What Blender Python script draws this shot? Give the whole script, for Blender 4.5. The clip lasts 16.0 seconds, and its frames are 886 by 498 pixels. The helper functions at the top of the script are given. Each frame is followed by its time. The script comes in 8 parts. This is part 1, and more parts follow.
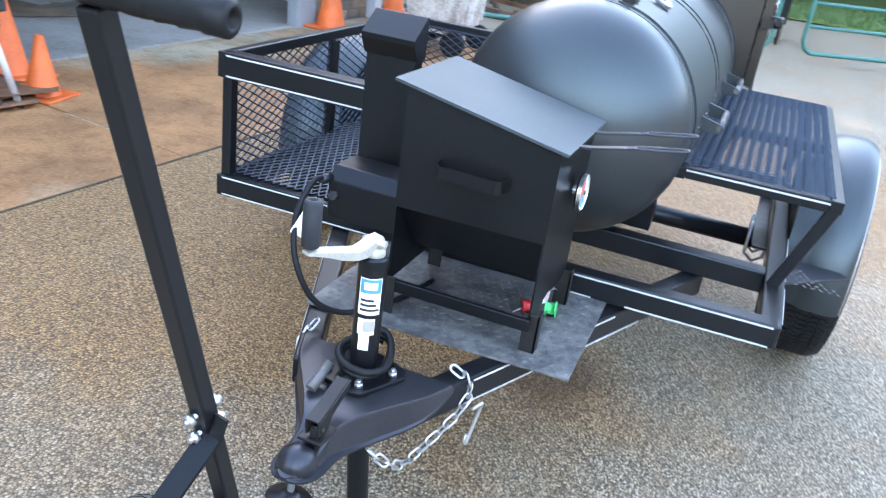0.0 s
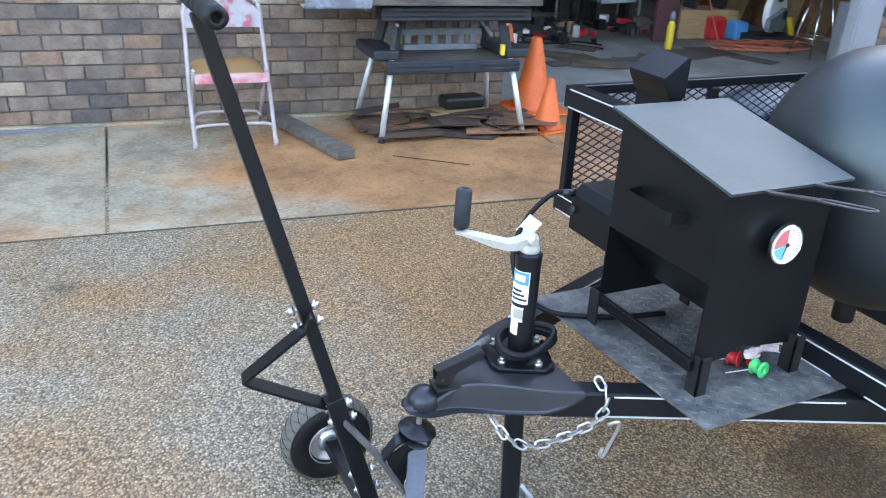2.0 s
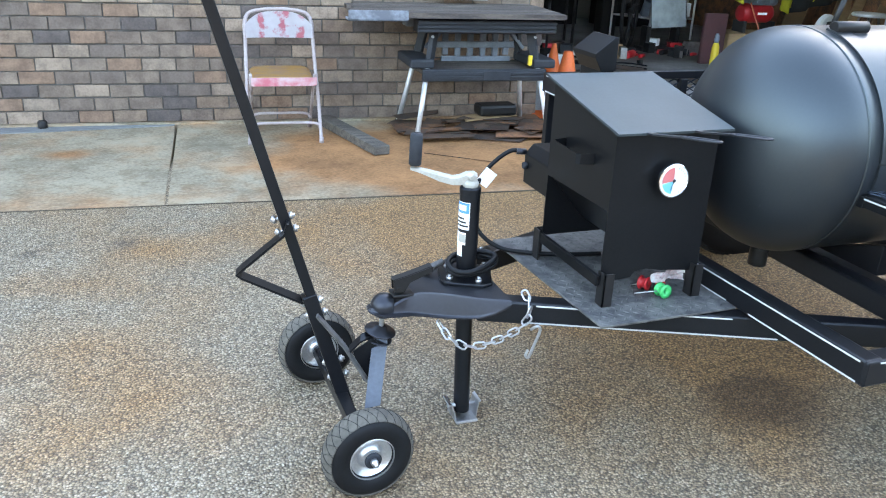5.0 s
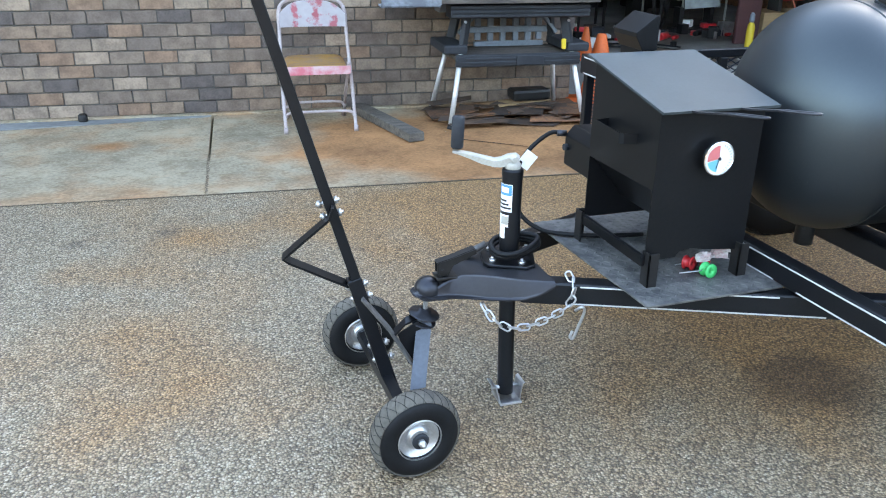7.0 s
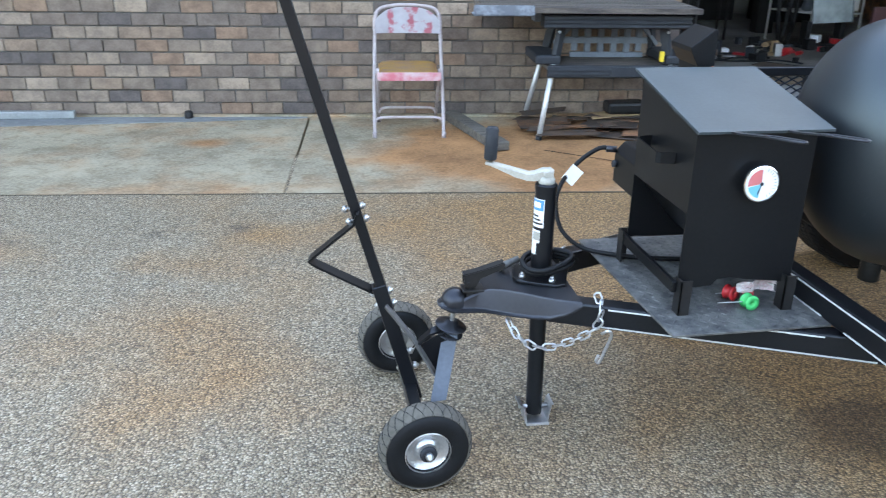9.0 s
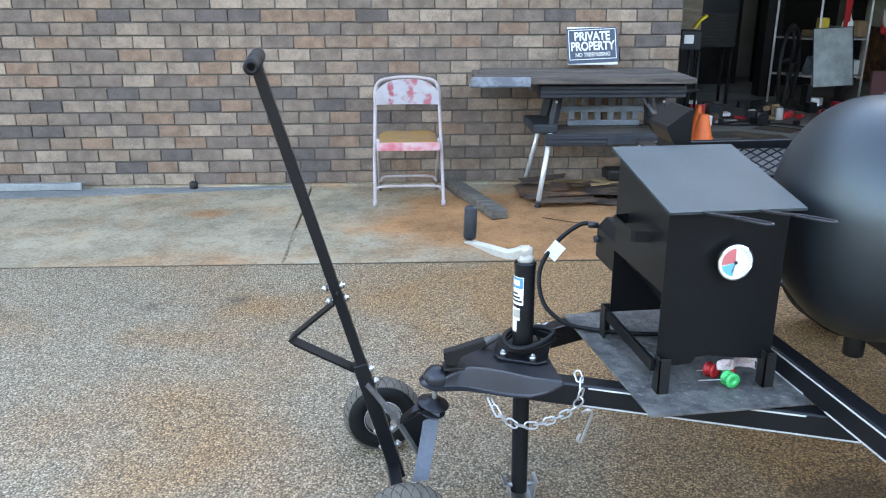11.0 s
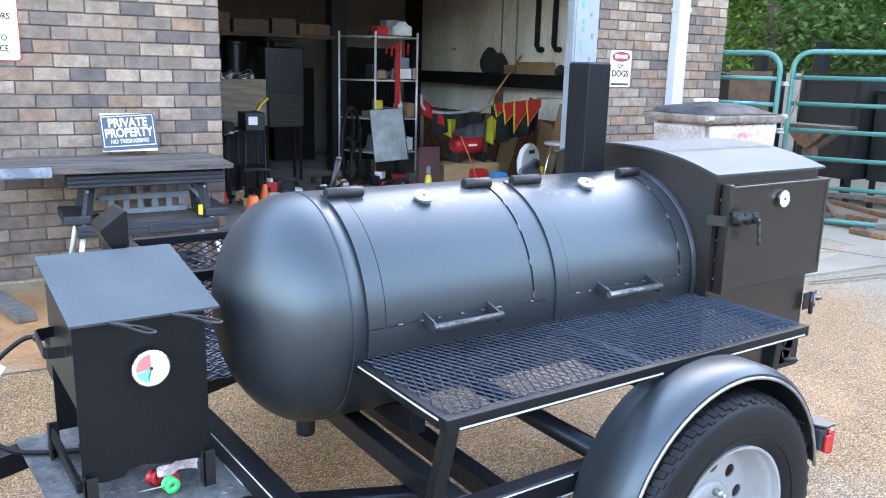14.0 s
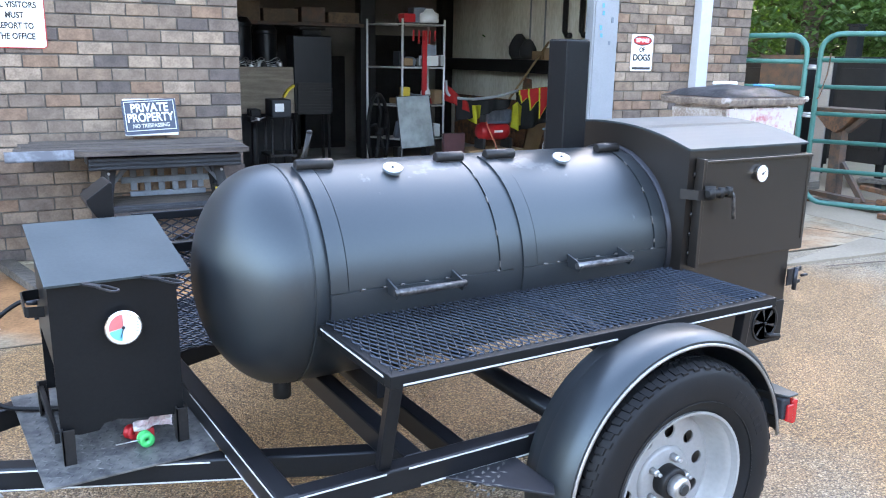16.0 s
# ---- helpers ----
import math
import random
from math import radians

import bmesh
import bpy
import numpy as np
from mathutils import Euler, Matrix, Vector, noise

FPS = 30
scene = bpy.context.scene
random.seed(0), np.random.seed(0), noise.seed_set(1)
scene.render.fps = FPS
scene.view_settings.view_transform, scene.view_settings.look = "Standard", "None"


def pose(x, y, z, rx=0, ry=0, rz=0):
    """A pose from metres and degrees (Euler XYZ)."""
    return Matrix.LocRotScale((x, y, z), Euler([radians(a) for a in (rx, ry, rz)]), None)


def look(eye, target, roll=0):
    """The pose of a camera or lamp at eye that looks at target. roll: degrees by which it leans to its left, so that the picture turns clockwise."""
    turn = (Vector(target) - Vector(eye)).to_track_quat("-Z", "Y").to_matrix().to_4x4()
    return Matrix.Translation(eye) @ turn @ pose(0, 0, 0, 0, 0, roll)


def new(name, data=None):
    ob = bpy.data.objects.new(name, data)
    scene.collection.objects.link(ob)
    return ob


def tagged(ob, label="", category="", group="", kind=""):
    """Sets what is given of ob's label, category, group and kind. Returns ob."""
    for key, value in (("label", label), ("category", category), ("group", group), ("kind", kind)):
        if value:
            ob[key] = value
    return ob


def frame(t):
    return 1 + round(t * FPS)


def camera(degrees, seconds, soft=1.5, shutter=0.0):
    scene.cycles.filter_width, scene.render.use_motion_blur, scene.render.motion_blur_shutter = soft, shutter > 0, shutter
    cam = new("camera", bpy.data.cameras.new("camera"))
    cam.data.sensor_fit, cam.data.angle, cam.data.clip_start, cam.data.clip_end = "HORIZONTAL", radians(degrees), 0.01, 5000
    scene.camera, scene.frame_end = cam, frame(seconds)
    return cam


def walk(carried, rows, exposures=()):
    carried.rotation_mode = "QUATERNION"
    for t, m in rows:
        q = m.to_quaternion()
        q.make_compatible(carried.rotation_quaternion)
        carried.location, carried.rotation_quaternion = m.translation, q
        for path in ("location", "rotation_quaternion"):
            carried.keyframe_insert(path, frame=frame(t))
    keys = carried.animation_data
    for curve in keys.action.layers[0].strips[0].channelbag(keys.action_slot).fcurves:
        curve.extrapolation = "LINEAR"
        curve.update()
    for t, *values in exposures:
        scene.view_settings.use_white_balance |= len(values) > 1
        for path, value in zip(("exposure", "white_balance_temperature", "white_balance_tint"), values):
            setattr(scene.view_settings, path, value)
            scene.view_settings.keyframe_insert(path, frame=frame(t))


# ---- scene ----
cam = camera(57.4, 16.0, 1.05, 0.35)
PATH = [
    (0, (-0.974, -0.56, 1.267), (0.743, 0.055, 0.445), 8.1),
    (0.5, (-0.918, -0.781, 1.3), (0.677, 0.121, 0.498), 7.7),
    (1, (-0.813, -1.016, 1.299), (0.54, 0.186, 0.449), 4.8),
    (1.5, (-0.677, -1.118, 1.281), (0.363, 0.377, 0.454), 3.8),
    (2, (-0.604, -1.295, 1.315), (0.2, 0.347, 0.503), 3.1),
    (2.5, (-0.589, -1.488, 1.315), (0.136, 0.208, 0.54), 4.1),
    (3, (-0.621, -1.618, 1.27), (0.034, 0.046, 0.376), 3.7),
    (3.5, (-0.597, -1.741, 1.275), (0.015, -0.071, 0.359), 3.3),
    (3.7, (-0.562, -1.777, 1.301), (0.042, -0.045, 0.503), 3.6),
    (5.8, (-0.513, -1.85, 1.233), (0.139, -0.113, 0.488), 2.0),
    (6, (-0.52, -1.835, 1.229), (0.115, -0.098, 0.468), 1.7),
    (6.5, (-0.544, -1.837, 1.242), (0.054, -0.095, 0.464), 1.3),
    (7, (-0.551, -1.848, 1.253), (0.014, -0.092, 0.478), 0.8),
    (7.5, (-0.542, -1.849, 1.263), (-0.002, -0.08, 0.503), 0.6),
    (8, (-0.48, -1.863, 1.293), (0.042, -0.06, 0.604), 0.1),
    (8.5, (-0.418, -1.87, 1.289), (0.033, -0.062, 0.563), 1.3),
    (9, (-0.32, -1.872, 1.255), (-0.037, -0.044, 0.493), 0.9),
    (9.2, (-0.308, -1.88, 1.26), (-0.073, -0.047, 0.495), 0.5),
    (11.3, (-0.205, -1.885, 1.307), (0.059, 0.0, 0.693), 0.0),
    (11.5, (-0.181, -1.897, 1.306), (0.216, -0.039, 0.683), 0.5),
    (12, (-0.121, -1.872, 1.3), (0.659, -0.141, 0.673), 2.3),
    (12.5, (-0.043, -1.798, 1.31), (0.991, -0.201, 0.695), 2.8),
    (13, (0.07, -1.845, 1.33), (1.182, -0.292, 0.737), 2.4),
    (13.5, (0.22, -1.96, 1.34), (1.313, -0.395, 0.744), 2.1),
    (14, (0.227, -2.031, 1.385), (1.32, -0.416, 0.942), 1.5),
    (14.5, (0.181, -2.116, 1.385), (1.274, -0.498, 0.953), 1.2),
    (15, (0.234, -2.181, 1.365), (1.305, -0.553, 0.913), 0.9),
    (15.5, (0.331, -2.209, 1.351), (1.37, -0.563, 0.893), 1.2),
    (16, (0.356, -2.21, 1.352), (1.356, -0.543, 0.884), 1.0),
]
EXPOSURES = [(0.0, 4.14, 7650, 16), (1.0, 4.28, 7650, 16), (2.0, 3.9, 7850, 16), (3.5, 3.75, 8000, 14), (6.0, 4.04, 8150, 12), (6.5, 3.8, 8150, 12), (7.0, 3.78, 8150, 12), (8.0, 3.88, 8150, 12), (8.5, 3.88, 8150, 12), (9.0, 3.73, 8150, 13), (11.5, 3.8, 8200, 14), (12.2, 4.4, 8000, 16), (13.0, 4.58, 7750, 18), (13.5, 4.33, 7750, 18), (14.0, 4.34, 7700, 18), (14.5, 4.09, 7700, 18), (15.0, 4.05, 7700, 18), (16.0, 4.12, 7750, 18)]
walk(cam, [(t, look(eye, target, roll)) for t, eye, target, roll in PATH], EXPOSURES)

# ---- world, sun and exposure ----
world = bpy.data.worlds.new("world")
scene.world = world
world.use_nodes = True
SUN_ELEVATION, SUN_ROTATION = 25.0, 50.0   # degrees; rotation clockwise from +Y
wn = world.node_tree
sky = wn.nodes.new("ShaderNodeTexSky")
sky.sky_type = "NISHITA"
sky.sun_disc = False
sky.sun_elevation, sky.sun_rotation = radians(SUN_ELEVATION), radians(SUN_ROTATION)
sky.air_density, sky.dust_density, sky.ozone_density = 1.0, 0.5, 1.0
wn.nodes["Background"].inputs["Strength"].default_value = 0.15
wn.links.new(sky.outputs["Color"], wn.nodes["Background"].inputs["Color"])
sun = new("sun", bpy.data.lights.new("sun", "SUN"))
sun.data.energy, sun.data.angle, sun.data.color = 2.0, radians(0.8), (1.0, 0.93, 0.82)
sr, se = radians(SUN_ROTATION), radians(SUN_ELEVATION)
sun_way = Vector((math.sin(sr) * math.cos(se), math.cos(sr) * math.cos(se), math.sin(se)))
sun.matrix_world = look(tuple(sun_way * 40), (0, 0, 0))

# ---- materials ----


def material(name, colour, colour_b=None, rough=0.6, rough_b=None, metal=0.0, scale=6.0, fine=80.0, bump=0.0, bump_scale=None,
             mix=0.5, spread=0.0, coat=0.0, stretch=(1, 1, 1), emission=0.0, middle=0.5):
    """A surface with a broad and a fine noise in colour, gloss and relief; spread varies it from piece to piece."""
    m = bpy.data.materials.new(name)
    m.use_nodes = True
    n, l = m.node_tree.nodes, m.node_tree.links
    p = n["Principled BSDF"]
    geo = n.new("ShaderNodeNewGeometry")
    mapping = n.new("ShaderNodeVectorMath")
    mapping.operation = "MULTIPLY"
    mapping.inputs[1].default_value = stretch
    l.new(geo.outputs["Position"], mapping.inputs[0])
    big, small = n.new("ShaderNodeTexNoise"), n.new("ShaderNodeTexNoise")
    for node, s, d in ((big, scale, 5.0), (small, fine, 3.0)):
        node.inputs["Scale"].default_value, node.inputs["Detail"].default_value = s, d
        l.new(mapping.outputs[0], node.inputs["Vector"])
    add = n.new("ShaderNodeMix")
    add.data_type = "FLOAT"
    add.inputs[0].default_value = 0.4
    l.new(big.outputs["Fac"], add.inputs[2])
    l.new(small.outputs["Fac"], add.inputs[3])
    ramp = n.new("ShaderNodeMapRange")
    ramp.inputs["From Min"].default_value, ramp.inputs["From Max"].default_value = middle - 0.18 / max(mix * 2, 0.1), middle + 0.18 / max(mix * 2, 0.1)
    l.new(add.outputs[0], ramp.inputs["Value"])
    b = colour_b or tuple(c * 0.75 for c in colour)
    cm = n.new("ShaderNodeMix")
    cm.data_type = "RGBA"
    cm.inputs[6].default_value, cm.inputs[7].default_value = (*colour, 1), (*b, 1)
    l.new(ramp.outputs[0], cm.inputs[0])
    out = cm.outputs[2]
    if spread:
        info = n.new("ShaderNodeObjectInfo")
        hsv = n.new("ShaderNodeHueSaturation")
        val = n.new("ShaderNodeMapRange")
        val.inputs["To Min"].default_value, val.inputs["To Max"].default_value = 1 - spread, 1 + spread
        l.new(info.outputs["Random"], val.inputs["Value"])
        l.new(val.outputs[0], hsv.inputs["Value"])
        l.new(out, hsv.inputs["Color"])
        out = hsv.outputs[0]
    l.new(out, p.inputs["Base Color"])
    rr = n.new("ShaderNodeMapRange")
    rr.inputs["To Min"].default_value, rr.inputs["To Max"].default_value = rough, rough_b if rough_b is not None else min(1, rough + 0.12)
    l.new(add.outputs[0], rr.inputs["Value"])
    l.new(rr.outputs[0], p.inputs["Roughness"])
    p.inputs["Metallic"].default_value = metal
    p.inputs["Coat Weight"].default_value = coat
    if emission:
        l.new(out, p.inputs["Emission Color"])
        p.inputs["Emission Strength"].default_value = emission
    if bump:
        bn = n.new("ShaderNodeBump")
        bn.inputs["Strength"].default_value, bn.inputs["Distance"].default_value = min(1, bump * 2), 0.004 * bump
        src = small
        if bump_scale:
            src = n.new("ShaderNodeTexNoise")
            src.inputs["Scale"].default_value, src.inputs["Detail"].default_value = bump_scale, 4
            l.new(mapping.outputs[0], src.inputs["Vector"])
        l.new(src.outputs["Fac"], bn.inputs["Height"])
        l.new(bn.outputs[0], p.inputs["Normal"])
    return m


SATIN = material("satin_black_paint", (0.0045, 0.0045, 0.005), (0.009, 0.0088, 0.009), 0.3, 0.44, scale=3, fine=160, bump=0.08, bump_scale=260)
TANKP = material("tank_black_paint", (0.0095, 0.0112, 0.0135), (0.016, 0.018, 0.0205), 0.35, 0.46, scale=2.5, fine=140, bump=0.08, bump_scale=300)
GLOSS = material("gloss_black_paint", (0.0045, 0.0045, 0.0055), (0.009, 0.009, 0.0102), 0.24, 0.4, scale=5, fine=150, bump=0.06, bump_scale=200)
FLATB = material("dull_black_steel", (0.009, 0.0087, 0.0087), (0.017, 0.0163, 0.016), 0.36, 0.52, scale=7, fine=120, bump=0.15, bump_scale=150)
GRATE = material("blue_black_expanded_metal", (0.009, 0.011, 0.017), (0.018, 0.02, 0.027), 0.3, 0.45, scale=9, fine=120)
STRIPE = material("white_pinstripe", (0.58, 0.58, 0.57), (0.42, 0.42, 0.41), 0.4, 0.6, scale=20, fine=200)
DIAMOND = material("dusty_tread_plate", (0.045, 0.046, 0.047), (0.125, 0.122, 0.114), 0.42, 0.66, scale=16, fine=60, bump=0.25, mix=0.95)
RUBBER = material("black_tyre_rubber", (0.005, 0.0055, 0.0064), (0.01, 0.0106, 0.0118), 0.44, 0.62, scale=12, fine=140, bump=0.15)
DUSTY = material("dusty_tread_rubber", (0.125, 0.11, 0.088), (0.065, 0.058, 0.047), 0.8, 0.95, scale=18, fine=120, bump=0.2)
RIM = material("grey_painted_wheel_steel", (0.31, 0.31, 0.305), (0.245, 0.245, 0.242), 0.35, 0.5, metal=0.1, scale=8, fine=80)
ZINC = material("bright_zinc", (0.62, 0.63, 0.64), (0.42, 0.42, 0.42), 0.28, 0.45, metal=0.9, scale=20, fine=200)
STEEL = material("bare_steel", (0.45, 0.44, 0.43), (0.25, 0.24, 0.23), 0.35, 0.55, metal=0.85, scale=15, fine=150)
CREAM = material("cream_cast_metal", (0.47, 0.45, 0.4), (0.34, 0.325, 0.28), 0.4, 0.55, metal=0.2, scale=25, fine=150)
CHROME = material("chrome", (0.8, 0.8, 0.8), (0.7, 0.7, 0.7), 0.12, 0.25, metal=1.0, scale=10)
WHITE = material("white_enamel", (0.8, 0.8, 0.79), (0.72, 0.72, 0.7), 0.3, 0.45, scale=10)
WHITEP = material("weathered_white_plastic", (0.52, 0.48, 0.45), (0.25, 0.19, 0.16), 0.5, 0.7, scale=7, fine=60, mix=0.8)
ZONER = material("faded_red_print", (0.62, 0.13, 0.13), (0.58, 0.17, 0.17), 0.4)
ZONEB = material("teal_blue_print", (0.1, 0.46, 0.6), (0.12, 0.42, 0.52), 0.4)
RED = material("red_plastic", (0.55, 0.02, 0.025), (0.4, 0.015, 0.02), 0.35, 0.5)
BLUE = material("light_blue_print", (0.05, 0.3, 0.6), (0.05, 0.24, 0.5), 0.4)
GREEN = material("green_plastic", (0.01, 0.5, 0.14), (0.01, 0.38, 0.1), 0.35, 0.5)
ORANGE = material("orange_cone_plastic", (0.75, 0.13, 0.02), (0.5, 0.09, 0.02), 0.5, 0.7, scale=9)
YELLOW = material("yellow_paint", (0.7, 0.5, 0.03), (0.55, 0.38, 0.03), 0.45)
LENS = material("red_light_lens", (0.5, 0.01, 0.012), (0.35, 0.01, 0.012), 0.2, 0.3, coat=0.4)
SIGNW = material("aged_sign_white", (0.58, 0.59, 0.57), (0.45, 0.45, 0.42), 0.4, 0.55, scale=14, fine=60)
NAVY = material("navy_sign_print", (0.018, 0.03, 0.056), (0.03, 0.043, 0.07), 0.4, 0.55, scale=12)
INK = material("black_sign_print", (0.015, 0.015, 0.015), (0.02, 0.02, 0.02), 0.5)
CAST = material("grey_black_stamped_steel", (0.01, 0.0105, 0.012), (0.021, 0.0212, 0.0235), 0.28, 0.44, scale=8, fine=90, bump=0.12)
ROOFM = material("unseen_blue_grey_roof", (0.3, 0.34, 0.4), (0.24, 0.275, 0.33), 0.5, 0.65, scale=2)
# up-facing sheets: blue-grey sky sheen put into the black's base colour
LIDP = material("sky_paled_satin_black", (0.026, 0.033, 0.036), (0.05, 0.059, 0.062), 0.5, 0.68, scale=7, fine=120, bump=0.08, bump_scale=260)
SLATE = material("slate_grey_paint", (0.09, 0.105, 0.13), (0.05, 0.06, 0.075), 0.45, 0.6, scale=9, fine=90)
# firebox black with the brown of reflected ground put into its base colour
FIREB = material("ground_browned_black_paint", (0.009, 0.0078, 0.0073), (0.0135, 0.0116, 0.0106), 0.3, 0.36, scale=3, fine=14, bump=0.015, bump_scale=30)
WORNBAR = material("handle_steel_worn_through_black_paint", (0.2, 0.2, 0.205), (0.05, 0.05, 0.053), 0.35, 0.5, metal=0.8, scale=9, fine=90, mix=0.9)
WELD = material("dull_weld_metal", (0.16, 0.155, 0.15), (0.08, 0.078, 0.075), 0.45, 0.6, metal=0.4, scale=30)
RUST = material("rusty_steel", (0.2, 0.085, 0.036), (0.06, 0.034, 0.023), 0.7, 0.9, scale=10, fine=70, bump=0.4, mix=0.9, spread=0.4)
RUSTDARK = material("dark_scrap_steel", (0.035, 0.027, 0.023), (0.09, 0.048, 0.028), 0.6, 0.85, scale=12, fine=80, bump=0.3, mix=0.8, spread=0.4)
WOODGREY = material("weathered_grey_wood", (0.115, 0.098, 0.08), (0.05, 0.043, 0.036), 0.75, 0.9, scale=4, fine=40, bump=0.5, stretch=(1, 9, 9), mix=0.9, spread=0.2)
WOODBRN = material("weathered_brown_wood", (0.135, 0.108, 0.088), (0.05, 0.04, 0.037), 0.75, 0.9, scale=4, fine=40, bump=0.5, stretch=(1, 9, 9), mix=0.9, spread=0.2)
LATTICE = material("pale_grey_moulded_plastic", (0.19, 0.22, 0.25), (0.12, 0.14, 0.165), 0.5, 0.65, scale=12, fine=90)
SLATEZ = material("weathered_galvanised_angle", (0.24, 0.265, 0.3), (0.11, 0.12, 0.14), 0.5, 0.65, scale=6, fine=40, mix=0.9)
WOODTAN = material("tan_plywood", (0.4, 0.26, 0.13), (0.26, 0.16, 0.08), 0.65, 0.8, scale=5, fine=50, bump=0.2, stretch=(1, 6, 6))
CARD = material("brown_cardboard", (0.33, 0.21, 0.11), (0.24, 0.15, 0.08), 0.8, 0.9, scale=8, spread=0.25)
CARDD = material("grimy_cardboard", (0.13, 0.085, 0.05), (0.07, 0.05, 0.034), 0.85, 0.95, scale=6, fine=40, mix=0.9, spread=0.3)
GREYPL = material("grey_bench_plastic", (0.17, 0.2, 0.235), (0.1, 0.12, 0.145), 0.5, 0.65, scale=12, fine=90)
DARKPL = material("dark_grey_plastic", (0.014, 0.0165, 0.021), (0.03, 0.033, 0.038), 0.5, 0.65, scale=12, fine=90)
ALU = material("aluminium_leg", (0.7, 0.7, 0.69), (0.5, 0.49, 0.47), 0.35, 0.5, metal=0.5, scale=18, fine=120)
CHAIRP = material("faded_pink_grey_chair_tube", (0.4, 0.345, 0.34), (0.3, 0.235, 0.225), 0.4, 0.6, scale=9, fine=60, mix=0.6)
CHAIRR = material("chipped_red_paint", (0.5, 0.12, 0.15), (0.52, 0.36, 0.36), 0.5, 0.65, scale=8, fine=30, mix=0.9)
SEATR = material("rusty_pink_seat", (0.6, 0.35, 0.1), (0.48, 0.3, 0.19), 0.55, 0.7, scale=5, fine=40, mix=1.2, stretch=(1.5, 9, 1.5))
FLOORM = material("garage_floor_concrete", (0.3, 0.285, 0.265), (0.18, 0.17, 0.16), 0.55, 0.8, scale=1.2, fine=40, bump=0.2)
PLASTER = material("beige_garage_wall", (0.84, 0.8, 0.71), (0.62, 0.56, 0.46), 0.8, 0.95, scale=1.6, fine=30, mix=0.8, stretch=(1, 1, 0.35))
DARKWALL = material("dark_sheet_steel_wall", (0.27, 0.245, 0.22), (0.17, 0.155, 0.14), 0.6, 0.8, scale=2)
POSTP = material("pale_blue_grey_jamb", (0.25, 0.265, 0.285), (0.2, 0.212, 0.23), 0.45, 0.6, scale=4)
WHITEM = material("white_downspout", (0.44, 0.45, 0.47), (0.37, 0.38, 0.41), 0.4, 0.5, scale=4)
GATE = material("green_gate_paint", (0.022, 0.12, 0.098), (0.035, 0.16, 0.135), 0.4, 0.55, scale=9, fine=70)
MORTAR = material("grey_mortar", (0.13, 0.12, 0.11), (0.08, 0.075, 0.07), 0.9, 0.95, scale=9, fine=150, bump=0.6)
GALV = material("dull_galvanised_sheet", (0.36, 0.38, 0.37), (0.24, 0.25, 0.25), 0.4, 0.6, metal=0.5, scale=6, fine=60)
BARK = material("tree_bark", (0.1, 0.075, 0.055), (0.055, 0.04, 0.03), 0.85, 0.95, scale=8, fine=50, bump=0.8)
SKYBLOCK = material("sky_blocking_wall", (0.07, 0.06, 0.048), (0.03, 0.027, 0.022), 0.8, 0.95, scale=1.5, fine=9, bump=0.5)
MATTB = material("matt_black_steel", (0.008, 0.008, 0.0085), (0.018, 0.017, 0.0165), 0.5, 0.75, scale=6, fine=60)
SOIL = material("dark_joint_dirt", (0.045, 0.036, 0.026), (0.09, 0.066, 0.042), 0.85, 0.95, scale=9, fine=90, bump=0.5)
FABRIC_RED = material("red_cloth", (0.45, 0.015, 0.015), (0.3, 0.01, 0.01), 0.8, 0.9)
FABRIC_YEL = material("yellow_green_cloth", (0.5, 0.48, 0.03), (0.4, 0.36, 0.02), 0.8, 0.9)
FABRIC_BLK = material("black_cloth", (0.012, 0.012, 0.012), (0.02, 0.02, 0.02), 0.85, 0.95)


for paint, tint in ((SATIN, (0.74, 0.87, 1.0)), (LIDP, (0.6, 0.82, 0.9)), (TANKP, (0.78, 0.94, 1.0)), (GLOSS, (0.8, 0.9, 1.0)), (GRATE, (0.6, 0.8, 1.0)), (CAST, (0.82, 0.86, 1.0)), (FIREB, (1.0, 0.89, 0.8))):
    paint.node_tree.nodes["Principled BSDF"].inputs["Specular Tint"].default_value = (*tint, 1)    # sky blue put into the reflection tint; warm ground brown for FIREB
for paint, level in ((SATIN, 0.24), (GLOSS, 0.35), (FLATB, 0.3), (TANKP, 0.78), (FIREB, 0.7), (CAST, 0.5), (RUBBER, 0.22), (DARKPL, 0.3), (MATTB, 0.16)):
    paint.node_tree.nodes["Principled BSDF"].inputs["Specular IOR Level"].default_value = level


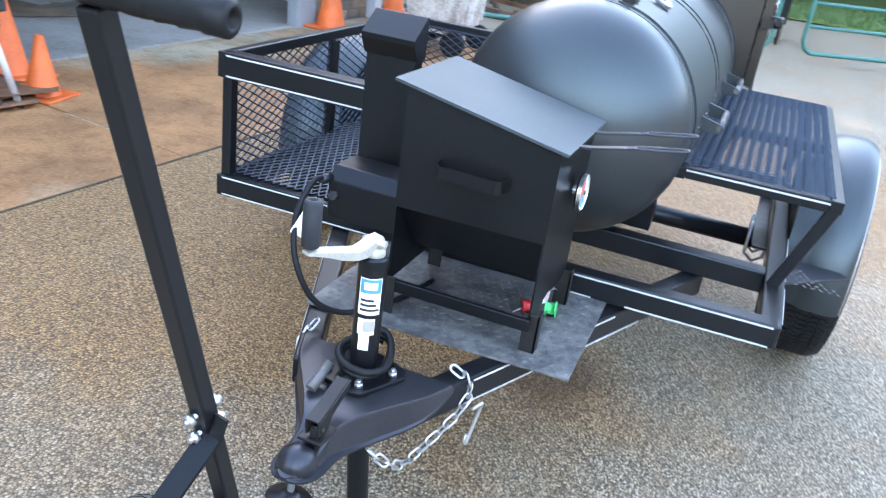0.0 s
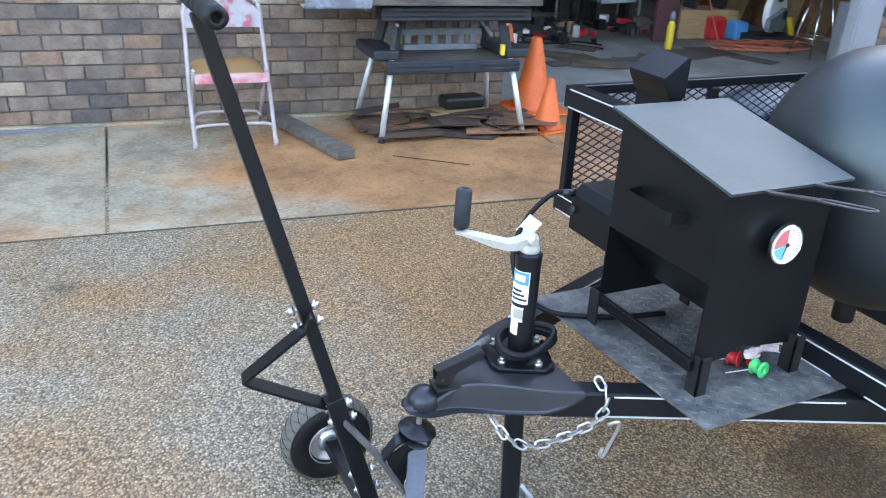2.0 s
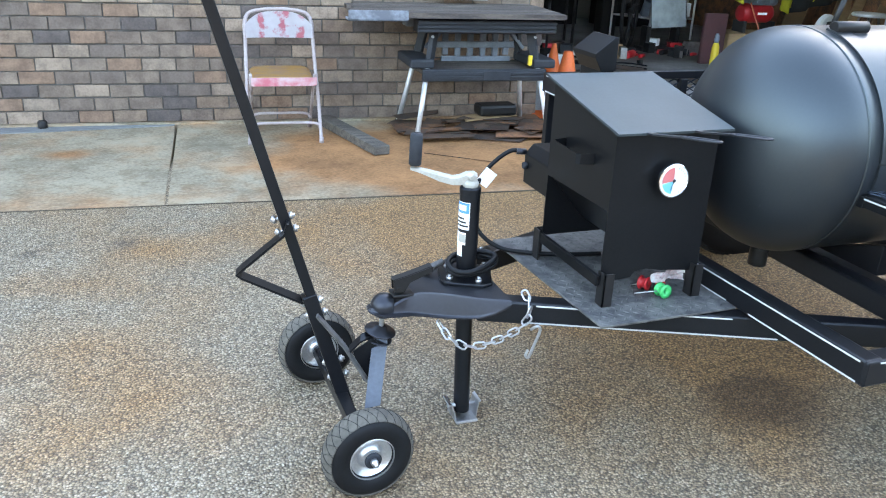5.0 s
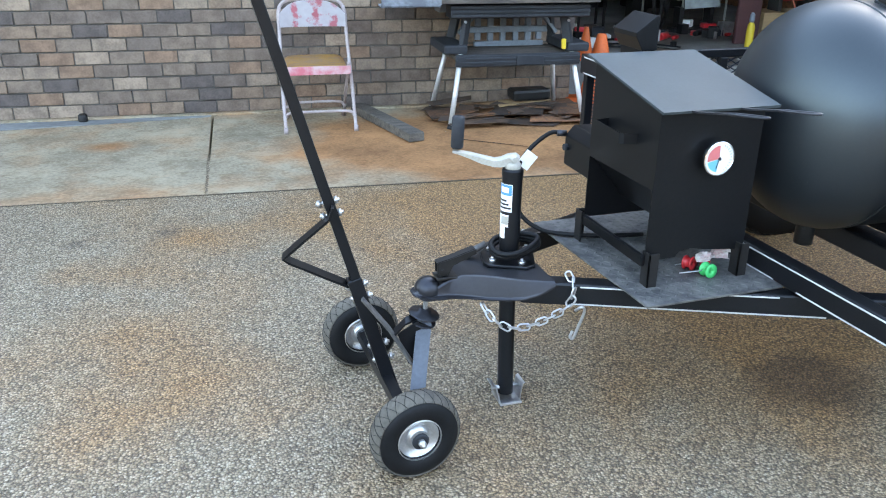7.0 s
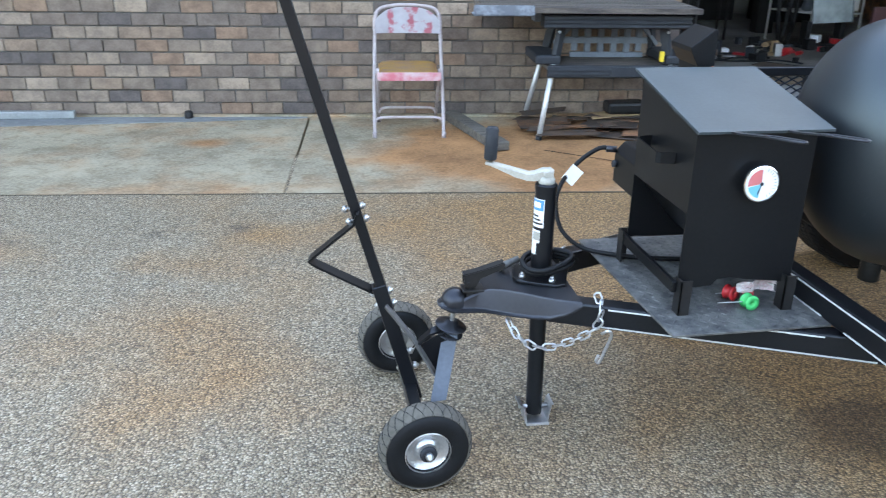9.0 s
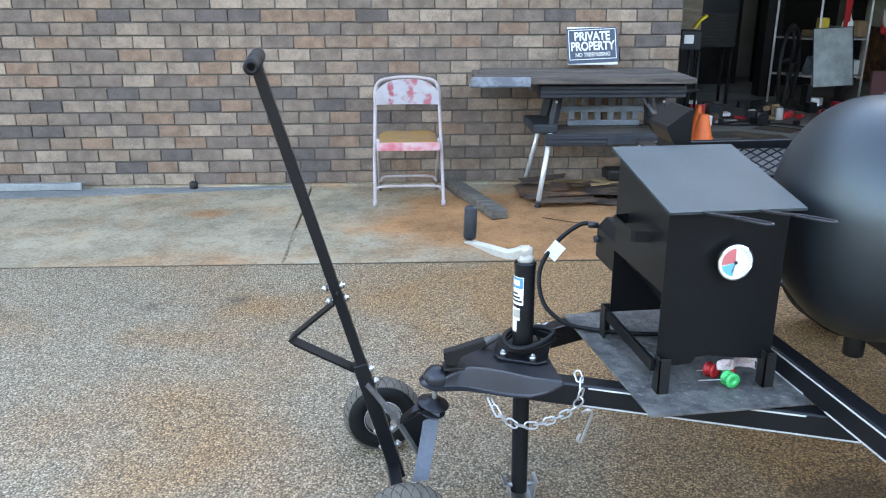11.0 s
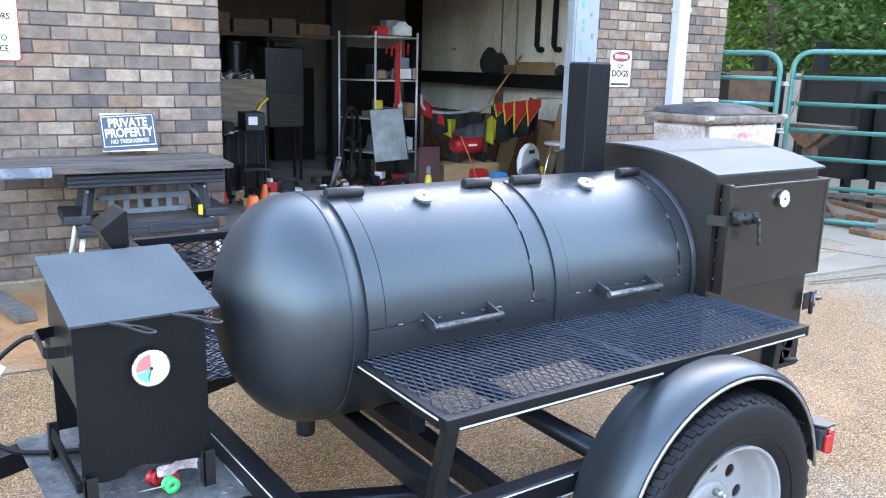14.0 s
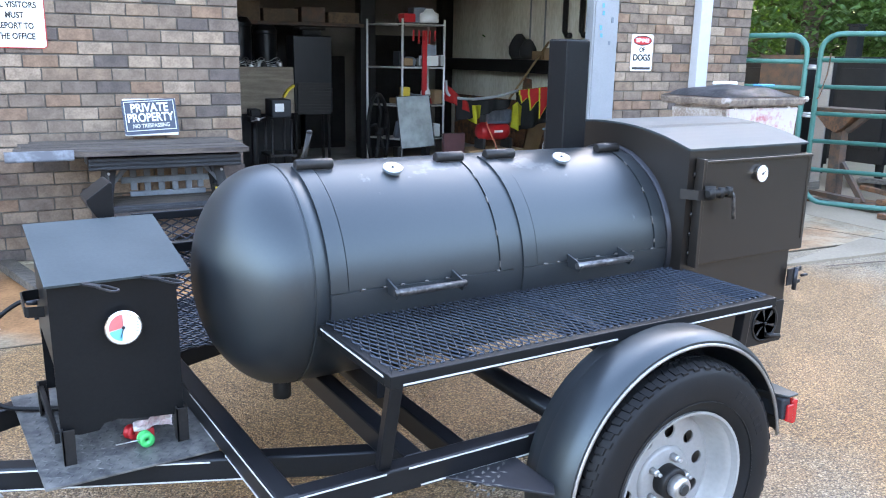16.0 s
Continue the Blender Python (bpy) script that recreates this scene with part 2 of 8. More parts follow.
def brick_material():
    m = material("brown_face_brick", (0.218, 0.166, 0.127), (0.132, 0.098, 0.076), 0.8, 0.95, scale=14, fine=80, bump=0.6, mix=0.8)
    n, l = m.node_tree.nodes, m.node_tree.links
    p = n["Principled BSDF"]
    base = p.inputs["Base Color"].links[0].from_socket
    info = n.new("ShaderNodeObjectInfo")
    geo = n.new("ShaderNodeNewGeometry")
    both = n.new("ShaderNodeMath")
    both.operation = "ADD"
    l.new(info.outputs["Random"], both.inputs[0])
    l.new(geo.outputs["Random Per Island"], both.inputs[1])
    fr = n.new("ShaderNodeMath")
    fr.operation = "FRACT"
    l.new(both.outputs[0], fr.inputs[0])
    cr = n.new("ShaderNodeValToRGB")
    cr.color_ramp.interpolation = "CONSTANT"
    stops = [(0.0, (0.76, 0.75, 0.78)), (0.14, (0.95, 0.92, 0.9)), (0.3, (1.5, 1.46, 1.4)), (0.42, (1.1, 1.0, 0.92)),
             (0.56, (0.84, 0.81, 0.81)), (0.68, (0.52, 0.54, 0.62)), (0.76, (1.25, 1.22, 1.18)), (0.88, (1.12, 0.92, 0.8))]
    while len(cr.color_ramp.elements) < len(stops):
        cr.color_ramp.elements.new(0.5)
    for e, (pos, c) in zip(cr.color_ramp.elements, stops):
        e.position, e.color = pos, (*c, 1)
    l.new(fr.outputs[0], cr.inputs[0])
    mul = n.new("ShaderNodeMix")
    mul.data_type, mul.blend_type = "RGBA", "MULTIPLY"
    mul.inputs[0].default_value = 1.0
    l.new(base, mul.inputs[6])
    l.new(cr.outputs[0], mul.inputs[7])
    l.new(mul.outputs[2], p.inputs["Base Color"])
    return m


BRICK = brick_material()


def stained(m, socket, spots, tint, low, high, scale=1.3, strength=0.85, blend="MULTIPLY"):
    """Lays rust stains of uneven outline over a colour: (x, y, reach, weight) spots broken up by noise."""
    n, l = m.node_tree.nodes, m.node_tree.links
    geo = n.new("ShaderNodeNewGeometry")
    noise = n.new("ShaderNodeTexNoise")
    noise.inputs["Scale"].default_value, noise.inputs["Detail"].default_value, noise.inputs["Roughness"].default_value = scale, 7, 0.62
    l.new(geo.outputs["Position"], noise.inputs["Vector"])
    total = noise.outputs["Fac"]
    for x, y, rx, ry, weight in spots:
        sub = n.new("ShaderNodeVectorMath")
        sub.operation = "SUBTRACT"
        sub.inputs[1].default_value = (x, y, 0)
        l.new(geo.outputs["Position"], sub.inputs[0])
        mul = n.new("ShaderNodeVectorMath")
        mul.operation = "MULTIPLY"
        mul.inputs[1].default_value = (1 / rx, 1 / ry, 0)
        l.new(sub.outputs[0], mul.inputs[0])
        ln = n.new("ShaderNodeVectorMath")
        ln.operation = "LENGTH"
        l.new(mul.outputs[0], ln.inputs[0])
        fall = n.new("ShaderNodeMapRange")
        fall.interpolation_type = "SMOOTHSTEP"
        fall.inputs["From Min"].default_value, fall.inputs["From Max"].default_value = 0.0, 1.0
        fall.inputs["To Min"].default_value, fall.inputs["To Max"].default_value = weight, 0.0
        l.new(ln.outputs["Value"], fall.inputs["Value"])
        add = n.new("ShaderNodeMath")
        l.new(total, add.inputs[0])
        l.new(fall.outputs[0], add.inputs[1])
        total = add.outputs[0]
    sm = n.new("ShaderNodeMapRange")
    sm.inputs["From Min"].default_value, sm.inputs["From Max"].default_value = low, high
    sm.inputs["To Max"].default_value = strength
    l.new(total, sm.inputs["Value"])
    mixn = n.new("ShaderNodeMix")
    mixn.data_type, mixn.blend_type = "RGBA", blend
    mixn.inputs[7].default_value = (*tint, 1)
    l.new(sm.outputs[0], mixn.inputs[0])
    l.new(socket, mixn.inputs[6])
    return mixn.outputs[2]


def ramp_node(n, stops):
    cr = n.new("ShaderNodeValToRGB")
    while len(cr.color_ramp.elements) < len(stops):
        cr.color_ramp.elements.new(0.5)
    for e, (pos, c) in zip(cr.color_ramp.elements, stops):
        e.position, e.color = pos, (*c, 1)
    return cr


def aggregate_material():
    """Washed pebble concrete: small stones of many tints, with broad rusty stains and an oil mark."""
    m = bpy.data.materials.new("exposed_aggregate_drive")
    m.use_nodes = True
    n, l = m.node_tree.nodes, m.node_tree.links
    p = n["Principled BSDF"]
    geo = n.new("ShaderNodeNewGeometry")
    wob = n.new("ShaderNodeTexNoise")
    wob.inputs["Scale"].default_value, wob.inputs["Detail"].default_value = 60, 2
    l.new(geo.outputs["Position"], wob.inputs["Vector"])
    shift = n.new("ShaderNodeVectorMath")
    shift.operation = "MULTIPLY_ADD"
    shift.inputs[1].default_value = (0.006, 0.006, 0.006)
    l.new(wob.outputs["Color"], shift.inputs[0])
    l.new(geo.outputs["Position"], shift.inputs[2])
    vor = n.new("ShaderNodeTexVoronoi")
    vor.inputs["Scale"].default_value = 150
    l.new(shift.outputs[0], vor.inputs["Vector"])
    cr = ramp_node(n, [(0.0, (0.17, 0.123, 0.077)), (0.28, (0.258, 0.196, 0.127)), (0.55, (0.342, 0.268, 0.178)), (0.82, (0.42, 0.338, 0.235)), (1.0, (0.54, 0.455, 0.342))])
    sep = n.new("ShaderNodeSeparateColor")
    l.new(vor.outputs["Color"], sep.inputs[0])
    l.new(sep.outputs[0], cr.inputs[0])
    gap = n.new("ShaderNodeMapRange")
    gap.inputs["From Min"].default_value, gap.inputs["From Max"].default_value = 0.35, 0.7
    gap.inputs["To Min"].default_value, gap.inputs["To Max"].default_value = 1.0, 0.34
    l.new(vor.outputs["Distance"], gap.inputs["Value"])
    dark = n.new("ShaderNodeMix")
    dark.data_type, dark.blend_type = "RGBA", "MULTIPLY"
    dark.inputs[0].default_value = 1.0
    l.new(cr.outputs[0], dark.inputs[6])
    l.new(gap.outputs[0], dark.inputs[7])
    out = stained(m, dark.outputs[2], GROUND_RUST, (1.14, 0.78, 0.46), 0.5, 0.8, 1.3, 0.92)
    out = stained(m, out, GROUND_OIL, (0.42, 0.42, 0.46), 0.66, 0.95, 3.0, 0.9)
    l.new(out, p.inputs["Base Color"])
    p.inputs["Roughness"].default_value = 0.6
    bn = n.new("ShaderNodeBump")
    bn.invert = True
    bn.inputs["Strength"].default_value, bn.inputs["Distance"].default_value = 0.9, 0.006
    l.new(vor.outputs["Distance"], bn.inputs["Height"])
    l.new(bn.outputs[0], p.inputs["Normal"])
    return m


# (x, y, reach along x, reach along y, weight)
GROUND_RUST = ((1.7, 1.3, 2.6, 1.6, 0.42), (1.4, 0.3, 1.9, 1.3, 0.26), (0.6, 1.3, 0.4, 0.6, 0.26), (-0.55, 1.36, 0.4, 0.3, 0.2), (3.8, -0.2, 2.2, 2.6, 0.46), (4.0, 1.2, 2.0, 1.4, 0.42), (0.2, 1.6, 1.3, 0.5, 0.16),
               (-0.96, 1.17, 0.26, 0.2, 0.2), (-0.76, 1.09, 0.26, 0.18, 0.2), (-0.72, 0.55, 0.6, 1.5, 0.115))
GROUND_OIL = ((1.15, -0.23, 0.32, 0.3, 0.62), (-0.68, 1.5, 0.16, 0.14, 0.36), (-1.03, 1.46, 0.12, 0.1, 0.36), (-1.6, 1.43, 0.12, 0.1, 0.36), (-1.2, 1.3, 0.5, 0.3, 0.16))
SLAB_RUST = ((1.8, 2.4, 2.2, 1.6, 0.6), (0.8, 2.6, 1.3, 0.9, 0.5), (-1.0, 2.9, 0.25, 0.16, 0.4), (2.9, 2.0, 2.0, 1.2, 0.5), (-1.2, 2.0, 1.0, 0.3, 0.14), (4.8, 1.9, 2.6, 1.6, 0.34))


def slab_material():
    m = material("stained_concrete", (0.345, 0.287, 0.2), (0.2, 0.165, 0.112), 0.7, 0.9, scale=2.3, fine=55, bump=0.3, mix=0.95)
    p = m.node_tree.nodes["Principled BSDF"]
    base = p.inputs["Base Color"].links[0].from_socket
    out = stained(m, base, SLAB_RUST, (1.12, 0.62, 0.34), 0.48, 0.82, 1.9, 0.97)
    out = stained(m, out, (), (0.62, 0.56, 0.47), 0.48, 0.62, 11.0, 0.55)
    out = stained(m, out, (), (0.5, 0.48, 0.44), 0.7, 0.74, 26.0, 0.8, "MIX")
    out = stained(m, out, (), (0.5, 0.49, 0.47), 0.6, 0.72, 4.5, 0.55)
    m.node_tree.links.new(out, p.inputs["Base Color"])
    return m


CONCRETE = slab_material()


def scuff_tank():
    """Pale scuffs where the doors swing back against the top of the tank."""
    p = TANKP.node_tree.nodes["Principled BSDF"]
    base = p.inputs["Base Color"].links[0].from_socket
    out = stained(TANKP, base, ((1.52, -0.23, 0.2, 0.1, 0.27), (1.85, -0.24, 0.2, 0.12, 0.25), (1.33, -0.28, 0.14, 0.08, 0.2)), (0.08, 0.084, 0.086), 0.71, 0.77, 12.0, 0.8, "MIX")
    TANKP.node_tree.links.new(out, p.inputs["Base Color"])


scuff_tank()
AGGREGATE = aggregate_material()


def darken_floor():
    """Darkens the workshop floor in uneven patches away from the opening."""
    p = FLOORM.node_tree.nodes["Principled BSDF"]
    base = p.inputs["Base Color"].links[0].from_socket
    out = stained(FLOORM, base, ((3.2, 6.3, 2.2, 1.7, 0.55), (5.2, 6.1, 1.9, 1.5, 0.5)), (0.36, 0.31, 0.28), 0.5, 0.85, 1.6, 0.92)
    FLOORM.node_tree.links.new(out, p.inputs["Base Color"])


darken_floor()


def leaf_material(name, a, b):
    m = material(name, a, b, 0.5, 0.65, scale=2.0, fine=20, spread=0.2)
    n, l = m.node_tree.nodes, m.node_tree.links
    p = n["Principled BSDF"]
    tr = n.new("ShaderNodeBsdfTranslucent")
    tr.inputs["Color"].default_value = (a[0] * 2.6, a[1] * 2.4, a[2] * 1.2, 1)
    mixer = n.new("ShaderNodeMixShader")
    mixer.inputs[0].default_value = 0.3
    l.new(p.outputs[0], mixer.inputs[1])
    l.new(tr.outputs[0], mixer.inputs[2])
    l.new(mixer.outputs[0], n["Material Output"].inputs["Surface"])
    return m


LEAF = leaf_material("green_leaf", (0.035, 0.085, 0.022), (0.06, 0.115, 0.03))

# ---- shaping helpers ----


def frame_of(p0, p1, up=(0, 0, 1)):
    """A matrix whose x runs from p0 to p1 and whose z is as near to up as can be; its origin is p0."""
    a, b = Vector(p0), Vector(p1)
    x = (b - a).normalized()
    u = Vector(up)
    if abs(x.dot(u)) > 0.999:
        u = Vector((1, 0, 0))
    y = u.cross(x).normalized()
    z = x.cross(y)
    m = Matrix((x, y, z)).transposed().to_4x4()
    m.translation = a
    return m


def put(bm, pieces, faces, m=None):
    vs = [bm.verts.new(m @ Vector(v) if m else v) for v in pieces]
    return vs, [bm.faces.new([vs[i] for i in f]) for f in faces if len(set(f)) > 2]


BOX_FACES = ((0, 3, 2, 1), (4, 5, 6, 7), (0, 1, 5, 4), (1, 2, 6, 5), (2, 3, 7, 6), (3, 0, 4, 7))


def box(bm, lo, hi, bevel=0.0, m=None):
    (x0, y0, z0), (x1, y1, z1) = lo, hi
    vs, fs = put(bm, [(x0, y0, z0), (x1, y0, z0), (x1, y1, z0), (x0, y1, z0), (x0, y0, z1), (x1, y0, z1), (x1, y1, z1), (x0, y1, z1)], BOX_FACES, m)
    if bevel:
        es = list({e for f in fs for e in f.edges})
        bmesh.ops.bevel(bm, geom=es, offset=bevel, segments=2, affect="EDGES", profile=0.5)
    return bm


def beam(bm, p0, p1, w, h, bevel=0.004, up=(0, 0, 1)):
    """A square tube from p0 to p1 (along its middle), w wide and h high."""
    m = frame_of(p0, p1, up)
    return box(bm, (0, -w / 2, -h / 2), ((Vector(p1) - Vector(p0)).length, w / 2, h / 2), bevel, m)


def lathe(bm, profile, m=None, seg=24, closed=False):
    """Turns (radius, along) round the local x axis."""
    rings = []
    for r, a in profile:
        ring = []
        for i in range(seg):
            t = 2 * math.pi * i / seg
            v = Vector((a, r * math.cos(t), r * math.sin(t)))
            ring.append(bm.verts.new(m @ v if m else v))
        rings.append(ring)
    pairs = list(zip(rings, rings[1:])) + ([(rings[-1], rings[0])] if closed else [])
    for a, b in pairs:
        for i in range(seg):
            j = (i + 1) % seg
            f = bm.faces.new((a[i], a[j], b[j], b[i]))
            f.smooth = True
    if not closed:
        bm.faces.new(list(reversed(rings[0])))
        bm.faces.new(rings[-1])
    return bm


def rod(bm, p0, p1, r, seg=14, r2=None, edge=0.0):
    d = (Vector(p1) - Vector(p0)).length
    r2 = r if r2 is None else r2
    e = min(edge, d / 3)
    prof = [(r - e, 0), (r, e), (r2, d - e), (r2 - e, d)] if e else [(r, 0), (r2, d)]
    return lathe(bm, prof, frame_of(p0, p1), seg)


def tube(bm, pts, r, seg=10, closed=False):
    """A round bar along a line of points."""
    pts = [Vector(p) for p in pts]
    n = len(pts)
    rings = []
    up = Vector((0.13, 0.31, 0.94)).normalized()
    for i, p in enumerate(pts):
        a = pts[(i - 1) % n] if closed or i > 0 else p
        b = pts[(i + 1) % n] if closed or i < n - 1 else p
        d = (b - a).normalized()
        u = up - d * up.dot(d)
        if u.length < 1e-3:
            u = Vector((1, 0, 0)) - d * d.x
        u.normalize()
        up = u
        v = d.cross(u)
        rings.append([bm.verts.new(p + (u * math.cos(2 * math.pi * k / seg) + v * math.sin(2 * math.pi * k / seg)) * r) for k in range(seg)])
    for i in range(n if closed else n - 1):
        a, b = rings[i], rings[(i + 1) % n]
        for k in range(seg):
            f = bm.faces.new((a[k], a[(k + 1) % seg], b[(k + 1) % seg], b[k]))
            f.smooth = True
    if not closed:
        bm.faces.new(list(reversed(rings[0])))
        bm.faces.new(rings[-1])
    return bm


def curve_points(pts, steps=8):
    """A smooth line through the points."""
    p = [Vector(v) for v in pts]
    p = [p[0] * 2 - p[1]] + p + [p[-1] * 2 - p[-2]]
    out = []
    for i in range(1, len(p) - 2):
        for s in range(steps):
            t = s / steps
            a, b, c, d = p[i - 1], p[i], p[i + 1], p[i + 2]
            out.append(0.5 * ((2 * b) + (c - a) * t + (2 * a - 5 * b + 4 * c - d) * t * t + (3 * b - a - 3 * c + d) * t ** 3))
    out.append(p[-2])
    return out


def prism(bm, outline, depth, m, bevel=0.0):
    """An outline in the local xy plane, pushed depth along local z."""
    n = len(outline)
    vs = [m @ Vector((x, y, 0)) for x, y in outline] + [m @ Vector((x, y, depth)) for x, y in outline]
    faces = [tuple(reversed(range(n))), tuple(range(n, 2 * n))] + [(i, (i + 1) % n, n + (i + 1) % n, n + i) for i in range(n)]
    _, fs = put(bm, vs, faces)
    if bevel:
        bmesh.ops.bevel(bm, geom=list({e for f in fs for e in f.edges}), offset=bevel, segments=2, affect="EDGES", profile=0.5)
    return bm


def flat_bar(bm, pts, width, thick, across):
    """A flat strip bent along points; across is the way of its width."""
    w = Vector(across).normalized() * width / 2
    pts = [Vector(p) for p in pts]
    rings = []
    for i, p in enumerate(pts):
        d = (pts[min(i + 1, len(pts) - 1)] - pts[max(i - 1, 0)]).normalized()
        t = d.cross(w).normalized() * thick / 2
        rings.append([bm.verts.new(p + a) for a in (w + t, -w + t, -w - t, w - t)])
    for a, b in zip(rings, rings[1:]):
        for k in range(4):
            bm.faces.new((a[k], a[(k + 1) % 4], b[(k + 1) % 4], b[k]))
    bm.faces.new(list(reversed(rings[0])))
    bm.faces.new(rings[-1])
    return bm


def mesh_net(bm, m, length, height, pitch_long, pitch_short, bar=0.0035, thick=0.004, lean=0.0):
    """Expanded metal in the local xy plane: zigzag strands that touch; long diagonals along x."""
    rows = int(height / pitch_short) + 1
    cols = int(length / (pitch_long / 2)) + 1
    for j in range(rows):
        prev = None
        for i in range(cols + 1):
            x = min(i * pitch_long / 2, length)
            y = (j + (0.5 if (i % 2) else 0.0)) * pitch_short
            y2 = (j + 1 - (0.5 if (i % 2) else 0.0)) * pitch_short
            for k, yy in ((0, y), (1, y2)):
                yy = min(max(yy, 0), height)
                ring = [bm.verts.new(m @ Vector((x, yy + dy, dz))) for dy, dz in ((-bar, lean), (0, thick), (bar, -lean), (0, -thick))]
                if k == 0:
                    a = ring
                else:
                    b = ring
            if prev:
                for p, q in ((prev[0], a), (prev[1], b)):
                    for k in range(4):
                        bm.faces.new((p[k], p[(k + 1) % 4], q[(k + 1) % 4], q[k]))
            prev = (a, b)
    bmesh.ops.remove_doubles(bm, verts=bm.verts, dist=0.00002)
    return bm


def words(name, text, size, m, mat, parent=None, bold=0.0, width=None, depth=0.0008):
    """Lettering as a mesh, centred, in the local xy plane of m."""
    c = bpy.data.curves.new(name, "FONT")
    c.body, c.size, c.align_x, c.align_y, c.extrude, c.offset = text, size, "CENTER", "CENTER", depth, bold
    tmp = bpy.data.objects.new(name, c)
    scene.collection.objects.link(tmp)
    bpy.context.view_layer.update()
    me = bpy.data.meshes.new_from_object(tmp.evaluated_get(bpy.context.evaluated_depsgraph_get()))
    bpy.data.objects.remove(tmp)
    if width and me.vertices:
        xs = [v.co.x for v in me.vertices]
        k = width / (max(xs) - min(xs))
        for v in me.vertices:
            v.co.x *= k
    me.transform(m)
    me.materials.clear()
    me.materials.append(mat)
    ob = new(name, me)
    if parent:
        adopt(ob, parent)
    return ob


def finish(name, bm, mat, smooth=None):
    bmesh.ops.recalc_face_normals(bm, faces=bm.faces)
    me = bpy.data.meshes.new(name)
    bm.to_mesh(me)
    bm.free()
    me.materials.append(mat)
    if smooth is not None:
        me.polygons.foreach_set("use_smooth", [smooth] * len(me.polygons))
    if smooth:
        me.set_sharp_from_angle(angle=radians(35))
    return me


def adopt(ob, parent):
    ob.parent = parent
    if parent.type == "EMPTY":
        ob.matrix_parent_inverse = Matrix.Translation(-parent.location)


def part(name, bm, mat, parent=None, label="", smooth=None):
    ob = new(name, finish(name, bm, mat, smooth))
    if parent:
        adopt(ob, parent)
    if label:
        ob["label"] = label
    return ob


def thing(name, label, category, at=(0, 0, 0), group="", kind=""):
    ob = new(name)
    ob.location = at
    return tagged(ob, label, category, group, kind)


def solid(name, bm, mat, label, category, group="", kind="", smooth=None):
    return tagged(part(name, bm, mat, smooth=smooth), label, category, group, kind)


def B():
    return bmesh.new()

# ---- the ground and the building ----
WALL_TURN = math.atan(0.075)
BW = Matrix.Translation((0, 3.54, 0)) @ Matrix.Rotation(-WALL_TURN, 4, "Z")   # x along the brick wall, y into the building


def ground_z(x, y):
    return -0.03 + 0.013 * min(max(y, -5.0), 2.2)


def slab_edge(x):
    return 1.89 - 0.085 * x


def ground_sheet():
    bm = B()
    xs = [-400, -60, -15] + [-8 + 0.8 * i for i in range(29)] + [20, 30, 60, 400]
    ys = [-400, -60, -15] + [-7 + 0.5 * i for i in range(32)] + [12, 20, 60, 400]
    grid = [[bm.verts.new((x, y, ground_z(x, y) - (0.05 if y > 2.6 and x < 30 else 0.0))) for x in xs] for y in ys]
    for j in range(len(ys) - 1):
        for i in range(len(xs) - 1):
            bm.faces.new((grid[j][i], grid[j][i + 1], grid[j + 1][i + 1], grid[j + 1][i]))
    return solid("ground", bm, AGGREGATE, "wet-looking brown exposed aggregate driveway with rust stains", "driveway", kind="structure")


ground_sheet()


def slab(x0, x1, back, lean0=0.0, lean1=0.0):
    """One bay of the concrete walk along the wall, with a worn front edge."""
    bm = B()
    pts = [(x0, slab_edge(x0)), (x1, slab_edge(x1)), (x1 + lean1, back(x1 + lean1)), (x0 + lean0, back(x0 + lean0))]
    prism(bm, pts, 0.10, Matrix.Translation((0, 0, -0.1)), 0.006)
    return solid("pavement", bm, CONCRETE, "stained grey and orange concrete walk slab", "pavement", kind="structure")


def wall_y(x):
    return 3.54 - 0.075 * x


for a, b, p, q in ((-7.0, -4.1, 0, 0), (-4.09, -0.518, 0, 0.115), (-0.506, 1.826, 0.115, 0.235), (1.838, 4.6, 0.235, 0.2), (4.61, 7.4, 0.2, 0.2)):
    slab(a, b, lambda x: wall_y(x) - 0.002, p, q)
bm = B()
prism(bm, [(-7.0, slab_edge(-7.0) - 0.009), (7.4, slab_edge(7.4) - 0.009), (7.4, slab_edge(7.4) - 0.001), (-7.0, slab_edge(-7.0) - 0.001)], 0.02, Matrix.Translation((0, 0, -0.0215)))
solid("trim", bm, SOIL, "dirt-filled joint between the walk and the drive", "joint", kind="structure")
bm = B()
box(bm, (-7.0, -0.05, -0.1), (2.07, 0.25, 0.012), 0.004, BW)
solid("trim", bm, CONCRETE, "low concrete footing strip under the bricks", "footing", kind="structure")
bm = B()
prism(bm, [(-7.0, 3.27), (-1.63, 3.44), (-1.05, 3.452), (-0.42, 3.49), (-0.41, wall_y(-0.41) - 0.053), (-7.0, wall_y(-7.0) - 0.053)], 0.006, Matrix.Translation((0, 0, -0.001)), 0.002)
DAMP = material("smooth_grey_mortar_fillet", (0.2, 0.205, 0.2), (0.12, 0.125, 0.125), 0.7, 0.85, scale=5, fine=60, bump=0.25, stretch=(0.4, 1, 1), mix=0.9)
solid("trim", bm, DAMP, "smoother grey mortar strip along the foot of the wall", "mortar strip", kind="structure")

# brick wall left of the garage opening, its return, and the pier to the right
BRICK_L, BRICK_H, COURSE, PITCH = 0.1957, 0.0723, 0.0813, 0.2032
Z_TOP = 3.1


def core(name, u0, u1, label):
    bm = B()
    box(bm, (u0, 0.006, -0.05), (u1, 0.24, Z_TOP), 0, BW)
    return solid(name, bm, MORTAR, label, "wall", kind="structure")


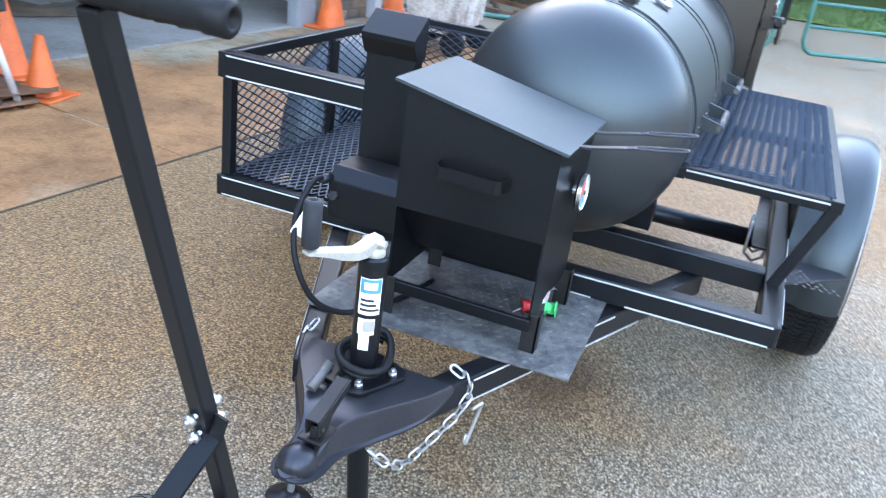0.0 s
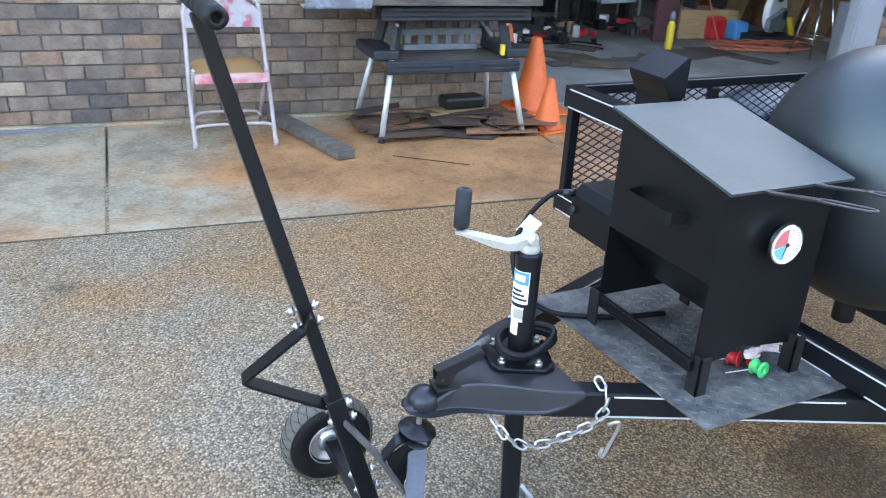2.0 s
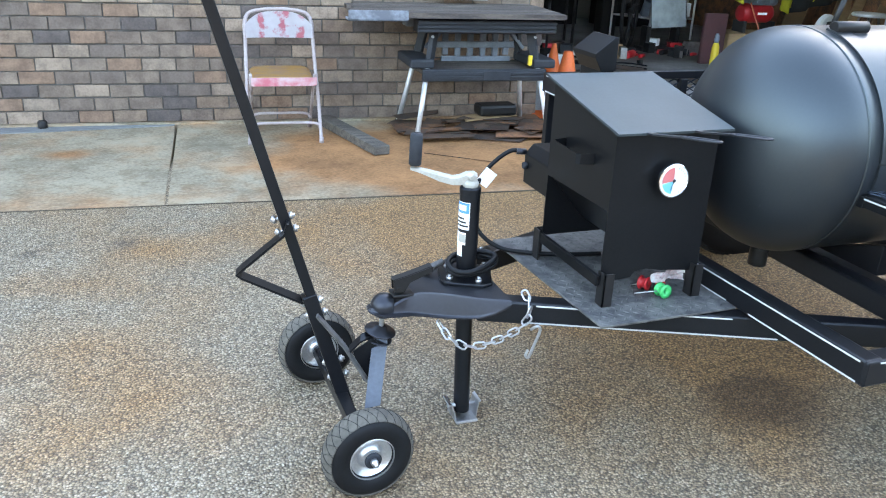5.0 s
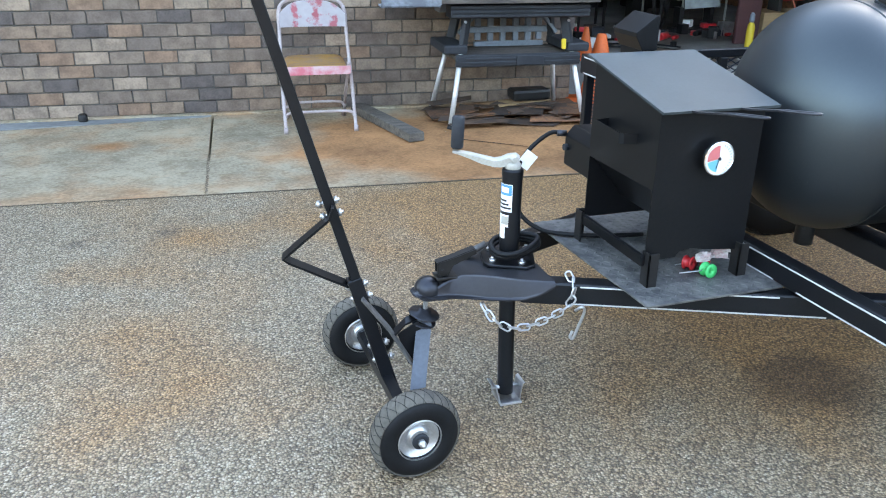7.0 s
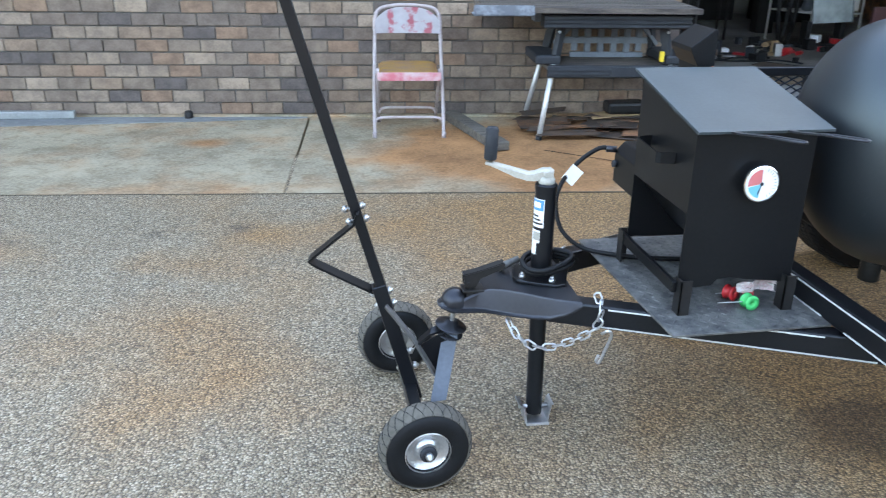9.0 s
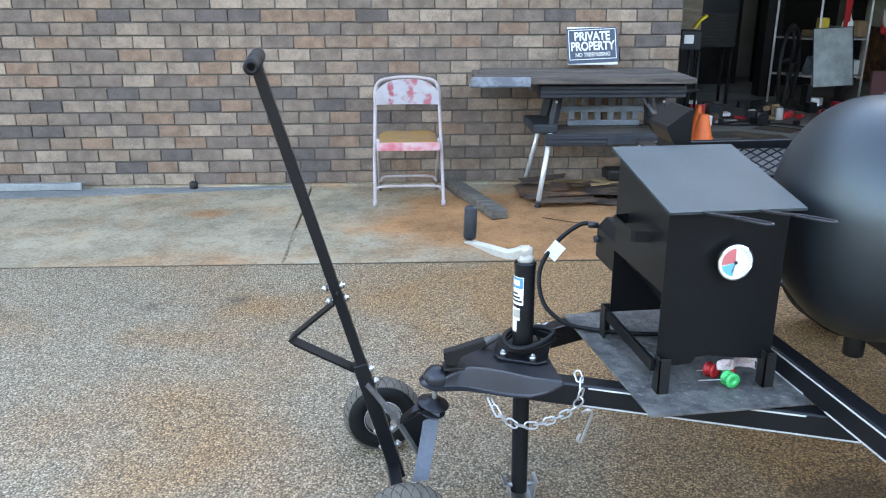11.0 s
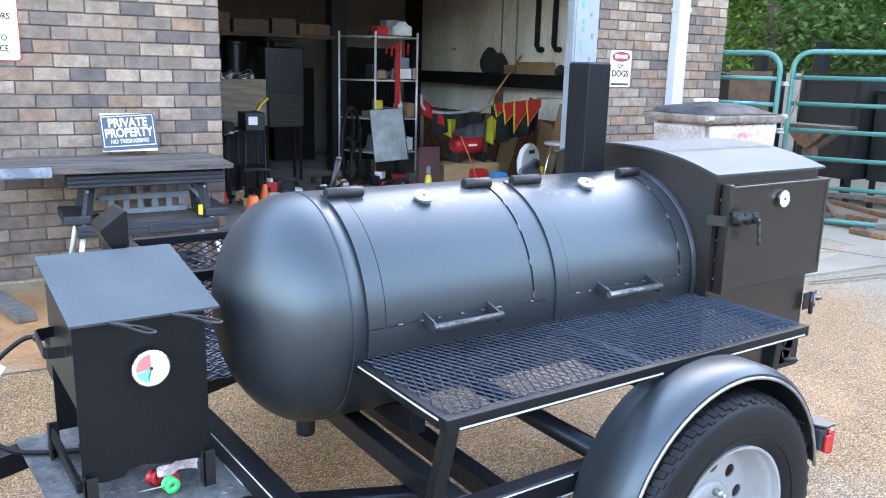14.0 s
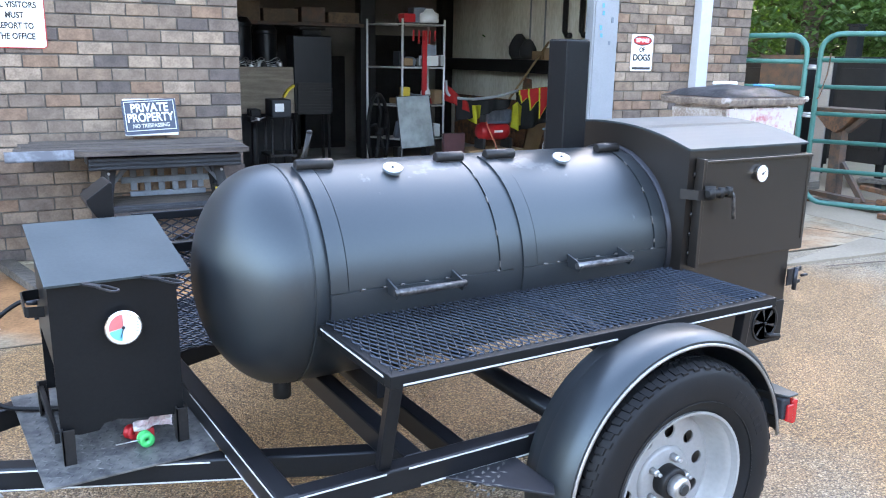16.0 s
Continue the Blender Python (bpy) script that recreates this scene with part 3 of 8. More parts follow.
wall_left = core("wall_left", -7.0, 2.068, "brown and grey brick wall with dark joints")
wall_right = core("wall_right", 5.252, 6.806, "brown brick pier beside the garage opening")
bm = B()
box(bm, (2.06, 0.0, 2.75), (5.26, 0.24, Z_TOP), 0, BW)
solid("wall_lintel", bm, DARKWALL, "dark steel lintel over the garage opening", "lintel", kind="structure")
# unseen roof: height set to shade the drive, colour set for bluish reflections
bm = B()
prism(bm, [(-0.5, Z_TOP), (8.4, Z_TOP), (8.4, Z_TOP + 0.3), (3.6, Z_TOP + 2.4), (-0.5, Z_TOP + 0.5)], 14.1, BW @ Matrix(((0, 0, 1, -7.1), (1, 0, 0, 0), (0, 1, 0, 0), (0, 0, 0, 1))))
solid("roof", bm, ROOFM, "unseen pitched roof over the workshop, sized to shade the drive", "roof", kind="structure")

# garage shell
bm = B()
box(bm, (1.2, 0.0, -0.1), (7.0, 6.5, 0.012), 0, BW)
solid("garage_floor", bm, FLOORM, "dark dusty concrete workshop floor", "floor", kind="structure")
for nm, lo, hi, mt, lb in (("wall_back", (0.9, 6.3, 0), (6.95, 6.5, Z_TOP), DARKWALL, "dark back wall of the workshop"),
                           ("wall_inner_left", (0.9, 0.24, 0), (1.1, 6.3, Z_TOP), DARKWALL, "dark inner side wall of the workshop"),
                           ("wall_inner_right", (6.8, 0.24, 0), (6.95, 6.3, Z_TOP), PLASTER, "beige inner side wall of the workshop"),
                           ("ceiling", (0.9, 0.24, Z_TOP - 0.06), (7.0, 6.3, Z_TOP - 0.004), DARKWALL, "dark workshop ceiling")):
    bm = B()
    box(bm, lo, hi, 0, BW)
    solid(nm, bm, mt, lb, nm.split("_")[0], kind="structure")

# plain unseen walls added away from the workshop to block low sky reflections
bm = B()
box(bm, (-30, -16.3, -0.3), (30, -16, 5.0))
solid("unseen_wall_side", bm, SKYBLOCK, "dark brown wall added out of view to block low sky", "wall", kind="structure")
bm = B()
box(bm, (-30.3, -16, -0.3), (-30, 16, 5.0))
solid("unseen_wall_end", bm, SKYBLOCK, "dark brown wall added out of view to block low sky", "wall", kind="structure")

# steel jamb of the opening and the downspout
bm = B()
box(bm, (4.99, -0.03, 0.0), (5.25, 0.07, 2.75), 0.004, BW)
box(bm, (5.005, -0.042, 0.0), (5.03, -0.028, 2.75), 0.002, BW)
jamb = solid("door_jamb", bm, POSTP, "pale blue grey painted steel door jamb with blue tape marks", "door jamb", kind="structure")
rnd = random.Random(4)
for i in range(9):
    bm = B()
    u, z = 5.06 + 0.03 * rnd.random() + (0.09 if i % 3 == 0 else 0), 1.45 + i * 0.06
    box(bm, (u, -0.0335, z), (u + 0.022, -0.0305, z + 0.03 + 0.02 * rnd.random()), 0, BW)
    part("mark", bm, BLUE if i % 3 else GREYPL, jamb)
bm = B()
box(bm, (6.1, -0.1, 0.0), (6.23, -0.004, Z_TOP), 0.008, BW)
for z in (0.5, 1.9, 2.8):
    box(bm, (6.09, -0.105, z), (6.24, -0.003, z + 0.03), 0.003, BW)
solid("downspout", bm, WHITEM, "white square metal downspout on the brick pier", "downspout", kind="structure")

# ---- the smoker trailer ----
trailer = thing("smoker_trailer", "black barbecue smoker trailer with tank, firebox, shelf and basket", "trailer", (1.6, 0, -0.03))
FZ0, FZ1 = 0.384, 0.445      # main frame tubes
TZ0, TZ1 = 0.320, 0.380      # tongue tubes, below them
FM = (FZ0 + FZ1) / 2
TM = (TZ0 + TZ1) / 2


def stripe(parent, a, b, out, size=0.0036):
    """A thin bright line along an edge, laid on the face that looks along out."""
    bm = B()
    m = frame_of(a, b, out)
    box(bm, (0, -size / 2, 0.0005), ((Vector(b) - Vector(a)).length, size / 2, 0.002), 0, m)
    return part("pinstripe", bm, STRIPE, parent, "thin white pinstripe")


def side_stripes(parent, a, b, out, z0, z1, breaks=((0.02, 0.48), (0.55, 0.97))):
    """Broken lines along the top and the bottom of a tube's outer face."""
    a, b = Vector(a), Vector(b)
    for z, offs in ((z1, 0.0), (z0, 0.05)):
        for s, e in breaks:
            p, q = a.lerp(b, min(s + offs, 1)), a.lerp(b, min(e + offs * 0.4, 1))
            stripe(parent, (p.x, p.y, z), (q.x, q.y, z), out)


# main frame
def frame_tube(p0, p1, w=0.05, h=0.061, name="frame_tube"):
    bm = B()
    beam(bm, p0, p1, w, h, 0.005)
    return part(name, bm, GLOSS, trailer)


front = frame_tube((0.872, -0.742, FM), (0.822, 0.776, FM), name="front_beam")
for z, s, t in ((FZ1 - 0.006, 0.0, 0.42), (FZ1 - 0.006, 0.66, 0.99), (FZ0 + 0.006, 0.0, 0.223), (FZ0 + 0.006, 0.279, 0.36), (FZ0 + 0.006, 0.68, 0.99)):
    p, q = Vector((0.846, -0.73, z)).lerp(Vector((0.797, 0.77, z)), s), Vector((0.846, -0.73, z)).lerp(Vector((0.797, 0.77, z)), t)
    stripe(front, p, q, (-1, -0.03, 0))
near_rail = frame_tube((0.85, -0.722, FM - 0.002), (2.18, -0.722, FM - 0.002), name="side_rail")
side_stripes(near_rail, (0.87, -0.7475, 0), (1.5, -0.7475, 0), (0, -1, 0), FZ0 + 0.006, FZ1 - 0.006, ((0.02, 0.36), (0.45, 0.98)))
frame_tube((0.80, 0.752, FM - 0.002), (2.3, 0.752, FM - 0.002), name="side_rail")
for x, z in ((1.195, FM - 0.004), (1.39, 0.338), (2.16, FM - 0.004)):
    frame_tube((x, -0.699, z), (x, 0.729, z), name="cross_member")

# tongue
for s in (-1, 1):
    y0, y1 = (-0.115, -0.528) if s < 0 else (0.13, 0.55)
    d = Vector((1.205 - 0.24, y1 - y0, 0)).normalized() * -0.02
    rail = frame_tube((0.24 + d.x, y0 + d.y, TM), (1.205, y1, TM), name="tongue_rail")
    if s < 0:
        d = (Vector((1.205, y1, 0)) - Vector((0.24, y0, 0))).normalized()
        out = Vector((d.y, -d.x, 0))
        p = Vector((0.24, y0, 0)) + out * 0.0255
        for z, a, b in ((TZ1 - 0.006, 0.13, 0.36), (TZ1 - 0.006, 0.47, 0.62), (TZ0 + 0.006, 0.11, 0.74)):
            stripe(rail, (p + d * a) + Vector((0, 0, z)), (p + d * b) + Vector((0, 0, z)), out)
    else:
        side_stripes(rail, (0.3, 0.182, 0), (0.8, 0.4, 0), (-0.4, 0.92, 0), TZ0 + 0.006, TZ1 - 0.006)


# tread plate on the tongue
def tread_plate(lo, hi, z, name="tread_plate", outline=None, cut=True):
    bm = B()
    pts = outline or [(lo[0], lo[1]), (hi[0], lo[1]), (hi[0], hi[1]), (lo[0], hi[1])]
    prism(bm, pts, 0.006, Matrix.Translation((0, 0, z - 0.006)), 0.001)
    mat = CAST if cut and outline else DIAMOND
    ob = part(name, bm, mat, trailer, "black steel tread plate step" if cut and outline else "scuffed grey steel tread plate")
    lugs, faces = [], []
    i = 0
    x = lo[0] + 0.012
    while x < hi[0] - 0.012:
        y = lo[1] + 0.012 + (0.011 if i % 2 else 0)
        k = 0
        while y < hi[1] - 0.012:
            if outline is None or not cut or (y - lo[1]) > (x - lo[0]) * 1.0 + 0.01:
                a = radians(45 if (i + k) % 2 else -45)
                c, s = math.cos(a), math.sin(a)
                n = len(lugs)
                for px, py, pz in ((-0.01, 0, 0), (0, -0.0036, 0), (0.01, 0, 0), (0, 0.0036, 0), (0, 0, 0.0017)):
                    lugs.append((x + px * c - py * s, y + px * s + py * c, z + pz))
                faces += [(n, n + 1, n + 4), (n + 1, n + 2, n + 4), (n + 2, n + 3, n + 4), (n + 3, n, n + 4)]
            y += 0.022
            k += 1
        x += 0.022
        i += 1
    me = bpy.data.meshes.new("raised_pattern")
    me.from_pydata(lugs, [], faces)
    me.materials.append(DIAMOND)
    lug = new("raised_pattern", me)
    lug.parent = ob
    tagged(lug, kind="stuff")
    return ob


tread_plate((0.44, -0.36), (0.832, 0.238), 0.389, "tread_plate", [(0.44, -0.36), (0.832, -0.352), (0.832, 0.238), (0.405, 0.235)], False)

# coupler
bm = B()
rows = []
for x, w, z1, z0, lip in ((-0.042, 0.006, 0.329, 0.321, 0.007), (-0.036, 0.016, 0.331, 0.319, 0.009), (-0.024, 0.024, 0.333, 0.317, 0.012), (-0.008, 0.029, 0.335, 0.315, 0.015), (0.012, 0.031, 0.337, 0.314, 0.017),
                          (0.034, 0.031, 0.35, 0.313, 0.017), (0.05, 0.032, 0.358, 0.313, 0.016), (0.066, 0.035, 0.367, 0.313, 0.015), (0.086, 0.045, 0.376, 0.313, 0.012), (0.115, 0.063, 0.381, 0.314, 0.009),
                          (0.15, 0.088, 0.384, 0.317, 0.007), (0.185, 0.114, 0.3855, 0.323, 0.006), (0.22, 0.139, 0.3865, 0.332, 0.004), (0.25, 0.154, 0.387, 0.345, 0.003), (0.272, 0.163, 0.387, 0.358, 0.002), (0.29, 0.169, 0.387, 0.371, 0.001)):
    d = min(0.005, w * 0.2)
    half = [(w + lip, z0), (w + lip, z0 + 0.004), (w + 0.002 * (lip > 0), z0 + 0.006), (w, z0 + 0.009), (w - 0.25 * d, z1 - 0.005), (w - d, z1)]
    rows.append([bm.verts.new((x, -y, z)) for y, z in half] + [bm.verts.new((x, y, z)) for y, z in reversed(half)])
for a, b in zip(rows, rows[1:]):
    for k in range(12):
        bm.faces.new((a[k], a[(k + 1) % 12], b[(k + 1) % 12], b[k]))
bm.faces.new(list(reversed(rows[0])))
bm.faces.new(rows[-1])
coupler = part("coupler", bm, CAST, trailer, "dark grey stamped steel ball coupler", True)
bm = B()
bulb = [(0.0365 * math.sin(t), -0.035 * math.cos(t)) for t in [math.pi * (0.02 + 0.96 * k / 14) for k in range(15)]]
lathe(bm, bulb, frame_of((0.003, 0, 0.329), (0.004, 0, 0.4)), 28)
part("socket_dome", bm, CAST, coupler, "", True)
bm = B()
flat_bar(bm, [(0.02, -0.015, 0.41), (0.055, -0.015, 0.418), (0.124, -0.013, 0.438)], 0.024, 0.004, (0, 1, 0))
for s in (-1, 1):
    prism(bm, [(0.022, 0.38), (0.05, 0.376), (0.064, 0.4), (0.126, 0.426), (0.126, 0.439), (0.055, 0.418), (0.02, 0.41)], 0.004, Matrix(((1, 0, 0, 0), (0, 0, -1, s * 0.012 - 0.013), (0, 1, 0, 0), (0, 0, 0, 1))))
rod(bm, (0.034, -0.033, 0.388), (0.034, 0.005, 0.388), 0.005, 10)
box(bm, (0.018, -0.036, 0.364), (0.074, 0.012, 0.371), 0.002)
box(bm, (0.026, -0.023, 0.37), (0.05, -0.007, 0.39), 0.002)
part("latch_lever", bm, FLATB, coupler, "black steel coupler latch lever")

# tongue jack
jack = B()
rod(jack, (0.229, 0, 0.30), (0.229, 0, 0.638), 0.027, 24, edge=0.002)
rod(jack, (0.226, -0.028, -0.012), (0.23, 0, 0.31), 0.0225, 20)
lathe(jack, [(0.0275, 0), (0.0282, 0.004), (0.0282, 0.016), (0.025, 0.02)], frame_of((0.229, 0, 0.622), (0.229, 0, 0.66)), 24)
jack_tube = part("jack_tube", jack, GLOSS, trailer, "black tongue jack tube with paper labels", True)
bm = B()
prism(bm, [(-0.078, -0.012), (-0.072, -0.036), (0.02, -0.082), (0.046, -0.074), (0.084, 0.03), (0.066, 0.056), (-0.03, 0.075), (-0.06, 0.06)], 0.008,
      Matrix.Translation((0.229, 0, 0.387)), 0.002)
part("jack_flange", bm, GLOSS, jack_tube)
for dx, dy in ((-0.055, -0.021), (0.014, -0.058), (0.062, 0.03), (-0.035, 0.055)):
    bm = B()
    rod(bm, (0.229 + dx, dy, 0.394), (0.229 + dx, dy, 0.404), 0.009, 6)
    rod(bm, (0.229 + dx, dy, 0.404), (0.229 + dx, dy, 0.41), 0.005, 8)
    part("bolt", bm, ZINC, jack_tube)
bm = B()
box(bm, (0.198, -0.07, -0.034), (0.262, 0.008, -0.024), 0.003)
for x0, x1 in ((0.2, 0.188), (0.26, 0.268)):
    flat_bar(bm, [(x0, -0.032, -0.027), (0.7 * x0 + 0.3 * x1, -0.031, -0.008), (x1, -0.03, 0.022), (x1 + (x1 - x0) * 0.8, -0.03, 0.025)], 0.05, 0.004, (0, 1, 0))
rod(bm, (0.183, -0.03, 0.008), (0.275, -0.03, 0.008), 0.006, 10)
part("jack_foot", bm, ZINC, jack_tube, "bright zinc jack foot")
bm = B()
rows = []
for x, y, z, h, w in ((0.084, 0.057, 0.682, 0.006, 0.018), (0.1, 0.051, 0.680, 0.008, 0.026), (0.125, 0.041, 0.673, 0.013, 0.027), (0.155, 0.03, 0.663, 0.019, 0.027),
                      (0.185, 0.018, 0.656, 0.02, 0.027), (0.2, 0.012, 0.658, 0.023, 0.028), (0.217, 0.006, 0.664, 0.028, 0.028), (0.236, 0.0, 0.666, 0.028, 0.027), (0.245, -0.003, 0.664, 0.02, 0.02)):
    u = Vector((0.34, 0.94, 0)) * w / 2
    c = Vector((x, y, z))
    rows.append([bm.verts.new(c + u * i + Vector((0, 0, h * j / 2))) for i, j in ((-1, -1), (1, -1), (1, 0.6), (0.7, 1), (-0.7, 1), (-1, 0.6))])
for a, b in zip(rows, rows[1:]):
    for k in range(6):
        bm.faces.new((a[k], b[k], b[(k + 1) % 6], a[(k + 1) % 6]))
bm.faces.new(list(reversed(rows[0])))
bm.faces.new(rows[-1])
bmesh.ops.recalc_face_normals(bm, faces=bm.faces)
lathe(bm, [(0.02, 0), (0.021, 0.004), (0.021, 0.012), (0.016, 0.02)], frame_of((0.229, 0, 0.64), (0.229, 0, 0.7)), 20)
rod(bm, (0.224, -0.024, 0.669), (0.224, 0.022, 0.669), 0.007, 12)
part("crank_arm", bm, CREAM, jack_tube, "cream cast crank arm")
bm = B()
lathe(bm, [(0.014, 0), (0.0165, 0.004), (0.0165, 0.078), (0.0135, 0.083), (0.007, 0.083), (0.007, 0.07)], frame_of((0.095, 0.055, 0.690), (0.099, 0.057, 0.79)), 18)
part("crank_grip", bm, DARKPL, jack_tube, "dark grey crank grip")


def jack_label(z0, z1, a0, a1, mat, name="label_patch", r=0.0275):
    bm = B()
    n = 8
    ring = []
    for z in (z0, z1):
        ring.append([bm.verts.new((0.229 + r * math.cos(radians(a0 + (a1 - a0) * i / n)), r * math.sin(radians(a0 + (a1 - a0) * i / n)), z)) for i in range(n + 1)])
    for i in range(n):
        bm.faces.new((ring[0][i], ring[0][i + 1], ring[1][i + 1], ring[1][i])).smooth = True
    return part(name, bm, mat, jack_tube)


jack_label(0.53, 0.605, 160, 252, WHITE)
jack_label(0.575, 0.603, 165, 248, BLUE, "label_band", 0.0279)
jack_label(0.582, 0.597, 180, 232, WHITE, "label_bar", 0.0282)
for i, z in enumerate((0.538, 0.548, 0.558)):
    jack_label(z, z + 0.005, 170, 246 - 12 * i, INK, "label_bar", 0.0280)
jack_label(0.488, 0.522, 165, 236, WHITE)
jack_label(0.455, 0.489, 175, 218, WHITE)
jack_label(0.495, 0.517, 190, 236, CREAM, "label_bar", 0.028)

# breakaway cable, coiled round the jack
coil = []
for i in range(60):
    t = i / 59 * 2 * math.pi * 2.15
    coil.append((0.229 + (0.05 + (0.03 + 0.012 * math.sin(t * 0.5)) * max(0.0, math.cos(t))) * math.cos(t), (0.046 + 0.008 * math.cos(t * 0.7)) * math.sin(t) - 0.004, 0.414 + 0.01 * math.sin(t + 0.6) + i * 0.0004))
coil += [(0.26, 0.045, 0.43), (0.31, 0.05, 0.42), (0.345, 0.06, 0.4)]
bm = B()
tube(bm, coil, 0.0075, 8)
part("coiled_cable", bm, RUBBER, trailer, "coiled black rubber breakaway cable")
bm = B()
rod(bm, (0.125, 0.052, 0.39), (0.18, 0.045, 0.42), 0.011, 12, 0.009)
part("plug", bm, WELD, trailer)


# safety chains
def chain(points, size=0.0188, r=0.0026, mat=ZINC):
    ch = new("safety_chain")
    adopt(ch, trailer)
    pts = curve_points(points, 40)
    run, last = 0.0, pts[0]
    step = size * 1.28
    centres = [pts[0]]
    for p in pts[1:]:
        run += (p - last).length
        if run >= step:
            centres.append(p)
            run = 0.0
        last = p
    base = B()
    loop = []
    for i in range(16):
        t = 2 * math.pi * i / 16
        loop.append((math.cos(t) * size * 0.45 + (size * 0.42 if math.cos(t) > 0 else -size * 0.42), math.sin(t) * size * 0.45, 0))
    tube(base, loop, r, 6, True)
    me = finish("link", base, mat, True)
    for i, c in enumerate(centres[:-1]):
        m = frame_of(c, centres[i + 1]) @ Matrix.Rotation(radians(90 * (i % 2) + 20), 4, "X")
        ob = new("link", me)
        ob.parent = ch
        ob.matrix_parent_inverse = Matrix.Identity(4)
        ob.matrix_basis = m
    ch.matrix_parent_inverse = Matrix.Translation(-trailer.location)
    ch["label"] = "bright zinc safety chain"
    return ch


chain([(0.334, -0.158, 0.392), (0.333, -0.188, 0.37), (0.318, -0.18, 0.315), (0.25, -0.14, 0.257), (0.19, -0.12, 0.246), (0.145, -0.10, 0.275), (0.12, -0.055, 0.322)])
chain([(0.33, 0.17, 0.388), (0.29, 0.175, 0.36), (0.25, 0.15, 0.31), (0.22, 0.1, 0.26), (0.2, 0.05, 0.245)])
bm = B()
tube(bm, curve_points([(0.335, -0.20, 0.315), (0.345, -0.215, 0.33), (0.355, -0.212, 0.315), (0.345, -0.205, 0.27), (0.335, -0.2, 0.235), (0.328, -0.197, 0.24), (0.333, -0.198, 0.255)], 5), 0.004, 8)
part("chain_hook", bm, ZINC, trailer, "bright zinc chain hook")

# ---- the hopper box on the plate ----
HX0, HX1, HY0, HY1 = 0.49, 0.775, -0.247, 0.085
bm = B()
T = 0.004


def lid_z(y):
    return 0.826 + (y + 0.256) * 0.202


def panel(bm, quad, thick, out):
    o = Vector(out).normalized() * thick
    vs = [Vector(v) for v in quad]
    n = len(vs)
    pts = vs + [v - o for v in vs]
    put(bm, pts, [tuple(range(n)), tuple(reversed(range(n, 2 * n)))] + [(i, n + i, n + (i + 1) % n, (i + 1) % n) for i in range(n)])


near_outline = [(HX0, HY0, 0.462), (0.535, HY0, 0.452), (0.575, HY0, 0.455), (0.587, HY0, 0.47), (0.62, HY0, 0.474), (0.66, HY0, 0.466), (HX1, HY0, 0.455),
                (HX1, HY0, lid_z(HY0) - 0.002), (HX0, HY0, lid_z(HY0) - 0.002)]
bm = B()
panel(bm, near_outline, T, (0, -1, 0))
hopper = part("hopper", bm, SATIN, trailer, "black sheet steel hopper box on legs")
bm = B()
panel(bm, [(HX0, HY0 + T, 0.637), (HX0, HY1 - T, 0.632), (HX0, HY1 - T, lid_z(HY1) - 0.003), (HX0, HY0 + T, lid_z(HY0) - 0.003)], T, (-1, 0, 0))
part("hopper_panel", bm, SATIN, hopper)
bm = B()
panel(bm, [(HX0, HY1, 0.455), (HX1, HY1, 0.455), (HX1, HY1, lid_z(HY1) - 0.002), (HX0, HY1, lid_z(HY1) - 0.002)], T, (0, 1, 0))
part("hopper_panel", bm, SATIN, hopper)
bm = B()
panel(bm, [(HX1, HY0 + T, 0.47), (HX1, HY1 - T, 0.47), (HX1, HY1 - T, lid_z(HY1) - 0.003), (HX1, HY0 + T, lid_z(HY0) - 0.003)], T, (1, 0, 0))
part("hopper_panel", bm, SATIN, hopper)
bm = B()
panel(bm, [(HX0 + 0.002, HY0 + T, 0.64), (0.605, HY0 + T, 0.505), (0.605, HY1 - T, 0.505), (HX0 + 0.002, HY1 - T, 0.64)], T, (-0.6, 0, -0.8))
part("hopper_panel", bm, SATIN, hopper)
bm = B()
panel(bm, [(0.605, HY0 + T, 0.505), (HX1 - T, HY0 + T, 0.49), (HX1 - T, HY1 - T, 0.49), (0.605, HY1 - T, 0.505)], T, (0, 0, -1))
part("hopper_panel", bm, SATIN, hopper)
bm = B()
panel(bm, [(0.484, -0.262, lid_z(-0.262)), (0.806, -0.262, lid_z(-0.262)), (0.798, 0.108, lid_z(0.108)), (0.474, 0.108, lid_z(0.108))], -0.006, (0, -0.2, 1))
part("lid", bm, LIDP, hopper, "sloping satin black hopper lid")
for x, y, wx, wy in ((HX0, -0.268, 1, 1), (0.752, -0.268, 1, 1), (0.466, 0.055, 1, -1), (0.752, 0.06, 1, -1)):
    bm = B()
    box(bm, (x, y if wy > 0 else y + 0.03, 0.389), (x + 0.028, y + (0.005 if wy > 0 else 0.035), 0.478), 0.001)
    box(bm, (x, y, 0.389), (x + 0.005, y + 0.034, 0.478), 0.001)
    part("leg", bm, FLATB, hopper)
bm = B()
beam(bm, (0.482, -0.25, 0.456), (0.476, 0.075, 0.456), 0.012, 0.028, 0.002)
part("stretcher", bm, SATIN, hopper)
bm = B()
flat_bar(bm, [(0.489, -0.155, 0.742), (0.455, -0.148, 0.742), (0.448, -0.14, 0.742), (0.448, -0.018, 0.745), (0.455, -0.01, 0.745), (0.489, -0.003, 0.745)], 0.026, 0.004, (0, 0, 1))
part("handle", bm, SATIN, hopper, "bent flat steel handle")


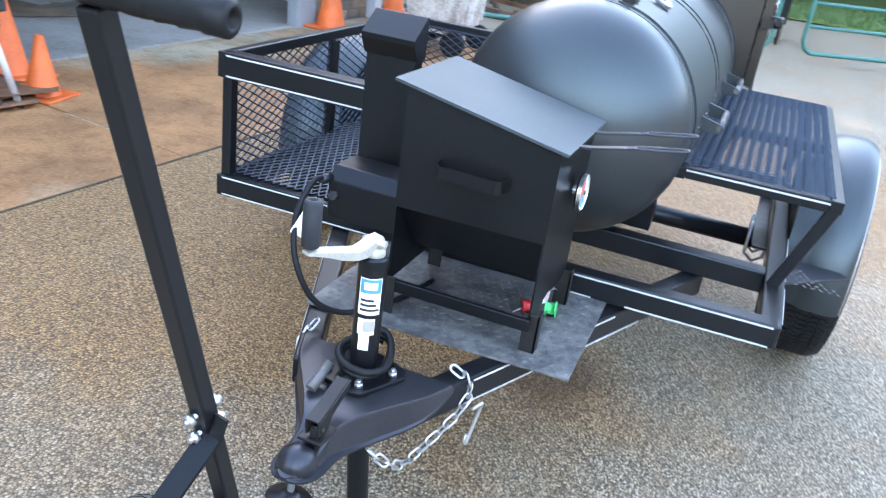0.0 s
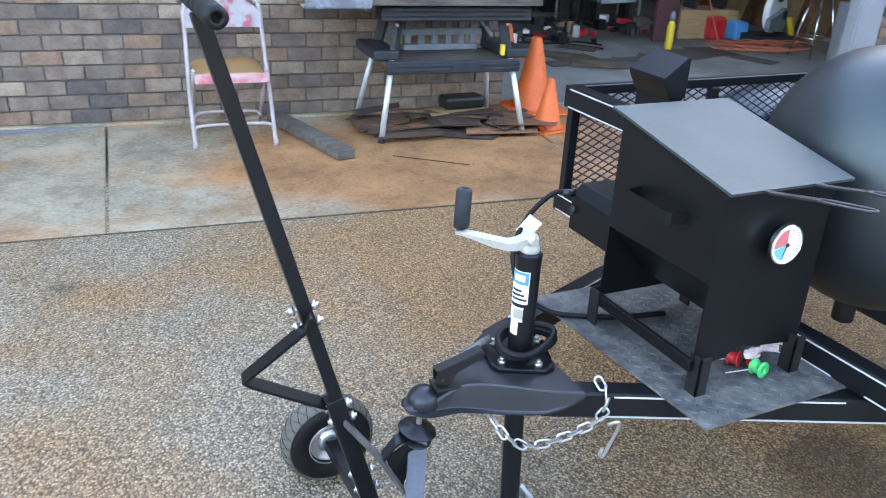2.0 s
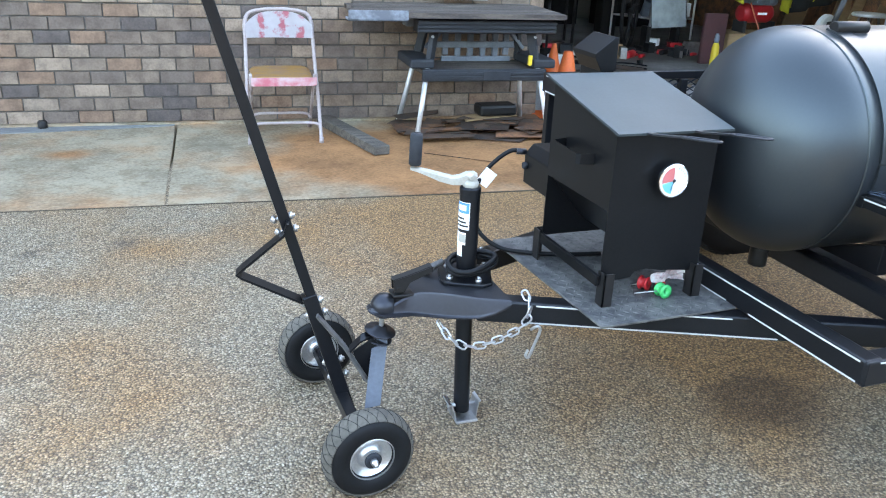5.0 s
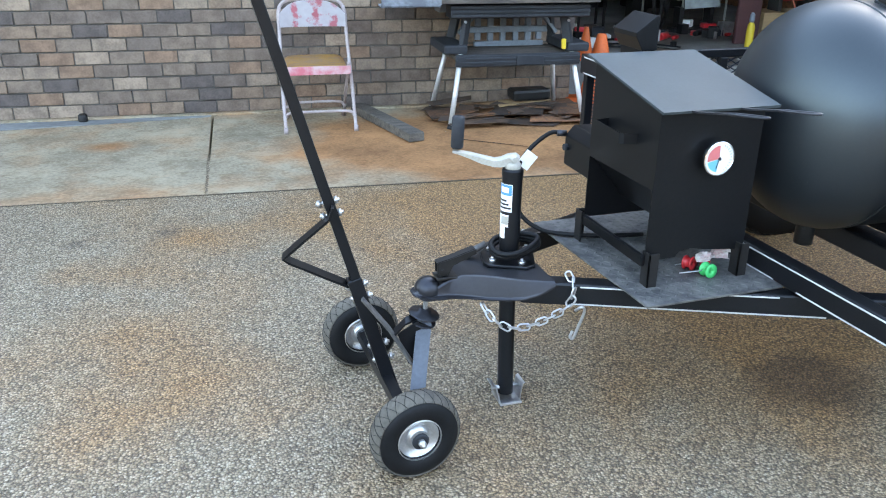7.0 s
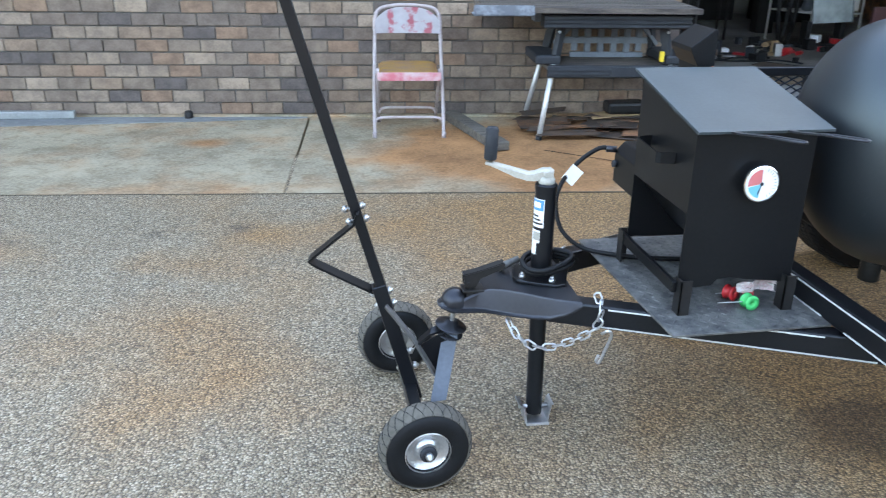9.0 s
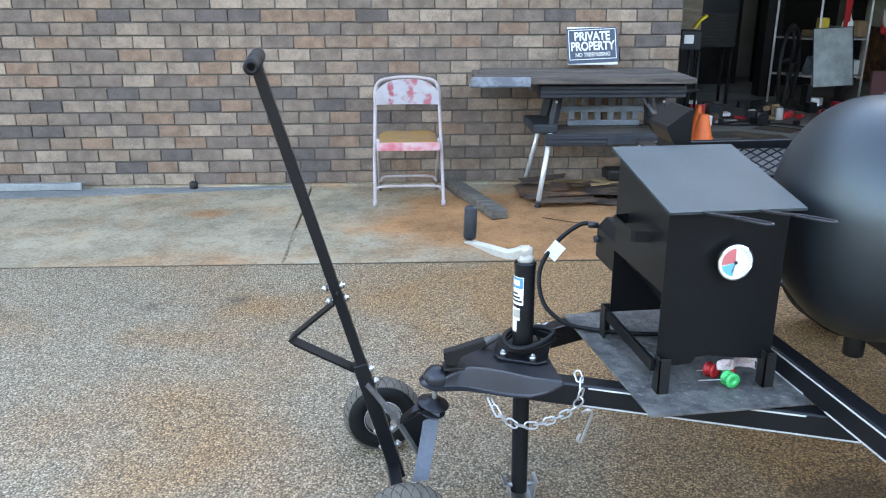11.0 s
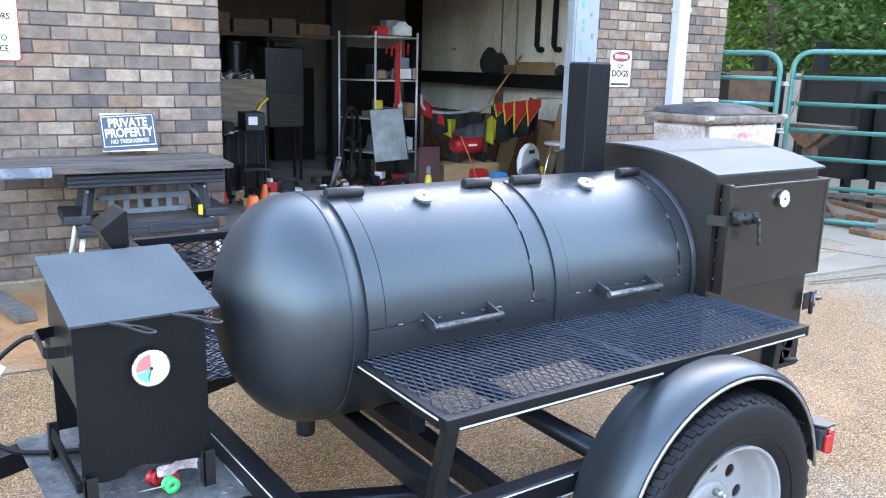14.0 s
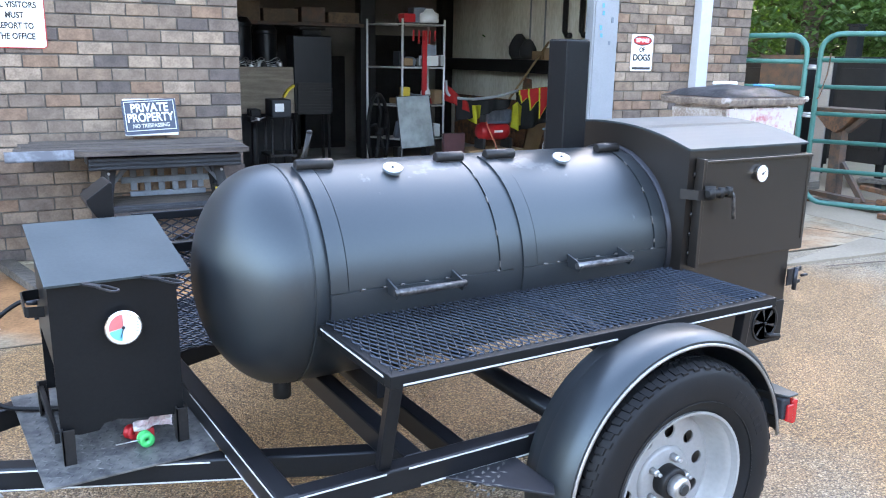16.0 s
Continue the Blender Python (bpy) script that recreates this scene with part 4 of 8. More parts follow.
def gauge(parent, centre, normal, r, zones=False, up=(0, 0, 1), stem=0.02):
    """A dial thermometer: stem, chrome case and white dial with printed zones."""
    c, nrm = Vector(centre), Vector(normal).normalized()
    m = frame_of(c, c + nrm, up)
    bm = B()
    lathe(bm, [(r * 0.25, -stem), (r * 0.25, -0.008), (r * 0.9, -0.008), (r, -0.004), (r, 0.004), (r * 0.94, 0.005), (r * 0.9, 0.002)], m, 32)
    g = part("gauge", bm, CHROME, parent, "round dial thermometer with chrome rim", True)
    bm = B()
    put(bm, [(0.003, r * 0.93 * math.cos(2 * math.pi * i / 32), r * 0.93 * math.sin(2 * math.pi * i / 32)) for i in range(32)], [tuple(range(32))], m)
    part("dial", bm, WHITE, g)
    if zones:
        for a0, a1, mt in ((92, 190, ZONER), (194, 262, ZONEB)):
            bm = B()
            k = 14
            ang = [radians(a0 + (a1 - a0) * i / k) for i in range(k + 1)]
            inner = [(0.0038, -r * 0.1 * math.cos(a - math.pi), r * 0.1 * math.sin(a)) for a in ang]
            pts = [(0.0038, r * 0.1 * math.cos(a), r * 0.1 * math.sin(a)) for a in ang] + [(0.0038, r * 0.78 * math.cos(a), r * 0.78 * math.sin(a)) for a in ang]
            put(bm, pts, [(i, i + 1, k + 2 + i, k + 1 + i) for i in range(k)], m)
            part("zone", bm, mt, g)
        for i in range(11):
            a = radians(-60 + i * 13)
            bm = B()
            box(bm, (0.0036, r * 0.7, -0.0005), (0.0042, r * 0.84, 0.0005), 0, m @ Matrix.Rotation(a, 4, "X"))
            part("tick", bm, GREYPL, g)
    bm = B()
    box(bm, (0.0045, -r * 0.1, -0.0008), (0.0052, r * 0.6, 0.0008), 0, m @ Matrix.Rotation(radians(252 if zones else 30), 4, "X"))
    lathe(bm, [(0.004, 0.004), (0.004, 0.0065)], m, 10)
    part("needle", bm, DARKPL, g)
    return g


gauge(hopper, (0.643, -0.272, 0.713), (0, -1, 0.02), 0.042, True)
for x in (0.562, 0.695):      # wire pull handles of the lid, hairpin ended
    bm = B()
    a, b = Vector((x, -0.235, 0.828)), Vector((x + 0.045, -0.465, 0.858))
    flat_bar(bm, [a, a.lerp(b, 0.2) - Vector((0, 0, 0.004)), a.lerp(b, 0.58)], 0.017, 0.004, (1, 0.2, 0))
    w = Vector((0.0085, 0.002, 0))
    tube(bm, curve_points([a.lerp(b, 0.5), a.lerp(b, 0.62) + w, a.lerp(b, 0.93) + w, b, a.lerp(b, 0.93) - w, a.lerp(b, 0.62) - w, a.lerp(b, 0.5)], 5), 0.0028, 8)
    part("pull_handle", bm, CAST, hopper, "dark steel hairpin pull handle")

# blower housing, draught pipe and its cap on the far side of the hopper
bm = B()
pts = [(0.497, 0.56), (0.61, 0.56), (0.61, 0.676), (0.522, 0.676), (0.497, 0.648)]
prism(bm, pts, 0.169, Matrix(((1, 0, 0, 0), (0, 0, -1, 0.252), (0, 1, 0, 0), (0, 0, 0, 1))), 0.003)
housing = part("blower_housing", bm, SATIN, trailer, "black steel blower housing")
bm = B()
rod(bm, (0.498, 0.235, 0.615), (0.486, 0.235, 0.615), 0.01, 12)
part("knob", bm, DARKPL, housing)
bm = B()
box(bm, (0.662, 0.15, 0.50), (0.702, 0.272, 0.905), 0.003)
pipe = part("draught_pipe", bm, SATIN, trailer, "square black steel draught pipe")
bm = B()        # mitred head, leaning out over the front
prism(bm, [(0.659, 0.9), (0.705, 0.9), (0.705, 0.992), (0.697, 0.993), (0.636, 0.948), (0.638, 0.936)], 0.13, Matrix(((1, 0, 0, 0), (0, 0, -1, 0.276), (0, 1, 0, 0), (0, 0, 0, 1))), 0.0012)
part("cap", bm, SATIN, pipe)

# power cord with its paper tag
CORD = [(0.497, 0.25, 0.652), (0.45, 0.262, 0.652), (0.378, 0.256, 0.60), (0.326, 0.222, 0.53), (0.33, 0.18, 0.45), (0.38, 0.14, 0.405), (0.45, 0.10, 0.397), (0.55, 0.06, 0.397), (0.66, 0.04, 0.397)]
bm = B()
tube(bm, curve_points(CORD, 8), 0.0065, 10)
cord = part("power_cord", bm, RUBBER, trailer, "black power cord looping down to the plate")
bm = B()
box(bm, (-0.019, -0.001, -0.026), (0.019, 0.001, 0.026), 0, Matrix.Translation((0.372, 0.235, 0.585)) @ Matrix.Rotation(radians(-28), 4, "Z") @ Matrix.Rotation(radians(35), 4, "Y"))
part("paper_tag", bm, WHITE, cord, "white paper tag on the cord")
bm = B()
rod(bm, (0.5, 0.25, 0.652), (0.472, 0.257, 0.653), 0.0095, 12)
part("gland", bm, CAST, cord)

# ---- the tank ----
TY, TZ, TR = -0.13, 0.757, 0.300
TX0, TX1, HEAD = 1.055, 2.29, 0.205


def on_tank(x, deg, r=TR):
    a = radians(deg)
    return Vector((x, TY - r * math.sin(a), TZ + r * math.cos(a)))


bm = B()
prof = [(0.0005, TX0 - HEAD)]
for i in range(1, 19):
    t = i / 18 * math.pi / 2
    prof.append((TR * math.sin(t), TX0 - HEAD * math.cos(t)))
prof += [(TR, TX0 + 0.006), (TR - 0.002, TX0 + 0.008), (TR - 0.002, TX0 + 0.011), (TR + 0.0012, TX0 + 0.013), (TR + 0.0012, TX0 + 0.03), (TR, TX0 + 0.032), (TR, TX0 + 0.3), (TR, TX0 + 0.6), (TR, TX0 + 0.9), (TR, TX1)]
lathe(bm, prof, Matrix.Translation((0, TY, TZ)), 96)
tank = part("tank", bm, TANKP, trailer, "satin black steel smoker tank with a domed end", True)


def shell(x0, x1, a0, a1, r, thick, mat, name, parent, label="", n=28):
    bm = B()
    rings = []
    for i in range(n + 1):
        a = a0 + (a1 - a0) * i / n
        rings.append([bm.verts.new(on_tank(x, a, rr)) for x, rr in ((x0, r), (x1, r), (x1, r + thick), (x0, r + thick))])
    for a, b in zip(rings, rings[1:]):
        for k in range(4):
            bm.faces.new((a[k], a[(k + 1) % 4], b[(k + 1) % 4], b[k]))
    bm.faces.new(rings[0])
    bm.faces.new(list(reversed(rings[-1])))
    return part(name, bm, mat, parent, label, True)


def tank_door(x0, x1):
    door = shell(x0 + 0.0495, x1 - 0.0505, 11, 86.6, TR - 0.004, 0.0065, TANKP, "tank_door", tank, "curved black cooking chamber door")
    for a, b in ((x0, x0 + 0.046), (x1 - 0.046, x1)):
        shell(a, b, 9, 87, TR - 0.002, 0.0075, TANKP, "door_strap", door)
    shell(x0, x1, 87.6, 101, TR - 0.002, 0.0075, TANKP, "door_flange", door)
    r = random.Random(int(x0 * 100))
    for i in range(11):     # weld beads along the door's lower edge and far seam
        if i < 7:
            p = on_tank(x0 + 0.03 + (x1 - x0 - 0.07) * (i + 0.8 * r.random()) / 7, 87.2, TR + 0.004)
            q = p + Vector((0.008 + 0.012 * r.random(), 0, 0))
        else:
            a = (26, 44, 62, 80)[i - 7] + 6 * r.random()
            p, q = on_tank(x1 - 0.047, a, TR + 0.003), on_tank(x1 - 0.047, a + 2 + 3 * r.random(), TR + 0.003)
        bm = B()
        tube(bm, [p, p.lerp(q, 0.35) + Vector((0.001, 0, 0.001)), p.lerp(q, 0.7), q], 0.0028, 6)
        part("weld_bead", bm, WELD, door)
    return door


doors = [tank_door(1.103, 1.655), tank_door(1.688, 2.24)]
for door, (a, b), (h0, h1), gx in zip(doors, ((1.262, 1.464), (1.85, 2.053)), ((1.105, 1.53), (1.70, 2.135)), (1.366, 1.951)):
    bm = B()
    rod(bm, (a - 0.01, -0.484, 0.768), (b, -0.484, 0.768), 0.0095, 16)
    part("handle_bar", bm, WORNBAR, door, "bare steel door handle bar")
    for x in (a - 0.002, b - 0.01):
        bm = B()
        prism(bm, [(-0.42, 0.795), (-0.42, 0.755), (-0.488, 0.75), (-0.494, 0.768), (-0.484, 0.778)], 0.006, Matrix(((0, 0, 1, x - 0.003), (1, 0, 0, 0), (0, 1, 0, 0), (0, 0, 0, 1))), 0.001)
        part("handle_bracket", bm, TANKP, door)
    for x, w in ((h0, 0.104), (h1, 0.09)):
        bm = B()
        rod(bm, (x, -0.2, 1.062), (x + w, -0.2, 1.062), 0.0155, 18, edge=0.002)
        box(bm, (x + 0.01, -0.215, 1.035), (x + w - 0.01, -0.175, 1.05), 0.002)
        part("hinge", bm, FLATB, door, "black barrel hinge")
    n = Vector((0, -0.40, 0.92))
    gauge(door, (gx, -0.251, 1.047), (-0.12, -0.42, 0.9), 0.027, False, (1, 0, 0), 0.03)
bm = B()
rod(bm, (1.075, TY, 0.392), (1.075, TY, 0.475), 0.026, 20, edge=0.002)
part("drain", bm, FLATB, tank, "short black drain pipe")
for x in (1.26, 2.2):
    bm = B()
    prism(bm, [(-0.24, 0.0), (0.24, 0.0), (0.24, 0.085), (0.17, 0.062), (0.09, 0.028), (0.0, 0.017), (-0.09, 0.028), (-0.17, 0.062), (-0.24, 0.085)], 0.05,
          Matrix(((0, 0, 1, x), (1, 0, 0, TY), (0, 1, 0, FZ1 - 0.008), (0, 0, 0, 1))), 0.002)
    part("saddle", bm, GLOSS, trailer)
bm = B()
box(bm, (2.07, -0.108, 1.03), (2.166, -0.012, 1.404), 0.004)
box(bm, (2.074, -0.104, 1.39), (2.162, -0.016, 1.406), 0.0)
stack = part("chimney", bm, SATIN, tank, "square black steel chimney stack")
bm = B()
rod(bm, (1.139, -0.15, 1.035), (1.162, -0.163, 1.143), 0.007, 12)
rod(bm, (1.1612, -0.1626, 1.139), (1.1625, -0.1634, 1.149), 0.008, 12, edge=0.003)
part("counterweight_rod", bm, FLATB, tank, "short black rod with a bright tip")

bm = B()
lathe(bm, [(TR + 0.001, 2.248), (TR + 0.006, 2.25), (TR + 0.011, 2.258), (TR + 0.012, 2.263), (TR + 0.001, 2.263)], Matrix.Translation((0, TY, TZ)), 96, True)
part("weld_ring", bm, CAST, tank, "ring of weld where the tank meets the firebox", True)

# ---- the firebox ----
FX0, FX1, FY0, FY1, FBZ = 2.262, 2.792, -0.482, 0.24, 0.385


def roof_z(y):
    s = (y + 0.12) / 0.362
    return 1.078 + 0.058 * (1 - min(1, abs(s)) ** 2.2)


outline = [(FY0, FBZ), (FY1, FBZ), (FY1, roof_z(FY1))] + [(FY1 + (FY0 - FY1) * i / 24, roof_z(FY1 + (FY0 - FY1) * i / 24)) for i in range(1, 24)] + [(FY0, roof_z(FY0))]
bm = B()
prism(bm, outline, FX1 - FX0, Matrix(((0, 0, 1, FX0), (1, 0, 0, 0), (0, 1, 0, 0), (0, 0, 0, 1))))
firebox = part("firebox", bm, FIREB, trailer, "large dull black steel firebox with an arched roof", True)
bm = B()
for i in range(24):
    ya, yb = FY0 - 0.006 + (FY1 - FY0 + 0.012) * i / 24, FY0 - 0.006 + (FY1 - FY0 + 0.012) * (i + 1) / 24
    za, zb = roof_z(min(max(ya, FY0), FY1)), roof_z(min(max(yb, FY0), FY1))
    vs, fs = put(bm, [(FX0 - 0.004, ya, za), (FX1 + 0.03, ya, za), (FX1 + 0.03, yb, zb), (FX0 - 0.004, yb, zb),
                      (FX0 - 0.004, ya, za + 0.007), (FX1 + 0.03, ya, za + 0.007), (FX1 + 0.03, yb, zb + 0.007), (FX0 - 0.004, yb, zb + 0.007)], BOX_FACES)
bmesh.ops.remove_doubles(bm, verts=bm.verts, dist=0.0001)
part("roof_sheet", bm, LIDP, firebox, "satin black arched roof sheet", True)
bm = B()
box(bm, (2.292, -0.512, 0.722), (2.818, -0.486, 1.05), 0.004)
fdoor = part("firebox_door", bm, FIREB, firebox, "dull black steel firebox door")
for lo, hi in (((2.298, -0.518, 1.04), (2.812, -0.5, 1.05)), ((2.288, -0.52, 0.715), (2.302, -0.485, 1.056)), ((2.798, -0.515, 0.76), (2.806, -0.511, 1.04))):
    bm = B()
    box(bm, lo, hi, 0.002)
    part("door_edge", bm, FIREB, fdoor)
for i in range(5):
    bm = B()
    rod(bm, (2.286, -0.486, 0.75 + 0.062 * i), (2.286, -0.486, 0.764 + 0.062 * i), 0.0035, 8)
    part("weld_bead", bm, FLATB, fdoor)
gauge(fdoor, (2.553, -0.522, 0.998), (0, -1, 0.03), 0.027)
bm = B()
flat_bar(bm, [(2.225, -0.49, 0.952), (2.26, -0.53, 0.95), (2.31, -0.532, 0.945)], 0.03, 0.006, (0, 0, 1))
rod(bm, (2.305, -0.535, 0.935), (2.305, -0.535, 0.975), 0.016, 12)
rod(bm, (2.280, -0.548, 0.955), (2.380, -0.55, 0.958), 0.011, 12)
for x in (2.295, 2.335, 2.370):
    rod(bm, (x, -0.552, 0.94), (x, -0.552, 0.972), 0.012, 6)
part("door_latch", bm, FLATB, fdoor, "black steel cam latch")
bm = B()
tube(bm, [(2.380, -0.55, 0.957), (2.387, -0.556, 0.945), (2.398, -0.556, 0.87)], 0.006, 10)
part("latch_lever", bm, WORNBAR, fdoor, "bare steel latch lever")
bm = B()
prism(bm, [(2.79, 0.585), (2.862, 0.588), (2.862, 0.6), (2.832, 0.6), (2.832, 0.632), (2.862, 0.632), (2.862, 0.648), (2.79, 0.645)], 0.006, Matrix(((1, 0, 0, 0), (0, 0, -1, -0.486), (0, 1, 0, 0), (0, 0, 0, 1))), 0.001)
rod(bm, (2.805, -0.51, 0.575), (2.805, -0.51, 0.655), 0.008, 10)
tube(bm, [(2.86, -0.495, 0.615), (2.89, -0.495, 0.615)], 0.005, 8)
part("side_latch", bm, CAST, firebox, "small steel side latch plate")
bm = B()
box(bm, (2.60, -0.49, 0.385), (2.79, -0.4825, 0.535), 0.002)
lathe(bm, [(0.066, 0.0), (0.066, 0.004), (0.058, 0.004), (0.058, 0.0)], frame_of((2.695, -0.49, 0.462), (2.695, -0.5, 0.462)), 30)
vent = part("air_vent", bm, FLATB, firebox, "round pinwheel air vent")
for k in range(6):
    bm = B()
    a0, turn = radians(38 + 60 * k), radians(13 if k % 2 else 19)
    pts = [(0.009 * math.cos(a0), 0.009 * math.sin(a0))] + [(0.053 * math.cos(a0 + turn * i / 5), 0.053 * math.sin(a0 + turn * i / 5)) for i in range(6)]
    prism(bm, pts, 0.0012, Matrix(((1, 0, 0, 2.695), (0, 0, -1, -0.4905), (0, 1, 0, 0.462), (0, 0, 0, 1))))
    part("vent_slot", bm, INK, vent)
bm = B()
lathe(bm, [(0.007, 0.0), (0.007, 0.006), (0.005, 0.008)], frame_of((2.695, -0.49, 0.462), (2.695, -0.5, 0.462)), 12)
part("pivot", bm, FLATB, vent)
bm = B()
rod(bm, (2.70, -0.495, 0.42), (2.75, -0.515, 0.415), 0.009, 12)
part("vent_knob", bm, FLATB, vent)

# ---- the side shelf ----
SX0, SX1, SY0, SY1, SZ = 1.073, 2.3, -0.812, -0.41, 0.702
bm = B()
mesh_net(bm, Matrix(((0, 1, 0, SX0 + 0.014), (1, 0, 0, SY0 + 0.022), (0, 0, 1, SZ + 0.001), (0, 0, 0, 1))), SY1 - SY0 - 0.024, SX1 - SX0 - 0.03, 0.05, 0.0213, 0.0018, 0.0016, -0.0011)
shelf = part("shelf_mesh", bm, GRATE, trailer, "black expanded metal side shelf")
for p0, p1 in (((SX0, SY0 + 0.015, SZ - 0.018), (SX1, SY0 + 0.015, SZ - 0.018)), ((SX0, SY1 - 0.015, SZ - 0.022), (SX1, SY1 - 0.015, SZ - 0.022)),
               ((SX0 + 0.015, SY0 + 0.0305, SZ - 0.019), (SX0 + 0.015, SY1 - 0.0305, SZ - 0.019)), ((SX1 - 0.015, SY0 + 0.0305, SZ - 0.019), (SX1 - 0.015, SY1 - 0.0305, SZ - 0.019)),
               ((1.69, SY0 + 0.03, SZ - 0.024), (1.69, SY1 - 0.03, SZ - 0.024))):
    bm = B()
    beam(bm, p0, p1, 0.03, 0.03, 0.002)
    part("shelf_rail", bm, SATIN, shelf)
for a, b in (((SX0 + 0.03, SY0 - 0.0005, SZ - 0.026), (1.7, SY0 - 0.0005, SZ - 0.026)), ((1.95, SY0 - 0.0005, SZ - 0.026), (SX1 - 0.02, SY0 - 0.0005, SZ - 0.026))):
    stripe(shelf, a, b, (0, -1, 0), 0.004)
stripe(shelf, (SX0 - 0.0005, SY1 - 0.03, SZ - 0.012), (SX0 - 0.0005, SY0 + 0.03, SZ - 0.012), (-1, 0, 0), 0.004)
rnd = random.Random(8)
for i in range(46):
    bm = B()
    x = SX0 + 0.03 + i * (SX1 - SX0 - 0.05) / 46
    rod(bm, (x, SY0 + 0.02 + 0.004 * rnd.random(), SZ - 0.003), (x + 0.012, SY0 + 0.022, SZ - 0.002), 0.003, 6, edge=0.001)
    part("weld_bead", bm, GRATE, shelf)
for p0, p1, w in (((1.091, -0.797, 0.675), (1.103, -0.716, FZ1 - 0.006), 0.03), ((2.26, -0.74, 0.66), (2.26, -0.722, FZ1), 0.032)):
    bm = B()
    beam(bm, p0, p1, w, w, 0.003)
    part("shelf_leg", bm, GLOSS, trailer)

# ---- the basket on the far side ----
CX0, CX1, CY0, CY1, CZ = 0.797, 1.95, 0.225, 0.776, 0.788


def bar(parent, p0, p1, w, h, name="rail"):
    bm = B()
    beam(bm, p0, p1, w, h, 0.003)
    return part(name, bm, GLOSS, parent)


basket = part("basket_floor", mesh_net(B(), Matrix.Translation((CX0 + 0.03, CY0, FZ1 + 0.004)), CX1 - CX0 - 0.03, CY1 - CY0 - 0.03, 0.05, 0.024, 0.0034, 0.0034, 0.002), GRATE, trailer, "black expanded metal basket")
bar(basket, (CX0 + 0.025, CY0, CZ - 0.034), (CX0 + 0.025, CY1 - 0.001, CZ - 0.034), 0.05, 0.068)
for p0, p1 in (((CX0 + 0.05, CY1 - 0.016, CZ - 0.015), (CX1, CY1 - 0.016, CZ - 0.015)), ((CX1 - 0.015, CY0, CZ - 0.015), (CX1 - 0.015, CY1 - 0.032, CZ - 0.015)),
               ((CX0 + 0.05, CY0 + 0.02, CZ - 0.015), (CX1 - 0.032, CY0 + 0.02, CZ - 0.015))):
    bar(basket, p0, p1, 0.03, 0.03)
for x, y in ((CX0 + 0.025, CY1 - 0.025), (CX1 - 0.025, CY1 - 0.025), (1.37, CY1 - 0.025), (CX1 - 0.025, CY0 + 0.02), (CX0 + 0.025, CY0 + 0.02)):
    bar(basket, (x, y, FZ1), (x, y, CZ - 0.03), 0.03, 0.03, "post")
for m, ln in ((Matrix(((1, 0, 0, CX0 + 0.04), (0, 0, -1, CY1 - 0.02), (0, 1, 0, FZ1), (0, 0, 0, 1))), CX1 - CX0 - 0.08),
              (Matrix(((0, 0, 1, CX1 - 0.03), (1, 0, 0, CY0 + 0.04), (0, 1, 0, FZ1), (0, 0, 0, 1))), CY1 - CY0 - 0.08),
              (Matrix(((1, 0, 0, CX0 + 0.04), (0, 0, -1, CY0 + 0.02), (0, 1, 0, FZ1), (0, 0, 0, 1))), CX1 - CX0 - 0.08)):
    part("side_mesh", mesh_net(B(), m, ln, CZ - FZ1 - 0.025, 0.05, 0.026, 0.003, 0.003, 0.001), GRATE, basket)
for z in (CZ - 0.008, CZ - 0.062):
    stripe(basket, (CX0 - 0.0005, CY1 - 0.03, z), (CX0 - 0.0005, CY0 + 0.02, z), (-1, 0, 0), 0.004)
stripe(basket, (CX0 + 0.06, CY1 + 0.0005, CZ - 0.008), (CX1 - 0.1, CY1 + 0.0005, CZ - 0.008), (0, 1, 0), 0.004)

# ---- axle, wheels and fenders ----
WX, WZ, WR = 1.83, 0.297, 0.337
bm = B()
rod(bm, (WX, -0.78, WZ), (WX, 0.80, WZ), 0.032, 18)
part("axle", bm, GLOSS, trailer, "black axle tube")
for y in (-0.68, 0.70):
    bm = B()
    for k in range(3):
        flat_bar(bm, curve_points([(WX - 0.3 + 0.06 * k, y, 0.375 - 0.012 * k), (WX, y, 0.345 - 0.009 * k), (WX + 0.3 - 0.06 * k, y, 0.375 - 0.012 * k)], 6), 0.045, 0.007, (0, 1, 0))
    part("leaf_spring", bm, FLATB, trailer)
    for x in (WX - 0.045, WX + 0.045):
        bm = B()
        tube(bm, [(x, y - 0.03, 0.37), (x, y - 0.03, 0.255), (x, y, 0.235), (x, y + 0.03, 0.255), (x, y + 0.03, 0.37)], 0.006, 8)
        part("u_bolt", bm, ZINC, trailer)


